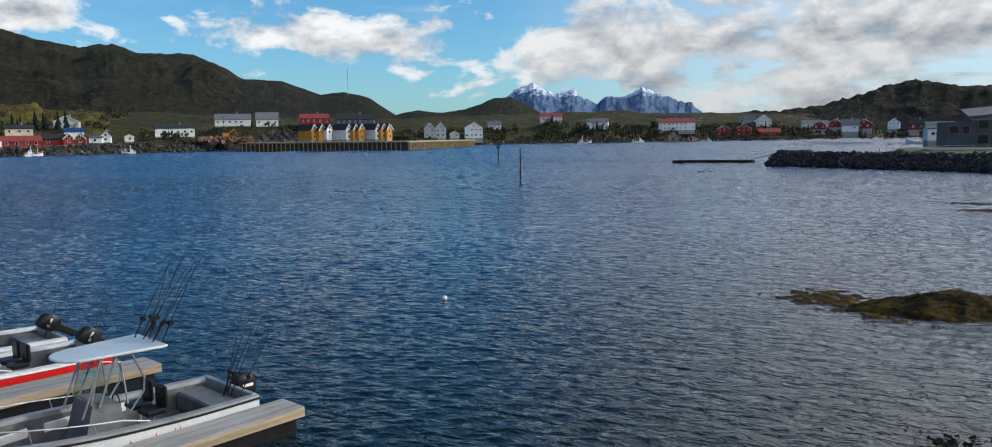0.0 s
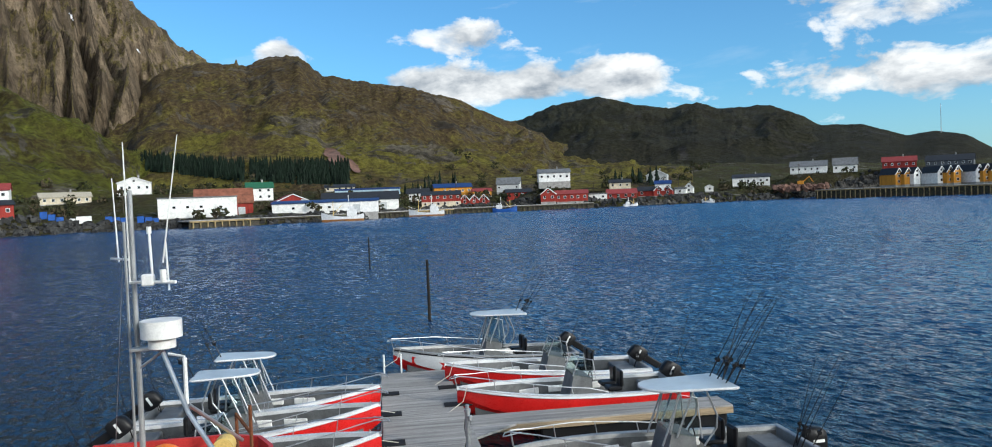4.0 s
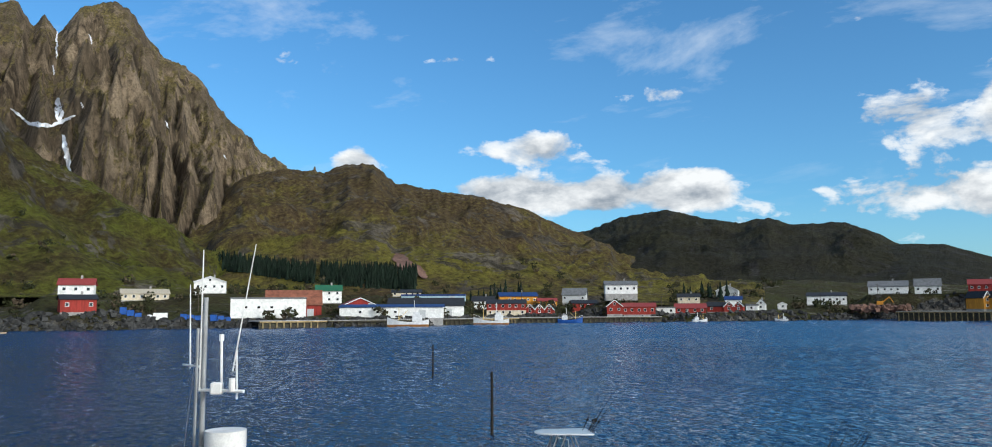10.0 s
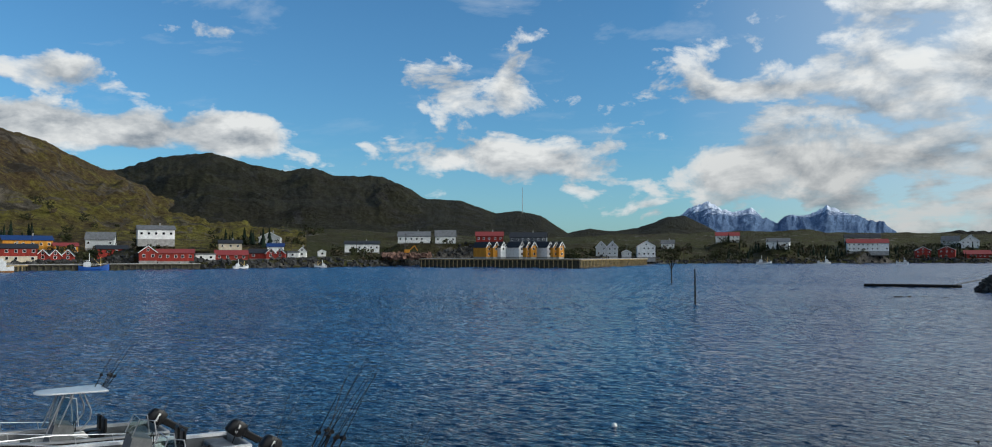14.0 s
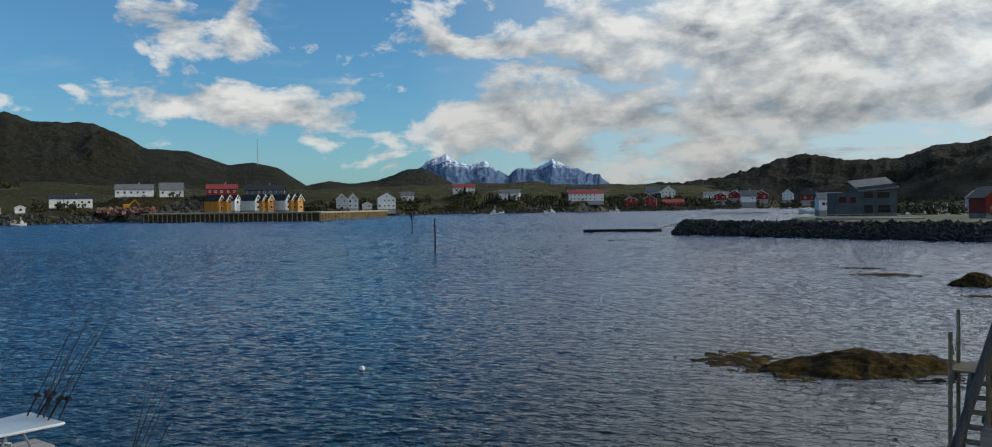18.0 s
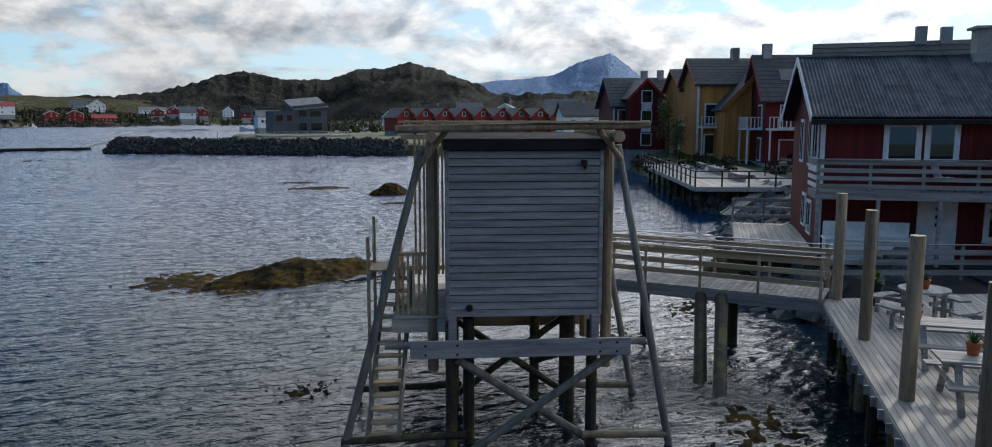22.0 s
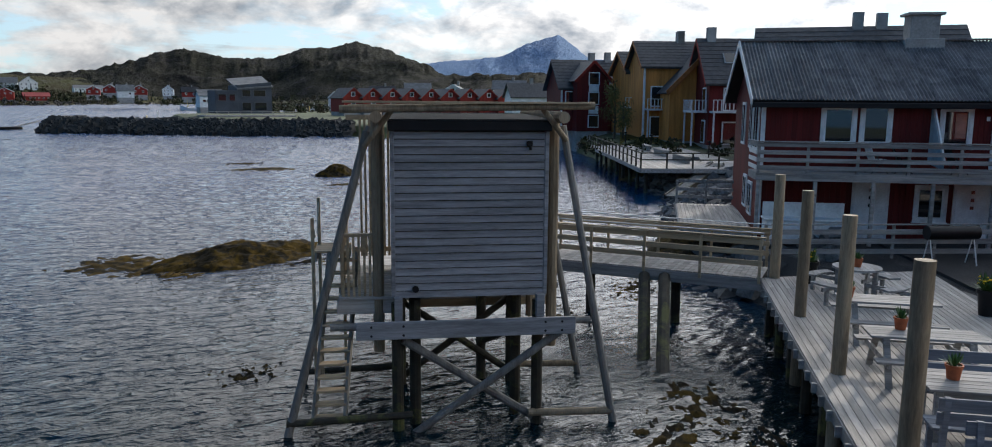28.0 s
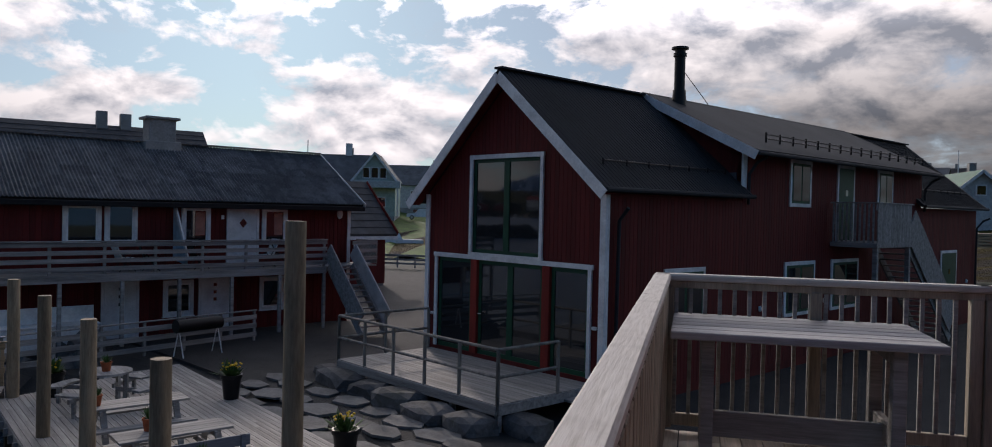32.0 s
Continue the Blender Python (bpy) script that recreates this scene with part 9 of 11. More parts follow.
p0, p1 = Vector((49.0, 22.6, 1.85)), Vector((41.6, 22.0, 0.35))
t = thing("gangway", pose(0, 0, 0), "timber gangway from the boardwalk to the bank", "gangway")
part("string", Mesh().beam(p0, p1, 0.10, 0.30).beam(p0 + Vector((0, 0.8, 0)), p1 + Vector((0, 0.8, 0)), 0.10, 0.30), PILE, t, smooth=None)
part("tread_deck", Mesh().beam(p0 + Vector((0, 0.4, 0.05)), p1 + Vector((0, 0.4, 0.05)), 0.7, 0.05), LOG_GREY, t, smooth=None)

# ---------------------------------------------------------------- the hall with the large glass front
HE = Vector((-0.84, -0.5426)).normalized()              # along the front, towards the deck
HB = Vector((0.5426, -0.84)).normalized()               # backwards
HO = Vector((23.3, -2.04))
HROT2 = math.degrees(math.atan2(-HB.y, -HB.x))
hall = thing("hall", Matrix(((HE.x, HB.x, 0, HO.x), (HE.y, HB.y, 0, HO.y), (0, 0, 1, 0), (0, 0, 0, 1))), "dark red gabled hall with a tall glazed front", "house")
HW, HL_, HEV, HRG = 6.55, 26.3, 6.35, 9.28
GX0, GX1 = 0.42, 6.18
# front wall round the openings, side and back walls


def wall_quad(m_, x0, x1, z0, z1, y0, y1):
    m_.box(((x0 + x1) / 2, (y0 + y1) / 2, (z0 + z1) / 2), (x1 - x0, y1 - y0, z1 - z0))


WX0, WX1, WZ0, WZ1 = 1.93, 4.52, 4.72, 7.25
fw = Mesh()
wall_quad(fw, 0, GX0, 1.2, 4.55, 0, 0.2)
part("front_wall", fw, DARK_RED, hall, smooth=None)
fw = Mesh()
wall_quad(fw, GX1, HW, 1.2, 4.55, 0, 0.2)
part("front_wall", fw, DARK_RED, hall, smooth=None)
fw = Mesh()
wall_quad(fw, GX0, GX1, 1.2, 2.0, 0, 0.2)
part("front_wall", fw, DARK_RED, hall, smooth=None)
fw = Mesh()
wall_quad(fw, 0, HW, 4.55, WZ0, 0, 0.2)
part("front_wall", fw, DARK_RED, hall, smooth=None)
fw = Mesh()
wall_quad(fw, 0, WX0, WZ0, HEV, 0, 0.2)
part("front_wall", fw, DARK_RED, hall, smooth=None)
fw = Mesh()
wall_quad(fw, WX1, HW, WZ0, HEV, 0, 0.2)
part("front_wall", fw, DARK_RED, hall, smooth=None)
sl = (HRG - HEV) / (HW / 2)
for a, b in ((0, WX0), (WX1, HW)):
    za, zb_ = HEV + sl * min(a, HW - a), HEV + sl * min(b, HW - b)
    fw = Mesh().add([(a, 0, HEV), (b, 0, HEV), (b, 0, zb_), (a, 0, za), (a, 0.2, HEV), (b, 0.2, HEV), (b, 0.2, zb_), (a, 0.2, za)], [(0, 1, 2, 3), (7, 6, 5, 4), (2, 6, 7, 3), (0, 3, 7, 4), (1, 5, 6, 2)])
    part("front_wall", fw, DARK_RED, hall, smooth=None)
zt = HEV + sl * WX0
zt2 = HEV + sl * (HW - WX1)
fw = Mesh().add([(WX0, 0, WZ1), (WX1, 0, WZ1), (WX1, 0, zt2), (HW / 2, 0, HRG), (WX0, 0, zt), (WX0, 0.2, WZ1), (WX1, 0.2, WZ1), (WX1, 0.2, zt2), (HW / 2, 0.2, HRG), (WX0, 0.2, zt)],
       [(0, 1, 2, 3, 4), (9, 8, 7, 6, 5), (0, 5, 6, 1), (2, 7, 8, 3), (3, 8, 9, 4)])
part("front_wall", fw, DARK_RED, hall, smooth=None)
sw = Mesh()
wall_quad(sw, 0, 0.2, 1.2, HEV, 0.2, HL_)
wall_quad(sw, HW - 0.2, HW, 1.2, HEV, 0.2, HL_)
wall_quad(sw, 0.2, HW - 0.2, 1.2, HEV, HL_ - 0.2, HL_)
part("side_wall", sw, DARK_RED, hall, smooth=None)
part("floor", Mesh().box((HW / 2, HL_ / 2, 1.95), (HW - 0.4, HL_ - 0.4, 0.1)), WOOD_GREY, hall, smooth=None)
part("inner_wall", Mesh().box((HW / 2, 6.0, 4.5), (HW - 0.4, 0.1, 5.2)), DARKGREY, hall, smooth=None)
# board joints on the front and the long side
for k in range(46):
    x = 0.07 + k * 0.142
    zt_ = HEV + sl * min(x, HW - x) - 0.08
    segs = [(2.0, zt_)]
    for hx0, hx1, hz0, hz1 in ((GX0 - 0.12, GX1 + 0.12, 1.9, 4.68), (WX0 - 0.12, WX1 + 0.12, 4.6, 7.36)):
        if hx0 < x < hx1:
            segs = [s_ for a, b in segs for s_ in ((a, min(b, hz0)), (max(a, hz1), b)) if s_[1] - s_[0] > 0.05]
    for a, b in segs:
        part("board", Mesh().box((x, -0.011, (a + b) / 2), (0.136, 0.022, b - a), ch=0.003), DARK_RED, hall, smooth=None)
for k in range(175):
    y = 0.08 + k * 0.149
    zt_ = 7.60 if 6.0 < y < 19.4 else 6.27
    part("board", Mesh().box((HW + 0.011, y, (1.5 + zt_) / 2), (0.022, 0.143, zt_ - 1.5), ch=0.003), DARK_RED, hall, smooth=None)
for x, y in ((0.0, -0.03), (HW, -0.03)):
    part("corner_trim", Mesh().box((x, y, 4.1), (0.17, 0.08, 4.4), ch=0.006), TRIM, hall, "white corner board", smooth=None)
part("corner_trim", Mesh().box((HW + 0.03, 0.04, 4.1), (0.05, 0.16, 4.4), ch=0.006), TRIM, hall, smooth=None)
# the glazing below: four bays with red posts and green frames
part("glass_surround", Mesh().box(((GX0 + GX1) / 2, -0.04, 4.60), (GX1 - GX0 + 0.2, 0.06, 0.12), ch=0.006).box((GX0, -0.04, 3.3), (0.11, 0.06, 2.6), ch=0.006).box((GX1, -0.04, 3.3), (0.11, 0.06, 2.6), ch=0.006), TRIM, hall, smooth=None)
bays = [(GX0 + 0.06, 1.92), (2.20, 3.42), (3.42, 4.62), (4.90, GX1 - 0.06)]
for a, b in bays:
    w_ = part("glass_door", Mesh().box(((a + b) / 2, 0.06, 4.48), (b - a, 0.07, 0.10)).box(((a + b) / 2, 0.06, 2.06), (b - a, 0.07, 0.12)).box((a + 0.05, 0.06, 3.27), (0.10, 0.07, 2.32)).box((b - 0.05, 0.06, 3.27), (0.10, 0.07, 2.32)), GREEN_FRAME, hall, "dark green glazed door", smooth=None)
    part("pane", Mesh().box(((a + b) / 2, 0.06, 3.27), (b - a - 0.2, 0.02, 2.32)), GLASS, w_, smooth=None)
for x in (2.06, 4.76):
    part("post", Mesh().box((x, 0.03, 3.27), (0.26, 0.16, 2.56), ch=0.008), RED, hall, "red post between the glass doors", smooth=None)
part("door_handle", Mesh().tube([(2.28, -0.02, 3.1), (2.28, -0.06, 3.1), (2.4, -0.06, 3.1)], 0.012, 6), ALU, hall)
# the upper window
part("window_surround", Mesh().box(((WX0 + WX1) / 2, -0.04, WZ1 + 0.05), (WX1 - WX0 + 0.22, 0.06, 0.12), ch=0.006).box(((WX0 + WX1) / 2, -0.04, WZ0 - 0.05), (WX1 - WX0 + 0.22, 0.06, 0.12), ch=0.006)
          .box((WX0 - 0.04, -0.04, (WZ0 + WZ1) / 2), (0.11, 0.06, WZ1 - WZ0), ch=0.006).box((WX1 + 0.04, -0.04, (WZ0 + WZ1) / 2), (0.11, 0.06, WZ1 - WZ0), ch=0.006), TRIM, hall, smooth=None)
mid = (WX0 + WX1) / 2
for a, b in ((WX0, mid), (mid, WX1)):
    w_ = part("sash", Mesh().box(((a + b) / 2, 0.05, WZ1 - 0.05), (b - a, 0.07, 0.10)).box(((a + b) / 2, 0.05, WZ0 + 0.05), (b - a, 0.07, 0.10)).box((a + 0.05, 0.05, (WZ0 + WZ1) / 2), (0.10, 0.07, WZ1 - WZ0 - 0.2)).box((b - 0.05, 0.05, (WZ0 + WZ1) / 2), (0.10, 0.07, WZ1 - WZ0 - 0.2)), GREEN_FRAME, hall, "dark green window sash", smooth=None)
    part("pane", Mesh().box(((a + b) / 2, 0.05, (WZ0 + WZ1) / 2), (b - a - 0.2, 0.02, WZ1 - WZ0 - 0.2)), GLASS, w_, smooth=None)
for x, z in ((0.28, 2.9), (6.36, 3.2)):
    part("wall_light", Mesh().box((x, -0.06, z), (0.12, 0.10, 0.08), ch=0.02), WHITE_PLASTIC, hall, "small white outdoor light")
# roof: profiled sheets with standing ribs, overhang, white bargeboards, gutter
ovh, ove = 0.42, 0.48
for sd in (0, 1):
    xe = -ove if sd == 0 else HW + ove
    ze = HEV - ove * sl + 0.22
    if sd == 1:
        xe, ze = HW + 0.32, 6.46
    spans = ((-ovh, HL_ + 0.4),) if sd == 0 else ((-ovh, 6.0), (18.9, HL_ + 0.4))
    for ya, yb in spans:
        rfm = Mesh().slab([(HW / 2, ya, HRG + 0.22), (xe, ya, ze), (xe, yb, ze), (HW / 2, yb, HRG + 0.22)], 0.12)
        part("gutter", Mesh().tube([(xe + (0.05 if sd else -0.05), ya, ze - 0.05), (xe + (0.05 if sd else -0.05), yb, ze - 0.05)], 0.06, 8), STEEL_ROOF, hall, "dark steel gutter")
        ro = part("roof", rfm, STEEL_ROOF, hall, "dark grey ribbed steel roof", smooth=None)
    for k in range(186):
        y = -ovh + 0.07 + k * 0.1445
        part("roof_rib", Mesh().beam((xe, y, ze + 0.012), (HW / 2, y, HRG + 0.232), 0.035, 0.012), STEEL_ROOF, ro, smooth=None) if sd == 1 and (k < 44 or 134 < k < 186) else None
    part("bargeboard", Mesh().beam((HW / 2, -ovh - 0.02, HRG + 0.04), (xe, -ovh - 0.02, ze - 0.18), 0.03, 0.26), TRIM, hall, "pale blue-white bargeboard", smooth=None)
    part("soffit", Mesh().slab([(HW / 2, -ovh + 0.01, HRG + 0.08), (xe, -ovh + 0.01, ze - 0.14), (xe, 0.0, ze - 0.14), (HW / 2, 0.0, HRG + 0.08)], 0.02), DARK_RED, hall, smooth=None)
part("ridge_cap", Mesh().beam((HW / 2, -ovh, HRG + 0.25), (HW / 2, HL_ + 0.4, HRG + 0.25), 0.3, 0.05), STEEL_ROOF, hall, smooth=None)
part("downpipe", Mesh().tube([(HW + 0.4, 0.35, HEV - 0.35), (HW + 0.12, 0.38, HEV - 0.65), (HW + 0.08, 0.38, 1.8)], 0.045, 8), STEEL_ROOF, hall)
# the raised dormer part of the long side
DY0, DY1, DZE = 6.0, 19.5, 7.72
dm = Mesh()
dm.box((HW - 0.1, (DY0 + DY1) / 2, (HEV + DZE) / 2 - 0.2), (0.2, DY1 - DY0, DZE - HEV + 0.4))
dm.add([(HW / 2, DY0, HRG - 0.1), (HW, DY0, DZE), (HW, DY0, HEV - 0.2), (HW / 2, DY0 + 0.2, HRG - 0.1), (HW, DY0 + 0.2, DZE), (HW, DY0 + 0.2, HEV - 0.2)], [(0, 2, 1), (3, 4, 5), (0, 1, 4, 3)])
part("dormer_wall", dm, DARK_RED, hall, smooth=None)
dsl = (HRG + 0.30 - DZE) / (HW / 2 + 0.0)
part("dormer_roof", Mesh().slab([(HW / 2, DY0 - 0.4, HRG + 0.34), (HW + 0.6, DY0 - 0.4, DZE - 0.02), (HW + 0.6, DY1 + 0.3, DZE - 0.02), (HW / 2, DY1 + 0.3, HRG + 0.34)], 0.14), STEEL_ROOF, hall, smooth=None)
part("bargeboard", Mesh().beam((HW / 2, DY0 - 0.42, HRG + 0.18), (HW + 0.62, DY0 - 0.42, DZE - 0.18), 0.03, 0.26), TRIM, hall, "pale blue-white bargeboard", smooth=None)
part("corner_trim", Mesh().box((HW + 0.01, DY0 + 0.02, (HEV + DZE) / 2 + 0.05), (0.06, 0.22, DZE - HEV - 0.1), ch=0.006), TRIM, hall, smooth=None)
part("gutter", Mesh().tube([(HW + 0.66, DY0 - 0.4, DZE - 0.12), (HW + 0.66, DY1 + 0.3, DZE - 0.12)], 0.06, 8), STEEL_ROOF, hall)
# snow guards


def snow_guard(parent, y0, y1, x, z):
    g = part("snow_guard", Mesh().tube([(x, y0, z + 0.22), (x, y1, z + 0.22)], 0.022, 6).tube([(x, y0, z + 0.10), (x, y1, z + 0.10)], 0.022, 6), BLACK_PLASTIC, parent, "black steel snow guard")
    n_ = int((y1 - y0) / 0.8)
    for k in range(n_ + 1):
        part("guard_bracket", Mesh().beam((x, y0 + k * (y1 - y0) / n_, z - 0.02), (x, y0 + k * (y1 - y0) / n_, z + 0.27), 0.05, 0.05), BLACK_PLASTIC, g, smooth=None)


snow_guard(hall, 0.3, 5.6, HW - 0.35, HEV + 0.35 * sl + 0.24)
snow_guard(hall, 20.2, 26.0, HW - 0.35, HEV + 0.35 * sl + 0.24)
for y in (6.15, 19.6, 26.1):
    zd = DZE - 0.2 if y < 26 else HEV - 0.35
    part("downpipe", Mesh().tube([(HW + 0.62, y, zd), (HW + 0.35, y, zd - 0.12), (HW + 0.10, y, zd - 0.45), (HW + 0.09, y, (1.7 if y > 26 else HEV - 0.15))], 0.045, 8), STEEL_ROOF, hall, "dark steel downpipe with a swan neck")
snow_guard(hall, DY0 + 1.0, DY1 - 0.3, HW + 0.1, DZE + 0.5 * dsl + 0.02)
# the stove pipe
sp = part("stove_pipe", Mesh().tube([(HW / 2 + 0.45, 6.9, HRG - 0.3), (HW / 2 + 0.45, 6.9, HRG + 0.5)], 0.26, 16, 0.20).tube([(HW / 2 + 0.45, 6.9, HRG + 0.5), (HW / 2 + 0.45, 6.9, HRG + 1.75)], 0.17, 16), BLACK_PLASTIC, hall, "black steel stove pipe")
part("pipe_cap", Mesh().tube([(HW / 2 + 0.45, 6.9, HRG + 1.78), (HW / 2 + 0.45, 6.9, HRG + 1.84)], 0.27, 16).tube([(HW / 2 + 0.45, 6.9, HRG + 1.55), (HW / 2 + 0.45, 6.9, HRG + 1.65)], 0.21, 16), BLACK_PLASTIC, sp)
part("pipe_stay", Mesh().tube([(HW / 2 + 0.45, 7.0, HRG + 1.2), (HW / 2 + 0.6, 8.3, HRG + 0.2)], 0.014, 5), BLACK_PLASTIC, sp)


def side_window(y, z0, w, h, door=False):
    """A window in the long side, which faces +x of the hall."""
    o = part("window" if not door else "door", Mesh().box((0, 0, h / 2), (0.06, w + 0.22, h + 0.22), ch=0.006), TRIM, hall, smooth=None, at=pose(HW + 0.04, y, z0))
    part("sash", Mesh().box((0.025, 0, h / 2), (0.03, w, h), ch=0.004), GREEN_FRAME, o, "dark green frame", smooth=None)
    if door:
        part("pane", Mesh().box((0.042, 0, h * 0.66), (0.012, 0.2, 0.2)), GLASS, o, smooth=None)
    else:
        for sd in (-1, 1):
            part("pane", Mesh().box((0.042, sd * w * 0.245, h / 2), (0.012, w * 0.42, h - 0.16)), GLASS, o, smooth=None)
    return o


for y, z0, w, h, dr in ((9.3, 6.30, 1.15, 1.22, False), (12.5, 5.13, 1.10, 2.40, True), (15.8, 6.30, 1.15, 1.22, False), (3.2, 2.95, 1.6, 1.45, False), (9.4, 2.95, 1.75, 1.45, False), (12.6, 2.95, 1.85, 1.45, False), (22.7, 2.2, 1.7, 2.3, True)):
    side_window(y, z0, w, h, dr)
for y in (7.0, 11.1, 20.4, 25.0):
    part("wall_light", Mesh().box((HW + 0.06, y, 3.2), (0.10, 0.10, 0.16), ch=0.03), WHITE_PLASTIC, hall)
# balcony with stairs on the long side
part("balcony_floor", Mesh().box((HW + 0.8, 12.85, 5.03), (1.5, 2.9, 0.16), ch=0.01), WOOD_GREY, hall, smooth=None)
for y in np.arange(11.5, 14.25, 0.12):
    part("balcony_board", Mesh().box((HW + 1.53, float(y), 5.66), (0.03, 0.115, 1.40), ch=0.004), WOOD_GREY, hall, smooth=None)
for k in range(10):
    part("balcony_board", Mesh().box((HW + 0.15 + k * 0.14, 11.42, 5.70), (0.06, 0.03, 1.30), ch=0.004), WOOD_GREY, hall, smooth=None)
part("balcony_rail", Mesh().box((HW + 1.53, 12.85, 6.38), (0.10, 2.95, 0.04), ch=0.005).box((HW + 0.8, 11.42, 6.38), (1.5, 0.10, 0.04), ch=0.005), WOOD_GREY, hall, smooth=None)
part("balcony_post", Mesh().box((HW + 1.45, 11.55, 3.2), (0.14, 0.14, 3.6)).box((HW + 1.45, 14.2, 3.2), (0.14, 0.14, 3.6)), WOOD_GREY, hall, smooth=None)
stg = part("stair_string", Mesh().beam((HW + 0.3, 14.3, 5.0), (HW + 0.3, 18.7, 1.4), 0.06, 0.3).beam((HW + 1.4, 14.3, 5.0), (HW + 1.4, 18.7, 1.4), 0.06, 0.3), WOOD_GREY, hall, smooth=None)
for k in range(16):
    part("step", Mesh().box((HW + 0.85, 14.4 + k * 0.27, 4.9 - k * 0.222), (1.1, 0.26, 0.045)), WOOD_GREY, stg, smooth=None)
part("stair_rail", Mesh().beam((HW + 1.50, 14.3, 5.75), (HW + 1.50, 18.7, 2.15), 0.04, 1.15), WOOD_GREY, hall, smooth=None)
# its wooden terrace with a pole railing
DX0, DX1, DQ, DZ = 0.25, 6.40, 3.10, 1.90
tr = thing("hall_terrace", hall.matrix_basis.copy(), "pale wooden terrace with a pole railing before the hall", "deck")
for k in range(22):
    part("plank", Mesh().box(((DX0 + DX1) / 2, -0.10 - k * 0.141, DZ - 0.017), (DX1 - DX0, 0.134, 0.034), ch=0.004), WOOD_DECK, tr, smooth=None)
part("fascia", Mesh().box(((DX0 + DX1) / 2, -DQ - 0.03, DZ - 0.13), (DX1 - DX0, 0.05, 0.20), ch=0.006).box((DX1 + 0.02, -DQ / 2, DZ - 0.13), (0.05, DQ, 0.20), ch=0.006).box((DX0 - 0.02, -DQ / 2, DZ - 0.13), (0.05, DQ, 0.20), ch=0.006), WOOD_GREY, tr, smooth=None)
for k in range(5):
    part("foot", Mesh().box((DX0 + 0.1 + k * (DX1 - DX0 - 0.2) / 4, -DQ + 0.12, 1.48), (0.12, 0.12, 0.56), ch=0.01), WOOD_GREY, tr, smooth=None)
rails = [((DX0, -DQ), (DX1, -DQ)), ((DX1, -DQ), (DX1, -1.30)), ((DX0, -DQ), (DX0, -0.15))]
for a, b in rails:
    for z_ in (0.56, 1.13):
        part("rail_pole", Mesh().tube([(*a, DZ + z_), (*b, DZ + z_)], 0.035, 8), LOG_GREY, tr)
    n_ = max(1, int((Vector(b) - Vector(a)).length / 1.05))
    for k in range(n_ + 1):
        q_ = Vector(a).lerp(Vector(b), k / n_)
        part("rail_post", Mesh().box((q_.x, q_.y, DZ + 0.50), (0.065, 0.065, 1.28), ch=0.006), LOG_GREY, tr, smooth=None)
part("side_step", Mesh().box((DX1 + 0.40, -0.6, 1.72), (0.7, 1.1, 0.06), ch=0.006).box((DX1 + 0.75, -0.6, 1.53), (0.5, 1.1, 0.06), ch=0.006), WOOD_GREY, tr, smooth=None)

# boulders under the terrace and flagstones before it
rg = random.Random(21)


def hall_at(x, y, z=0.0):
    p_ = HO + HE * x + HB * y
    return Vector((p_.x, p_.y, z))


def boulder(c, s, rg_, turn):
    bm_ = bmesh.new()
    bmesh.ops.create_icosphere(bm_, subdivisions=2, radius=0.5)
    for v in bm_.verts:
        for a in range(3):
            v.co[a] = max(-0.36, min(0.36, v.co[a])) * 1.35
        v.co += v.co.normalized() * rg_.uniform(-0.05, 0.05)
        v.co = Vector((v.co.x * s[0], v.co.y * s[1], v.co.z * s[2]))
    me = bpy.data.meshes.new("boulder")
    bm_.to_mesh(me)
    bm_.free()
    me.materials.append(BOULDER)
    ob = new("boulder", me)
    ob.matrix_basis = pose(c.x, c.y, c.z, 0, 0, turn)
    return tagged(ob, "large grey squared boulder below the terrace", "rock", "boulders below the terrace")


for k, (x_, y_, w_, d_, h_) in enumerate(((0.75, -0.20, 1.75, 0.95, 0.58), (2.20, -0.22, 1.15, 0.85, 0.52), (3.45, -0.32, 1.35, 0.90, 0.60), (4.75, -0.45, 1.30, 0.95, 0.50), (5.95, -0.35, 1.10, 0.90, 0.55), (6.75, 0.55, 0.95, 0.80, 0.50), (-0.55, 0.25, 0.90, 0.80, 0.40))):
    boulder(hall_at(x_, -DQ + y_, 1.30 + h_ * 0.22), (w_, d_, h_), rg, HROT2 + 90 + rg.uniform(-10, 10))
pv = thing("flagstone_path", pose(0, 0, GZ), "irregular grey flagstones laid in dark gravel", "paving")
for i in range(9):
    for j in range(4):
        c = hall_at(-0.9 + i * 1.12 + rg.uniform(-0.16, 0.16) + (j % 2) * 0.5, -DQ - 1.15 - j * 0.86 + rg.uniform(-0.12, 0.12))
        if j > 2 and rg.random() < 0.2:
            continue
        n_ = rg.choice([5, 6, 6, 7])
        a0_, k0_ = rg.uniform(0, 6.28), rg.uniform(0.8, 1.08)
        out_ = []
        for k in range(n_):
            a_ = 6.2832 * k / n_ + a0_ + rg.uniform(-0.22, 0.22)
            l_, q_ = math.cos(a_) * 0.60 * k0_ * rg.uniform(0.85, 1.1), math.sin(a_) * 0.42 * k0_ * rg.uniform(0.85, 1.1)
            out_.append((c.x + HE.x * l_ + HB.x * q_, c.y + HE.y * l_ + HB.y * q_))
        if sum(out_[k - 1][0] * out_[k][1] - out_[k][0] * out_[k - 1][1] for k in range(n_)) < 0:
            out_ = out_[::-1]
        part("flagstone", Mesh().prism(out_, 0.0, 0.035 + rg.uniform(0, 0.03)), FLAG, pv, smooth=None)

# ---------------------------------------------------------------- houses behind the boardwalk


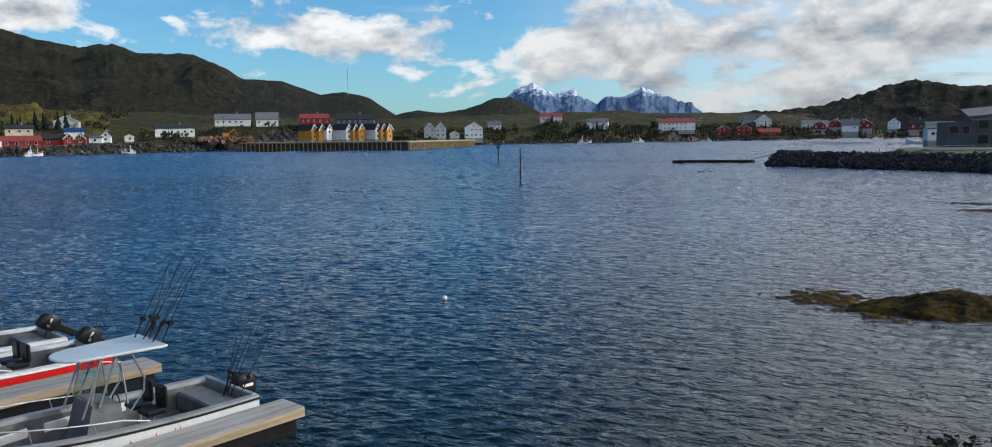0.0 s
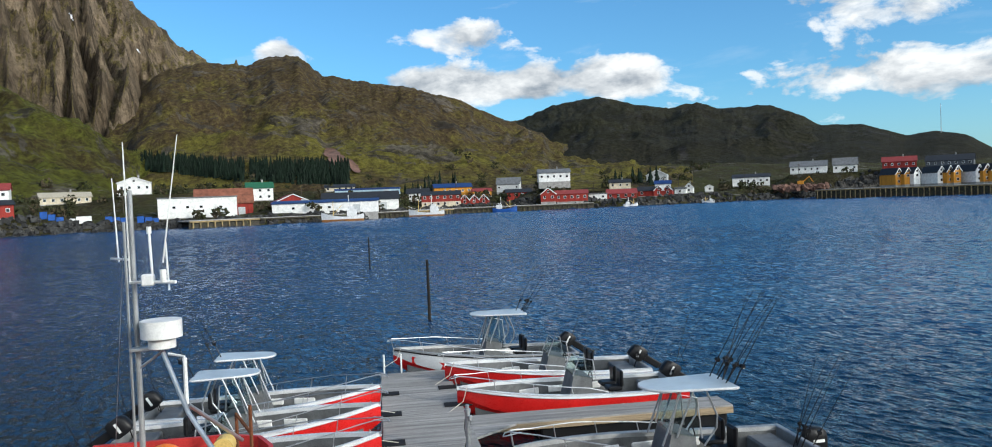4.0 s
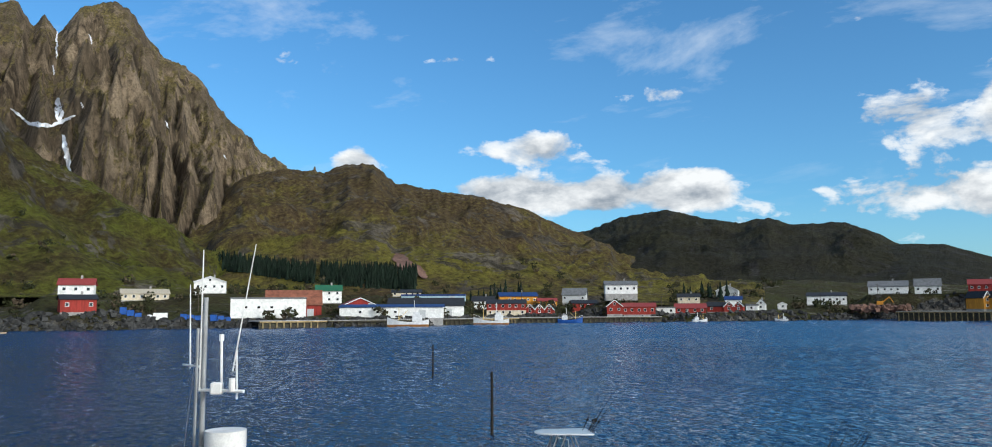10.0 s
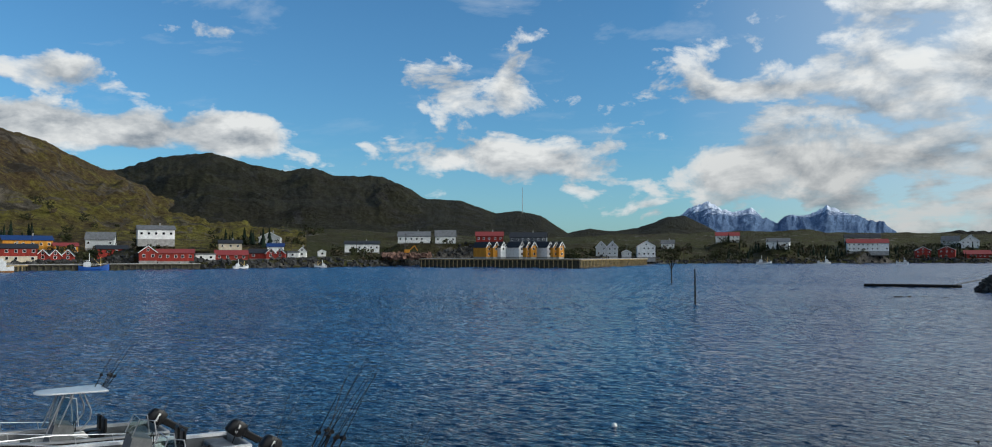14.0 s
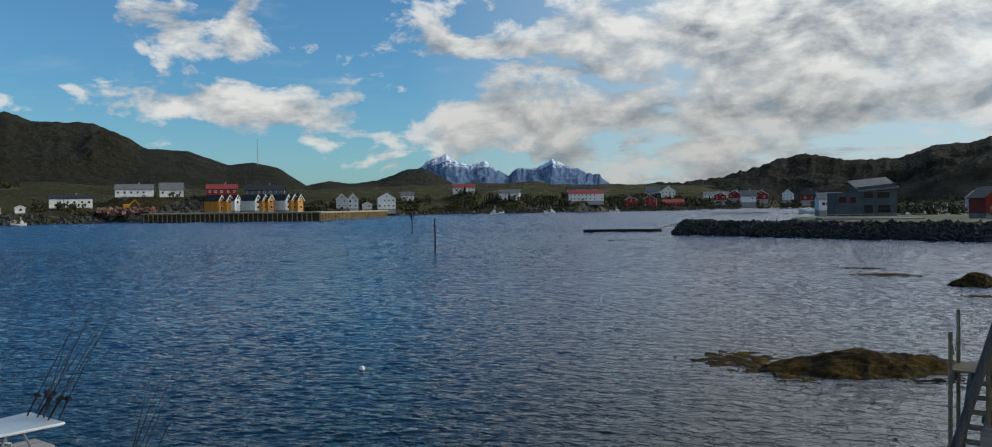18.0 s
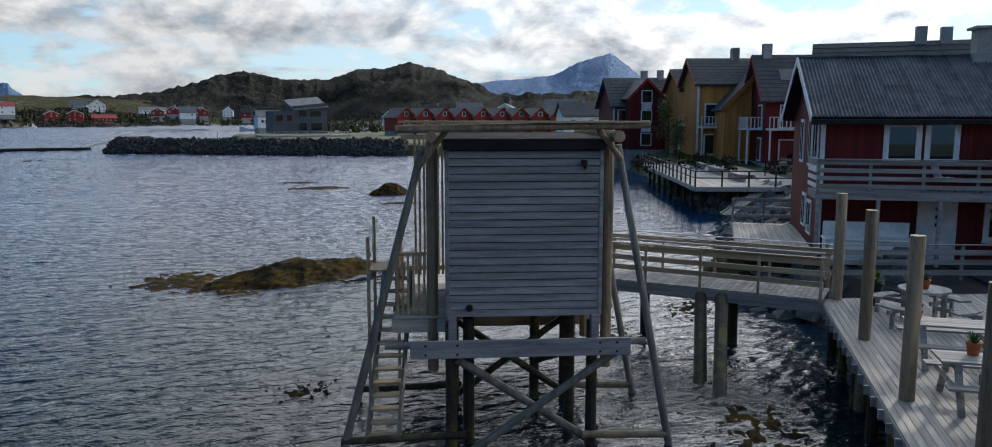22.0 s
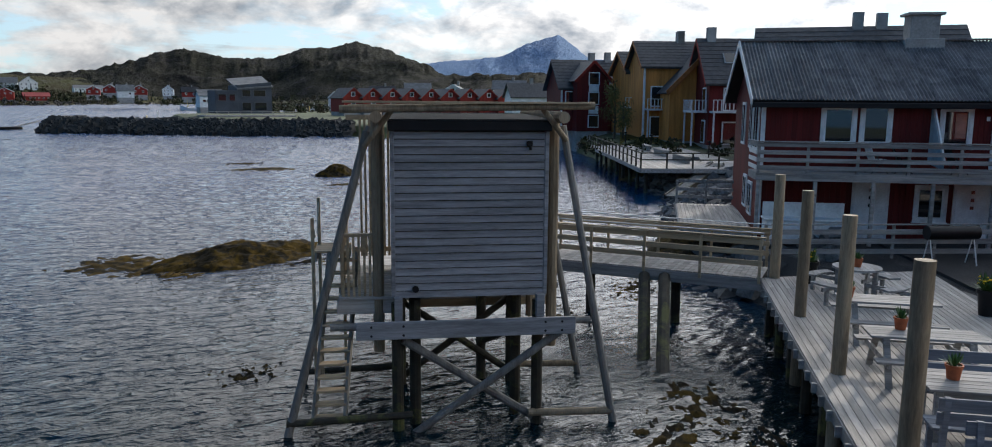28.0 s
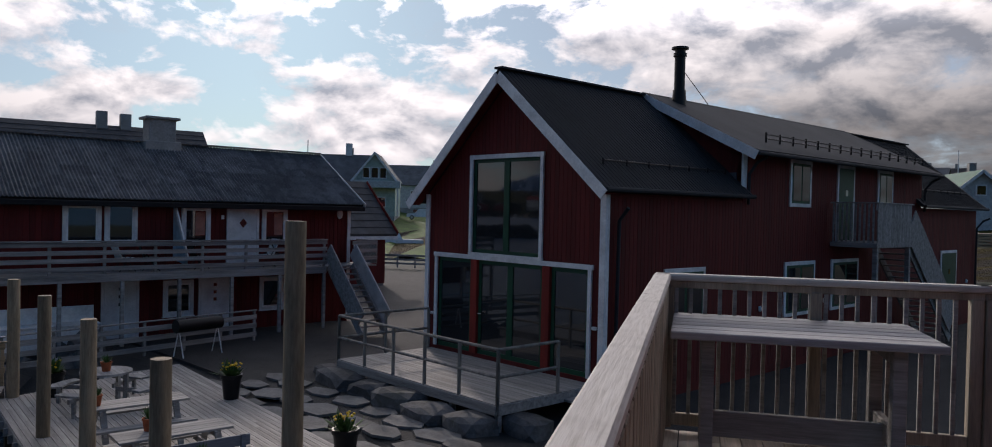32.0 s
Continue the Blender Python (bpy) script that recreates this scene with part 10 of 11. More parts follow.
def balcony(parent, x, z, w, depth=1.4, posts=True, foot=0.0):
    """A pale painted timber balcony on a wall that faces -y."""
    b = part("balcony", Mesh().box((x, -depth / 2, z), (w, depth, 0.18), ch=0.01), BALCONY, parent, "pale painted timber balcony", smooth=None)
    n_ = max(3, int(w / 0.35))
    for k in range(n_ + 1):
        part("baluster", Mesh().box((x - w / 2 + k * w / n_, -depth, z + 0.55), (0.09, 0.04, 1.0)), BALCONY, b, smooth=None)
    part("handrail", Mesh().box((x, -depth, z + 1.08), (w + 0.1, 0.09, 0.06)), BALCONY, b, smooth=None)
    if posts:
        for sx in (-1, 1):
            part("balcony_post", Mesh().box((x + sx * (w / 2 - 0.1), -depth + 0.1, (z + foot) / 2), (0.13, 0.13, z - foot)), BALCONY, b, smooth=None)


def tiled(parent, w, dep, h, r, rows=9):
    """Courses of dark roof tiles on the front slope of a side-on house."""
    k = r / (dep / 2)
    for i in range(rows):
        f0, f1 = i / rows, (i + 1) / rows
        y0, y1 = -0.5 + (dep / 2 + 0.5) * f0, -0.5 + (dep / 2 + 0.5) * f1 + 0.05
        part("tile_course", Mesh().slab([(-w / 2 - 0.5, y0, h + 0.15 + k * y0 + 0.05), (w / 2 + 0.5, y0, h + 0.15 + k * y0 + 0.05), (w / 2 + 0.5, y1, h + 0.15 + k * y1), (-w / 2 - 0.5, y1, h + 0.15 + k * y1)], 0.05), TILE, parent, smooth=None)


def end_wall(parent, w, dep, h, r, trim_mat):
    """Bargeboards of the end that looks to the sea."""
    for s in (0, 1):
        y0 = -0.5 if s == 0 else dep + 0.5
        part("bargeboard", Mesh().beam((-w / 2 - 0.52, y0, h - 0.5 * r / (dep / 2)), (-w / 2 - 0.52, dep / 2, h + r), 0.05, 0.30), trim_mat, parent, smooth=None)


ROWT = 17
ORANGE_TRIM = material("orange_bargeboard", (0.42, 0.15, 0.045), 0.7, vary=0.2)
ta = village_house("house", -56.9, 98, 2.4, 11.0, 5.3, 3.2, "side", DARK_RED, TILE, turn=ROWT, depth=8, windows=False, label="dark red two-storey house with a tiled roof by the boardwalk")
tiled(ta, 11.0, 8, 5.3, 3.2)
for x in (-4.2, 2.9):
    window_set(ta, x, 4.0, 1.5, 1.3)
part("corner_trim", Mesh().box((-5.5, -0.03, 2.6), (0.2, 0.1, 5.2)), TRIM, ta, smooth=None)
tg = village_house("house", -56.0, 95.5, 2.4, 3.9, 6.2, 2.0, "gable", DARK_RED, TILE, turn=ROWT, depth=5, windows=False, label="dark red gabled wing with a tall glazed strip", barge=RED)
for z in (1.2, 3.9, 6.2):
    window_set(tg, 0.1, z, 1.1, 1.3)
for z in (2.55, 5.15):
    part("panel", Mesh().box((0.1, -0.07, z), (1.2, 0.06, 0.9)), TRIM, tg, "pale panel between the windows", smooth=None)
tb_ = village_house("house", -59.6, 91, 2.3, 3.6, 7.0, 2.2, "side", ORANGE, TILE, turn=ROWT, depth=7, windows=False, label="orange boarded house with a tiled roof by the boardwalk")
tiled(tb_, 3.6, 7, 7.0, 2.2, 7)
end_wall(tb_, 3.6, 7, 7.0, 2.2, ORANGE_TRIM)
window_set(tb_, -0.6, 4.4, 0.9, 1.9)
window_set(tb_, -0.6, 1.2, 0.9, 1.9)
balcony(tb_, -0.8, 3.0, 3.4)
tc = village_house("house", -62.0, 85, 2.2, 7.4, 7.5, 2.5, "side", ORANGE, TILE, turn=ROWT, depth=7, windows=False, label="orange boarded house with a balcony by the boardwalk")
tiled(tc, 7.4, 7, 7.5, 2.5)
end_wall(tc, 7.4, 7, 7.5, 2.5, ORANGE_TRIM)
for z in (1.2, 4.3):
    window_set(tc, -2.4, z, 1.0, 1.9)
    window_set(tc, -1.0, z, 0.5, 1.9)
balcony(tc, -2.2, 2.95, 2.9)
part("corner_trim", Mesh().box((-3.7, -0.03, 3.7), (0.22, 0.1, 7.4)), BALCONY, tc, smooth=None)
part("chimney", Mesh().box((1.0, 3.5, 10.6), (0.7, 0.7, 1.3)), CONCRETE, tc, smooth=None)
td = village_house("house", -64.4, 81.5, 2.1, 8.8, 5.0, 4.6, "gable", ORANGE, TILE, turn=ROWT, depth=7, windows=False, label="plain orange gable of a house by the boardwalk", barge=ORANGE_TRIM)
for s in (-1, 1):
    part("bargeboard", Mesh().beam((0, -0.56, 9.75), (s * 4.85, -0.56, 4.75), 0.08, 0.36), ORANGE_TRIM, td, "orange bargeboard", smooth=None)
te = village_house("house", -67.3, 77, 2.0, 9.0, 5.9, 3.9, "side", DARK_RED, TILE, turn=ROWT, depth=8, windows=False, label="dark red house with a skylight and balconies on posts")
tiled(te, 9.0, 8, 5.9, 3.9, 11)
end_wall(te, 9.0, 8, 5.9, 3.9, RED)
sky_l = part("skylight", Mesh().beam((-2.2, 1.4, 7.52), (-2.2, 2.4, 8.5), 1.3, 0.10, up=(0, -1, 1)), ALU_MATT, te, "roof skylight", smooth=None)
part("pane", Mesh().beam((-2.2, 1.45, 7.66), (-2.2, 2.32, 8.50), 1.1, 0.03, up=(0, -1, 1)), GLASS, sky_l, smooth=None)
for z in (1.1, 4.2):
    window_set(te, -2.5, z, 1.2, 1.9)
balcony(te, -2.4, 3.05, 4.0)
part("chimney", Mesh().box((-3.6, 4.0, 10.3), (0.8, 0.8, 1.4)), CONCRETE, te, smooth=None)
for z in (1.2, 4.2):
    o_ = part("window", Mesh().box((0, 0, 0), (0.1, 1.3, 2.2)), TRIM, te, smooth=None, at=pose(-4.54, 1.6, z))
    part("pane", Mesh().box((-0.045, 0, 0), (0.05, 1.0, 1.9)), GLASS, o_, smooth=None)
t_ = part("balcony", Mesh().box((-5.2, 2.4, 3.05), (1.5, 3.6, 0.18)), BALCONY, te, "pale painted timber balcony on posts", smooth=None)
for k in range(10):
    part("baluster", Mesh().box((-5.9, 0.7 + k * 0.38, 3.6), (0.04, 0.1, 1.0)), BALCONY, t_, smooth=None)
    if k < 5:
        part("baluster", Mesh().box((-5.9 + k * 0.33, 0.65, 3.6), (0.1, 0.04, 1.0)), BALCONY, t_, smooth=None)
part("handrail", Mesh().box((-5.9, 2.4, 4.12), (0.09, 3.6, 0.06)).box((-5.2, 0.65, 4.12), (1.5, 0.09, 0.06)), BALCONY, t_, smooth=None)
for y in (0.8, 4.0):
    part("balcony_post", Mesh().box((-5.8, y, 1.4), (0.14, 0.14, 3.1)), BALCONY, t_, smooth=None)
# the dark roof behind the lodging house
tl = village_house("house", -73.6, 60, 2.0, 13.0, 6.6, 2.5, "side", DARK_RED, TILE, turn=8, depth=7, windows=False, label="dark red house with a tiled roof behind the lodging house")
tiled(tl, 13.0, 7, 6.6, 2.6, 8)
part("chimney", Mesh().box((0.0, 3.5, 9.6), (0.7, 0.7, 1.5)), CONCRETE, tl, smooth=None)

# garden before them: shrubs, a birch in young leaf, benches and a lamp post
gsh = Mesh()
rg = random.Random(31)
for k in range(46):
    d_, a_ = rg.uniform(66, 82), rg.uniform(-55, -67)
    clump(gsh, polar(a_, d_, 1.4), rg.uniform(0.5, 1.6), rg, 16)
setting("garden_shrubs", gsh, BUSH, "low garden shrubs before the row houses", "bushes", kind="stuff")


def leafy_tree(p, h, crown, label, mat_leaf, n_leaf=900, seed=1, name="tree"):
    rg_ = random.Random(seed)
    t = thing(name, pose(p.x, p.y, p.z), label, "tree")
    part("trunk", Mesh().tube([(0, 0, -0.3), (0.05, 0, h * 0.4), (0, 0.05, h * 0.95)], h * 0.022, 8, h * 0.006), BARK, t)
    lf = Mesh()
    for k in range(11):
        a, z0 = rg_.uniform(0, 6.28), h * rg_.uniform(0.25, 0.8)
        q = Vector((math.cos(a), math.sin(a), 0)) * crown * rg_.uniform(0.6, 1.0) * (1.1 - z0 / h)
        tip = q + Vector((0, 0, z0 + h * 0.18))
        part("limb", Mesh().tube([(0, 0, z0), tuple(q * 0.5 + Vector((0, 0, z0 + h * 0.1))), tuple(tip)], h * 0.008, 5, h * 0.003), BARK, t)
        for _ in range(n_leaf // 11):
            c = Vector((0, 0, z0)).lerp(tip, rg_.uniform(0.25, 1.15)) + Vector((rg_.gauss(0, 1), rg_.gauss(0, 1), rg_.gauss(0, 1))) * crown * 0.16
            d1, d2 = [Vector((rg_.uniform(-1, 1), rg_.uniform(-1, 1), rg_.uniform(-1, 1))).normalized() * rg_.uniform(0.06, 0.13) for _ in (0, 1)]
            lf.add([c - d1, c + d2, c + d1, c - d2], [(0, 1, 2, 3)])
    part("crown", lf, mat_leaf, t, smooth=None)


BIRCH = material("young_birch_leaf", (0.17, 0.15, 0.05), 0.8, vary=0.4, scale=2.0, fine=8)
leafy_tree(polar(-57.6, 86, 1.5), 6.6, 2.0, "young birch coming into leaf before the houses", BIRCH, 1300, 3)
leafy_tree(polar(-58.2, 84, 1.5), 4.6, 1.5, "young birch coming into leaf before the houses", BIRCH, 700, 4)
for az, d in ((-60.2, 72), (-64.2, 62), (-58.4, 78)):
    t = thing("garden_lamp", pose(*polar(az, d, 1.4)), "slim black garden lamp post", "lamp", "garden lamps")
    part("pole", Mesh().tube([(0, 0, 0), (0, 0, 1.5)], 0.05, 8), BLACK_PLASTIC, t)
    part("head", Mesh().tube([(0, 0, 1.5), (0, 0, 1.62)], 0.16, 10), BLACK_PLASTIC, t)

# ---------------------------------------------------------------- row of red boathouses, modern building and marina beyond the breakwater
for k in range(9):
    village_house("boathouse", -38.9 - 1.38 * k, 200, 3.0, 5.0, 3.6, 2.2, "gable", RED, TILE, turn=22, depth=9, windows=True, label="dark red gabled boathouse in the row by the marina", barge=RED)
village_house("house", -51.6, 165, 3.0, 8.0, 4.0, 2.6, "side", WHITE, TILE, turn=15)
village_house("house", -46.0, 262, 5.0, 9.0, 3.6, 2.6, "gable", WHITE, ROOF_GREY)
village_house("house", -43.5, 290, 6.0, 9.0, 3.6, 2.6, "side", PALEGREY, ROOF_GREY)
village_house("house", -50.0, 250, 6.0, 10.0, 3.8, 2.6, "side", WHITE, ROOF_GREY)
village_house("house", -41.0, 300, 5.0, 9.0, 3.6, 2.6, "side", WHITE, ROOF_BLACK)
t = thing("modern_building", pose(*polar(-31.3, 192, 2.7), 0, 0, -31.3 + 14), "blue-grey clad modern building with a sloping roof by the sea", "building")
part("low_block", Mesh().box((-3.4, 3.0, 2.6), (5.0, 8.0, 5.2), ch=0.05), BLUEGREY, t, "blue-grey clad lower block", smooth=None)
part("high_block", Mesh().add([(x, y, z) for x, z in ((-0.9, 0), (6.8, 0), (6.8, 7.2), (-0.9, 6.4)) for y in (-1.0, 8.0)], [(0, 2, 3, 1), (2, 4, 5, 3), (4, 6, 7, 5), (6, 0, 1, 7), (0, 6, 4, 2), (1, 3, 5, 7)]), BLUEGREY, t, "blue-grey clad higher block", smooth=None)
part("roof", Mesh().slab([(-1.2, -1.4, 5.6), (7.1, -1.4, 6.3), (7.1, 8.3, 8.8), (-1.2, 8.3, 8.0)], 0.3), ROOF_GREY, t, "grey sloping roof", smooth=None)
for x, z, w, h in ((-4.4, 3.6, 1.6, 1.4), (-2.2, 3.6, 1.2, 1.4), (1.0, 4.6, 1.8, 1.3), (4.0, 4.6, 2.6, 1.3), (1.0, 1.6, 1.8, 1.7), (4.2, 1.6, 2.6, 1.7)):
    window_set(t, x, z, w, h, -1.05 if x > -1 else -1.06, DARKGREY)
part("deck", Mesh().box((0, -5.0, -0.5), (20, 7.5, 0.35)), WOOD_GREY, t, "timber deck before the building", smooth=None)
part("deck_rail", Mesh().box((0, -8.6, 0.5), (20, 0.08, 0.1)).box((0, -8.6, 0.1), (20, 0.06, 0.08)), WOOD_GREY, t, smooth=None)
for k in range(9):
    part("rail_post", Mesh().box((-9.8 + k * 2.45, -8.6, 0.1), (0.1, 0.1, 0.9)), WOOD_GREY, t, smooth=None)
    part("support_post", Mesh().tube([(-9.8 + k * 2.45, -8.3, -3.6), (-9.8 + k * 2.45, -8.3, -0.6)], 0.17, 6), PILE, t)
village_house("warehouse", -29.4, 300, 3.0, 8.0, 4.2, 2.0, "side", WHITE, ROOF_GREY, turn=12, label="white warehouse beside the modern building")


def ship(name, az, d, L, label, hull_mat, top_mat, heading, low=None, seed=1):
    """A fishing vessel seen from afar: hull, wheelhouse, masts and derricks."""
    p = polar(az, d)
    t = thing(name, pose(p.x, p.y, 0, 0, 0, az + heading), label, "boat")
    B, N_ = L * 0.27, 12
    hm, lm = Mesh(), Mesh()
    vs, v2 = [], []
    for k in range(N_ + 1):
        f = k / N_
        b = B / 2 * (1 - max(0, (f - 0.55) / 0.45) ** 2.2) * (0.75 + 0.25 * min(1, f * 5))
        zs = L * (0.11 + 0.09 * (2 * f - 0.85) ** 2)
        x = (f - 0.5) * L
        vs += [(x, -b, zs), (x, -b * 0.95, L * 0.05), (x, b * 0.95, L * 0.05), (x, b, zs)]
        v2 += [(x, -b * 0.96, L * 0.052), (x * 0.97, -b * 0.6, -0.6), (x * 0.97, b * 0.6, -0.6), (x, b * 0.96, L * 0.052)]
    for mm, vv in ((hm, vs), (lm, v2)):
        mm.add(vv, [(a * 4 + b, a * 4 + b + 1, a * 4 + b + 5, a * 4 + b + 4) for a in range(N_) for b in range(3)] + [(0, 3, 2, 1)] + [(a * 4, a * 4 + 4, a * 4 + 7, a * 4 + 3) for a in range(N_)])
    part("hull", hm, hull_mat, t, smooth=30)
    part("lower_hull", lm, low or hull_mat, t, smooth=30)
    wh = part("wheelhouse", Mesh().box((-L * 0.22, 0, L * 0.20), (L * 0.24, B * 0.6, L * 0.16), ch=0.08).box((-L * 0.2, 0, L * 0.31), (L * 0.15, B * 0.5, L * 0.08), ch=0.06), top_mat, t)
    for k in range(4):
        part("window", Mesh().box((-L * 0.26 + k * L * 0.04, -B * 0.255, L * 0.315), (L * 0.028, 0.06, L * 0.035)), GLASS, wh, smooth=None)
    part("mast", Mesh().tube([(-L * 0.15, 0, L * 0.3), (-L * 0.15, 0, L * 0.62)], 0.11, 6), WHITE_PLASTIC, t)
    part("foremast", Mesh().tube([(L * 0.22, 0, L * 0.12), (L * 0.22, 0, L * 0.48)], 0.11, 6), CREAM, t)
    part("derrick", Mesh().tube([(L * 0.22, 0, L * 0.18), (0, 0, L * 0.4)], 0.07, 6), CREAM, t)
    part("rail", Mesh().tube([(-L * 0.48, -B * 0.36, L * 0.24), (0, -B * 0.5, L * 0.18), (L * 0.3, -B * 0.4, L * 0.22), (L * 0.5, 0, L * 0.3)], 0.05, 4), WHITE_PLASTIC, t)
    return t


BROWN_HULL = material("varnished_hull", (0.38, 0.17, 0.05), 0.45, vary=0.3, scale=0.5)
ship("fishing_vessel", 51.2, 288, 15, "white fishing vessel with a brown lower hull at the quay", HULL_WHITE, HULL_WHITE, 180, BROWN_HULL)
ship("fishing_vessel", 45.2, 312, 14, "white fishing vessel with a brown lower hull at the quay", HULL_WHITE, HULL_WHITE, 180, BROWN_HULL)
ship("fishing_vessel", 39.5, 352, 11, "blue fishing vessel moored below the red houses", BLUE_PAINT, HULL_WHITE, 0)
ship("fishing_vessel", 96.6, 262, 13, "white boat moored by the small red boathouse", HULL_WHITE, HULL_WHITE, 5)
ship("fishing_vessel", -28.2, 430, 12, "white fishing vessel at the quay beyond the breakwater", HULL_WHITE, HULL_WHITE, 175)
ship("cabin_cruiser", -25.7, 168, 5.5, "small white cabin cruiser behind the breakwater", HULL_WHITE, HULL_WHITE, 160)
for k, (az, d, L_b, mt) in enumerate(((-36.4, 330, 8, HULL_WHITE), (-37.0, 335, 7, HULL_WHITE), (-37.7, 340, 9, HULL_WHITE), (-38.3, 345, 7, BLUE_PAINT), (-35.6, 335, 7, HULL_WHITE), (-10.2, 600, 9, HULL_WHITE), (-6.4, 560, 10, HULL_WHITE), (-14.9, 640, 8, HULL_WHITE), (30.4, 368, 7, HULL_WHITE), (25.0, 398, 6, HULL_WHITE))):
    ship("cabin_cruiser", az, d, L_b, "%s leisure boat moored in the harbour" % ("blue" if mt is BLUE_PAINT else "white"), mt, HULL_WHITE, 10 * (k % 3) + 180 * (k % 2))
village_house("boathouse", 98.4, 268, 1.4, 8.0, 3.2, 2.4, "gable", RED, ROOF_BLACK, deck=True)
village_house("cabin", 97.3, 300, 6.0, 6.0, 3.0, 2.0, "side", WHITE, ROOF_GREY)

# floating pipes and a low raft before the breakwater
t = thing("floating_jetty", pose(*polar(-15.6, 172, 0.1), 0, 0, -12), "low dark floating jetty with a gangway pole", "dock")
part("raft", Mesh().box((0, 0, 0.15), (15.5, 1.6, 0.5), ch=0.1), PILE, t, smooth=None)
part("pipe", Mesh().tube([(-9, -1.2, 0.2), (0, -1.3, 0.25), (7, -1.1, 0.2)], 0.28, 8), RUBBER, t)
part("gangway", Mesh().beam((6.5, 0.5, 0.4), (15.5, 3.0, 2.4), 0.9, 0.16), WOOD_GREY, t, smooth=None)
part("gangway_rail", Mesh().beam((6.5, 0.2, 1.2), (15.5, 2.7, 3.3), 0.06, 0.08), GALV, t, smooth=None)
reef("reef", *polar(-16.2, 132)[:2], 4.5, 1.0, 0.10, 41, "low dark skerry awash in the harbour", -16)

# houses, trees and boats of the shore beyond the marina
rgv = random.Random(77)
for k in range(12):
    az, d = rgv.uniform(-19.5, -51.0), rgv.uniform(400, 560)
    wall_, roof_ = rgv.choice([(WHITE, ROOF_GREY), (PALEGREY, ROOF_BLACK), (RED, ROOF_GREY), (PALEGREY, ROOF_BLACK), (RED, ROOF_BLACK)])
    village_house("house", az, d, 3.0 + (d - 400) * 0.04, rgv.uniform(6, 9), rgv.uniform(2.8, 4), rgv.uniform(2, 3.2), rgv.choice(["gable", "side"]), wall_, roof_)
mb = Mesh()
for k in range(800):
    az, d = rgv.uniform(-20, -56), rgv.uniform(240, 560)
    if az > -33 and d < 430:
        continue
    clump(mb, polar(az, d, 1.3 + max(0, d - 400) * 0.035), rgv.uniform(1.0, 3.4), rgv, 30)
setting("marina_scrub", mb, BUSH, "dark scrub on the low land by the marina", "bushes", kind="stuff")

# ---------------------------------------------------------------- quay clutter of the far village
for az, d, n_, lab in ((69.2, 293, 3, "stack of blue fish tubs on the quay"), (65.5, 291, 3, "stack of blue fish tubs on the quay"), (63.6, 290, 3, "stack of blue containers beside the white warehouse")):
    rgb = random.Random(int(az))
    for k in range(n_):
        t = thing("container", pose(*polar(az + 0.45 * k, d, float(land_z(az + 0.45 * k, d)) + 0.1), 0, 0, az + rgb.uniform(-6, 6)), lab, "container", "blue containers on the quay")
        hh = rgb.uniform(1.2, 2.4)
        part("body", Mesh().box((0, 0, hh / 2), (2.1, 1.8, hh), ch=0.05), BLUE_PAINT, t, smooth=None)
        part("lid", Mesh().box((0, 0, hh + 0.05), (2.2, 1.9, 0.12), ch=0.03), BLUE_PAINT, t, smooth=None)
t = thing("truck", pose(*polar(68.0, 296, 2.3), 0, 0, 68), "white lorry parked on the quay", "truck")
part("cargo_box", Mesh().box((0.8, 0, 1.9), (4.6, 2.3, 2.4), ch=0.05), WHITE, t, smooth=None)
part("cab", Mesh().box((-2.6, 0, 1.5), (1.8, 2.2, 2.0), ch=0.15), CAR_WHITE, t)
part("windscreen", Mesh().box((-3.0, -1.1, 1.9), (0.8, 0.06, 0.7)), GLASS, t, smooth=None)
for x in (-2.5, 1.0, 2.4):
    w_ = part("wheel", Mesh().tube([(x, -1.1, 0.45), (x, -0.8, 0.45)], 0.45, 12), RUBBER, t)
t = thing("float_jetty", pose(*polar(78.4, 262, 0.0), 0, 0, 70), "narrow floating jetty with orange buoys", "dock")
part("raft", Mesh().box((0, 0, 0.15), (17, 1.2, 0.4), ch=0.05), WOOD_NEW, t, smooth=None)
for k in range(5):
    part("buoy", Mesh().ball((-6 + k * 2.6, -0.9, 0.3), 0.42, 8, 6), ORANGE_BUOY, t)
# stone sea wall and road along the far shore
t = Mesh()
for az in np.arange(60.5, 84.0, 0.35):
    p0, p1 = polar(float(az), float(shore_r(az)) + 3.0), polar(float(az) + 0.36, float(shore_r(az + 0.36)) + 3.0)
    t.beam((p0.x, p0.y, 1.0), (p1.x, p1.y, 1.0), 1.2, 2.6)
setting("wall_sea", t, ROCK_DARK, "dark stone sea wall along the far road", "wall")
# poles of the village
for az, d, h in ((88.2, 330, 11), (87.6, 345, 11), (73.9, 380, 10), (65.5, 330, 9), (54.0, 330, 9), (45.0, 420, 10), (43.0, 420, 10), (37.5, 420, 10), (33.0, 410, 9), (27.0, 440, 10), (22.5, 450, 9), (19.0, 470, 10), (-1.0, 590, 10), (-9.0, 680, 11), (-20.5, 740, 11), (-33.0, 300, 10), (-39.5, 280, 10)):
    z_ = float(land_z(az, d)) if az > -28 else 2.0
    t = thing("utility_pole", pose(*polar(az, d, z_)), "tall wooden utility pole by the houses", "pole", "utility poles")
    part("shaft", Mesh().tube([(0, 0, -1), (0, 0, h)], 0.16, 6, 0.11), BARK, t)
    part("cross_arm", Mesh().box((0, 0, h - 0.6), (1.8, 0.14, 0.14), rz=az), BARK, t, smooth=None)
t = thing("radio_mast", pose(*polar(10.5, 1230, float(low.height(10.5, 1230)) - 2)), "thin radio mast on the low hill", "mast")
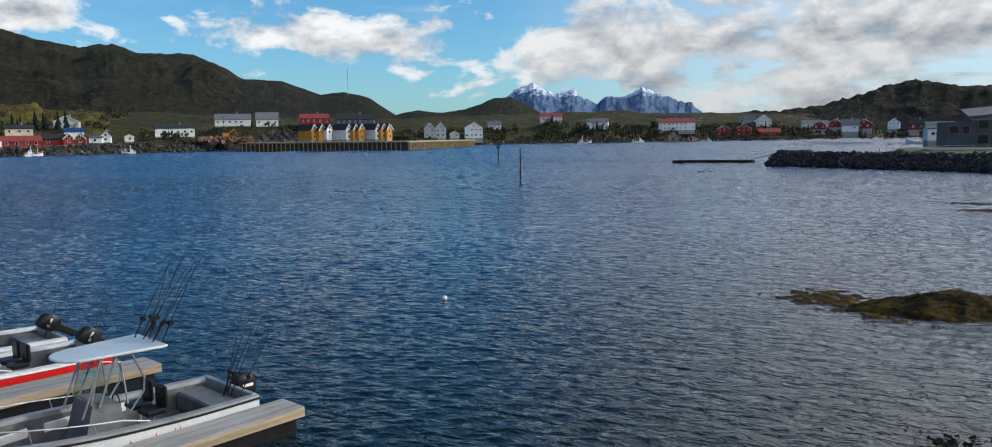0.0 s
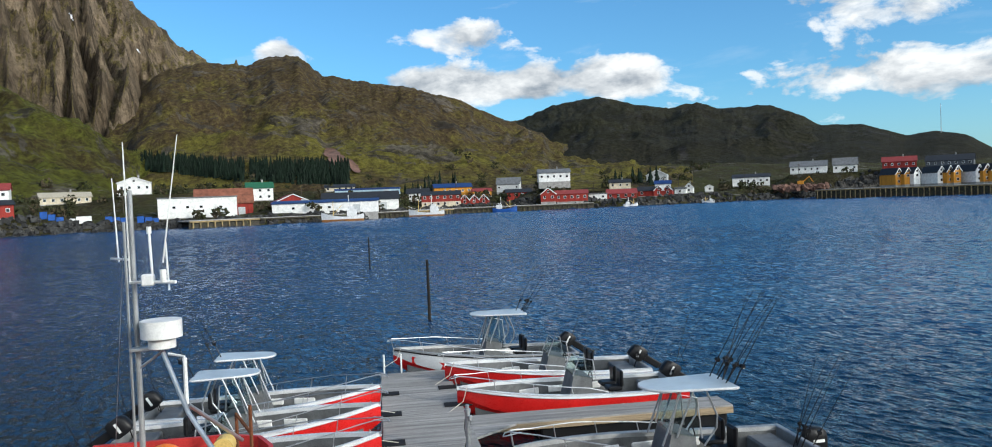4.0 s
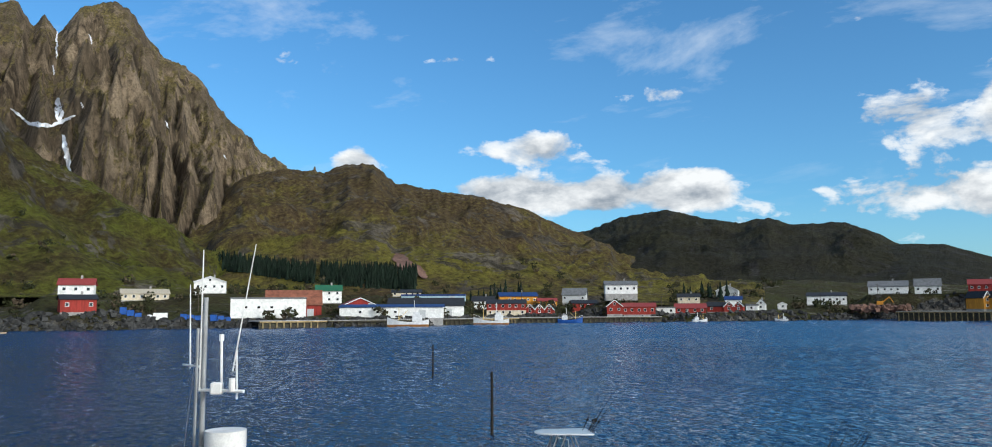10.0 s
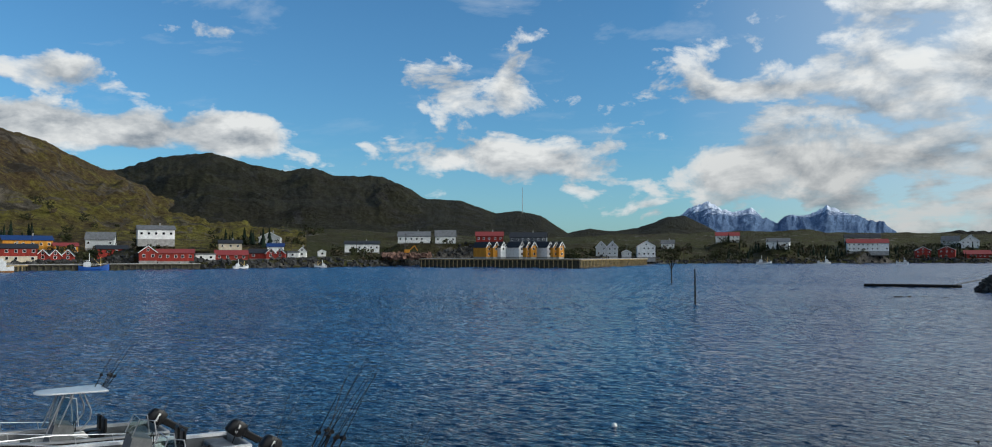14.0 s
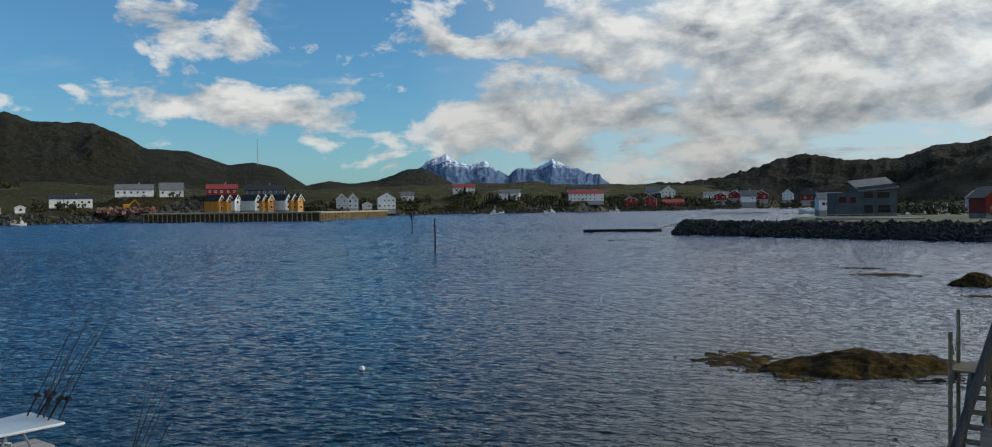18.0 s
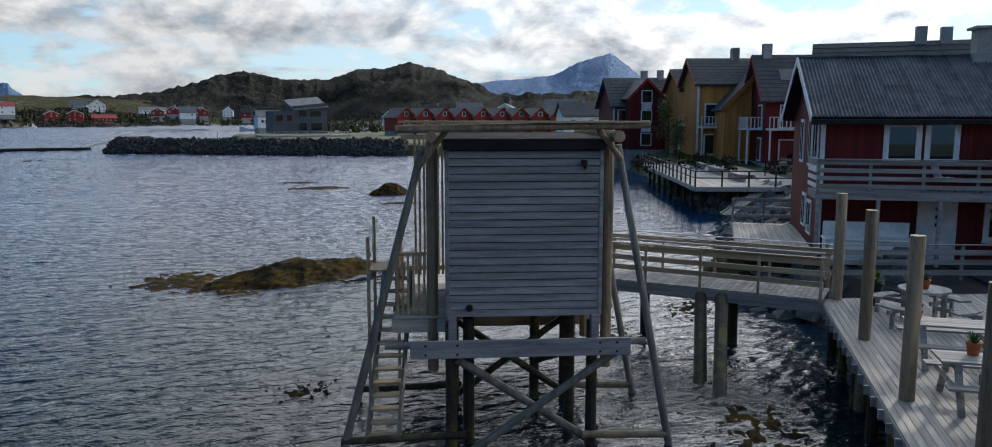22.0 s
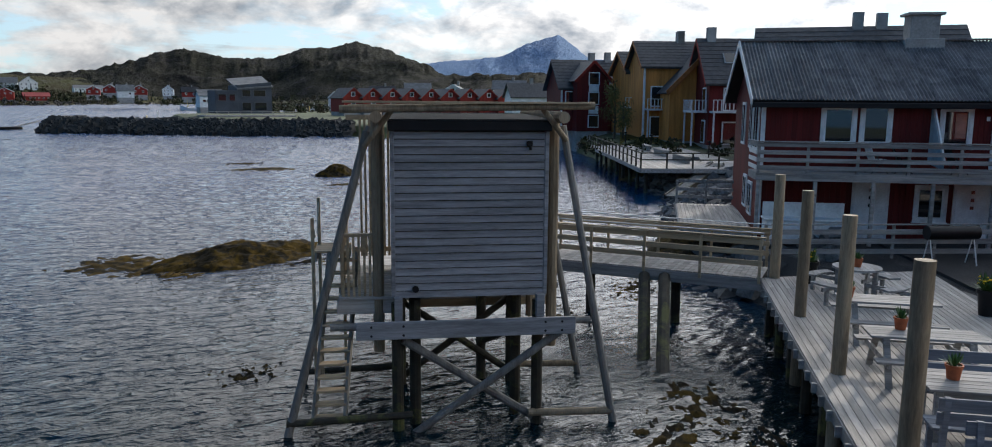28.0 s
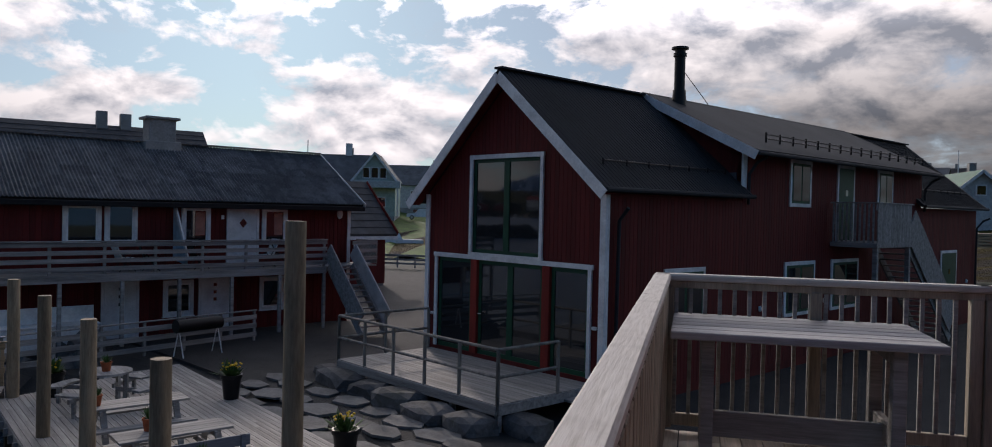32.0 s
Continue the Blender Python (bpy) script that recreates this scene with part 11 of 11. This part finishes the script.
part("lattice", Mesh().tube([(0, 0, 0), (0, 0, 42)], 0.55, 5, 0.35), GALV, t)
# digger and heaps of rubble on the shore
m = Mesh()
for k in range(160):
    az = rg.uniform(17.2, 20.6)
    r = rg.uniform(428, 446)
    m.rock(polar(az, r, 4.5 + rg.uniform(0, 2.2)), (rg.uniform(1.0, 2.6),) * 3, rg)
setting("rubble", m, SCREE, "heaps of brown rubble on the building ground", "rubble", kind="stuff")
t = thing("excavator", pose(*polar(18.9, 432, 6.2), 0, 0, 15), "yellow excavator on the rubble", "excavator")
part("cab", Mesh().box((0, 0, 2.0), (2.8, 2.2, 1.8), ch=0.1), YELLOW, t)
part("tracks", Mesh().box((0, 0, 0.5), (3.6, 2.6, 0.9), ch=0.2), RUBBER, t)
part("boom", Mesh().beam((1.0, 0, 2.2), (4.2, 0, 5.0), 0.4, 0.5).beam((4.2, 0, 5.0), (6.0, 0, 2.2), 0.3, 0.4), YELLOW, t, smooth=None)
# pale rock outcrops above the shore
m = Mesh()
for k in range(150):
    az = rg.choice([rg.uniform(84.5, 89.0), rg.uniform(89.5, 95.5)])
    r = rg.uniform(318, 352)
    m.rock(polar(az, r, float(land_z(az, r)) + rg.uniform(0, 4.5)), (rg.uniform(3, 8), rg.uniform(3, 8), rg.uniform(2.5, 6)), rg)
setting("rock_outcrops", m, OUTCROP, "grey green rock outcrops above the shore", "rocks", kind="stuff")

# ---------------------------------------------------------------- houses, cars and lawn behind the yard
th = village_house("house", -90.9, 124, 4.6, 6.4, 5.8, 4.0, "gable", material("pale_green_wall", (0.42, 0.50, 0.44), 0.7, vary=0.12), ROOF_GREY, turn=-6, depth=11, windows=False, label="pale green gabled house with a white balcony")
for x, w in ((-1.3, 0.9), (0.0, 1.0), (1.3, 0.9)):
    window_set(th, x, 6.7, w, 1.5)
window_set(th, 1.1, 2.2, 1.2, 1.4)
part("balcony", Mesh().box((0.4, -0.9, 4.9), (7.4, 1.8, 1.1), ch=0.04), PALEGREY, th, "pale panelled balcony", smooth=None)
for x in (-2.9, 3.7):
    part("balcony_post", Mesh().box((x, -1.6, 2.2), (0.16, 0.16, 4.4)), TRIM, th, smooth=None)
tw = village_house("house", -88.6, 126, 4.6, 8.0, 5.6, 4.1, "side", PALEGREY, ROOF_GREY, turn=-6, depth=9, windows=False, label="grey roofed wing of the pale green house")
part("chimney", Mesh().box((0.6, 4.5, 10.6), (1.0, 1.0, 2.0)), WHITE, tw, "white chimney with a metal cowl", smooth=None)
village_house("house", -94.4, 150, 6.0, 14.0, 4.6, 3.6, "side", PALEGREY, ROOF_GREY, turn=-6, depth=9, label="grey house with a dark roof behind the yard")
village_house("house", -98.5, 165, 6.0, 12.0, 4.6, 3.4, "side", WHITE, ROOF_BLACK, turn=-4)
ts = village_house("shed", -90.3, 47, 1.4, 3.0, 3.2, 2.7, "side", DARK_RED, TILE, turn=33, depth=6, windows=True, label="dark red shed with a tiled roof beside the yard")
tiled(ts, 3.0, 6, 3.2, 2.7, 8)
part("bargeboard", Mesh().beam((2.05, -0.5, 2.95), (2.05, 3.0, 6.05), 0.05, 0.26), RED, ts, smooth=None)
part("fascia", Mesh().box((0, -0.55, 2.72), (4.0, 0.05, 0.2)), TRIM, ts, smooth=None)
gl = Mesh()
xs_, ds_ = np.linspace(-86, -104, 19), np.linspace(72, 160, 15)
gl.add([tuple(polar(float(a), float(d), 1.45 + (float(d) - 72) * 0.045 + 0.25 * math.sin(a * 2.1 + d * 0.3))) for a in xs_ for d in ds_],
       [(i * 15 + j, i * 15 + j + 1, (i + 1) * 15 + j + 1, (i + 1) * 15 + j) for i in range(18) for j in range(14)])
setting("ground_lawn", gl, LAWN, "bright green rising lawn behind the yard", "ground", smooth=60)


def car(az, d, z, turn, paint, label, pickup=False):
    t = thing("pickup" if pickup else "car", pose(*polar(az, d, z), 0, 0, az + turn), label, "car")
    L, W = (5.2, 1.85) if pickup else (4.3, 1.8)
    prof_ = [(-L / 2, 0.45), (L / 2, 0.45), (L / 2, 0.85), (L / 2 - 0.15, 1.0), (L / 2 - 1.3, 1.05), (L / 2 - 1.9, 1.75), (0.0 if pickup else -L / 2 + 0.75, 1.78), (-0.35 if pickup else -L / 2 + 0.1, 1.1), (-L / 2, 1.05)]
    vs = [(x, s * W / 2 * (0.86 if zz > 1.3 else 1.0), zz) for s in (-1, 1) for x, zz in prof_]
    n_ = len(prof_)
    part("body", Mesh().add(vs, [tuple(range(n_)), tuple(range(n_, 2 * n_))[::-1]] + [(i, n_ + i, n_ + (i + 1) % n_, (i + 1) % n_) for i in range(n_)]), paint, t, smooth=25)
    part("side_glass", Mesh().box((0.35 if pickup else 0.0, -W / 2 * 0.93, 1.42), (1.5 if pickup else 2.2, 0.04, 0.42)), GLASS, t, smooth=None)
    part("windscreen", Mesh().beam((L / 2 - 1.38, 0, 1.12), (L / 2 - 1.88, 0, 1.72), W * 0.8, 0.04, up=(1, 0, 0.5)), GLASS, t, smooth=None)
    part("bumper", Mesh().box((L / 2, 0, 0.55), (0.12, W * 0.95, 0.2), ch=0.03).box((-L / 2, 0, 0.55), (0.12, W * 0.95, 0.2), ch=0.03), BLACK_PLASTIC, t)
    part("headlight", Mesh().box((L / 2, -0.65, 0.85), (0.06, 0.35, 0.16), ch=0.02), WHITE_PLASTIC, t)
    part("headlight", Mesh().box((L / 2, 0.65, 0.85), (0.06, 0.35, 0.16), ch=0.02), WHITE_PLASTIC, t)
    part("tail_light", Mesh().box((-L / 2, -0.75, 0.9), (0.06, 0.2, 0.25), ch=0.02), CAR_RED, t)
    for x in (-L * 0.31, L * 0.31):
        for s in (-1, 1):
            w_ = part("wheel", Mesh().tube([(x, s * (W / 2 - 0.22), 0.36), (x, s * (W / 2 + 0.01), 0.36)], 0.36, 16), RUBBER, t)
            part("rim", Mesh().tube([(x, s * (W / 2 - 0.05), 0.36), (x, s * (W / 2 + 0.02), 0.36)], 0.22, 12), ALU, w_)


car(-92.7, 86, 1.45, 185, CAR_WHITE, "white pickup parked behind the yard", True)
car(-91.2, 90, 1.45, 190, CAR_BLUE, "blue grey car parked beside the pickup")
car(-94.2, 128, 4.1, 180, CAR_WHITE, "white car parked before the grey house")
car(-95.8, 132, 4.3, 175, CAR_WHITE, "white car parked before the grey house")
fa2, fb2 = polar(-90.2, 62), polar(-96.5, 60)
t = thing("fence", pose(fa2.x, fa2.y, 1.36, 0, 0, math.degrees(math.atan2(fb2.y - fa2.y, fb2.x - fa2.x))), "weathered rail fence at the end of the yard", "fence")
FL2 = (fb2 - fa2).length
for z_ in (0.3, 0.6, 0.92):
    part("rail_board", Mesh().box((FL2 / 2, 0, z_), (FL2, 0.04, 0.14)), WOOD_GREY, t, smooth=None)
for k in range(6):
    part("post", Mesh().box((k * FL2 / 5, 0.05, 0.5), (0.1, 0.1, 1.05)), WOOD_GREY, t, smooth=None)

# beyond the far end of the hall: houses, masts and a stack of lumber
village_house("house", -131.2, 95, 3.0, 7.0, 5.0, 3.0, "gable", PALEGREY, ROOF_GREEN, turn=20, depth=10, label="pale gabled house with a green roof behind the hall")
village_house("house", -128.0, 190, 11.0, 9.0, 4.0, 2.0, "side", WHITE, ROOF_GREY)
village_house("house", -129.6, 210, 12.0, 8.0, 4.0, 2.0, "side", WHITE, ROOF_BLACK)
for az, h in ((-127.0, 9), (-128.3, 7), (-130.0, 10)):
    t = thing("radio_mast", pose(*polar(az, 170, 9.0)), "thin white mast above the houses", "mast", "thin masts")
    part("pole", Mesh().tube([(0, 0, 0), (0, 0, h)], 0.12, 6, 0.06), WHITE_PLASTIC, t)
q = polar(-130.6, 70, 1.4)
t = thing("lumber_stack", pose(q.x, q.y, q.z, 0, 0, 50), "stack of pale sawn lumber behind the hall", "lumber")
for i in range(5):
    for j in range(6):
        part("board", Mesh().box((0, -1.2 + j * 0.45, 2.6 + i * 0.22), (5.0, 0.4, 0.16), ch=0.01), WOOD_NEW, t, smooth=None)
part("rack", Mesh().box((-1.8, 0, 1.25), (0.15, 2.6, 2.5)).box((1.8, 0, 1.25), (0.15, 2.6, 2.5)), WOOD_GREY, t, smooth=None)
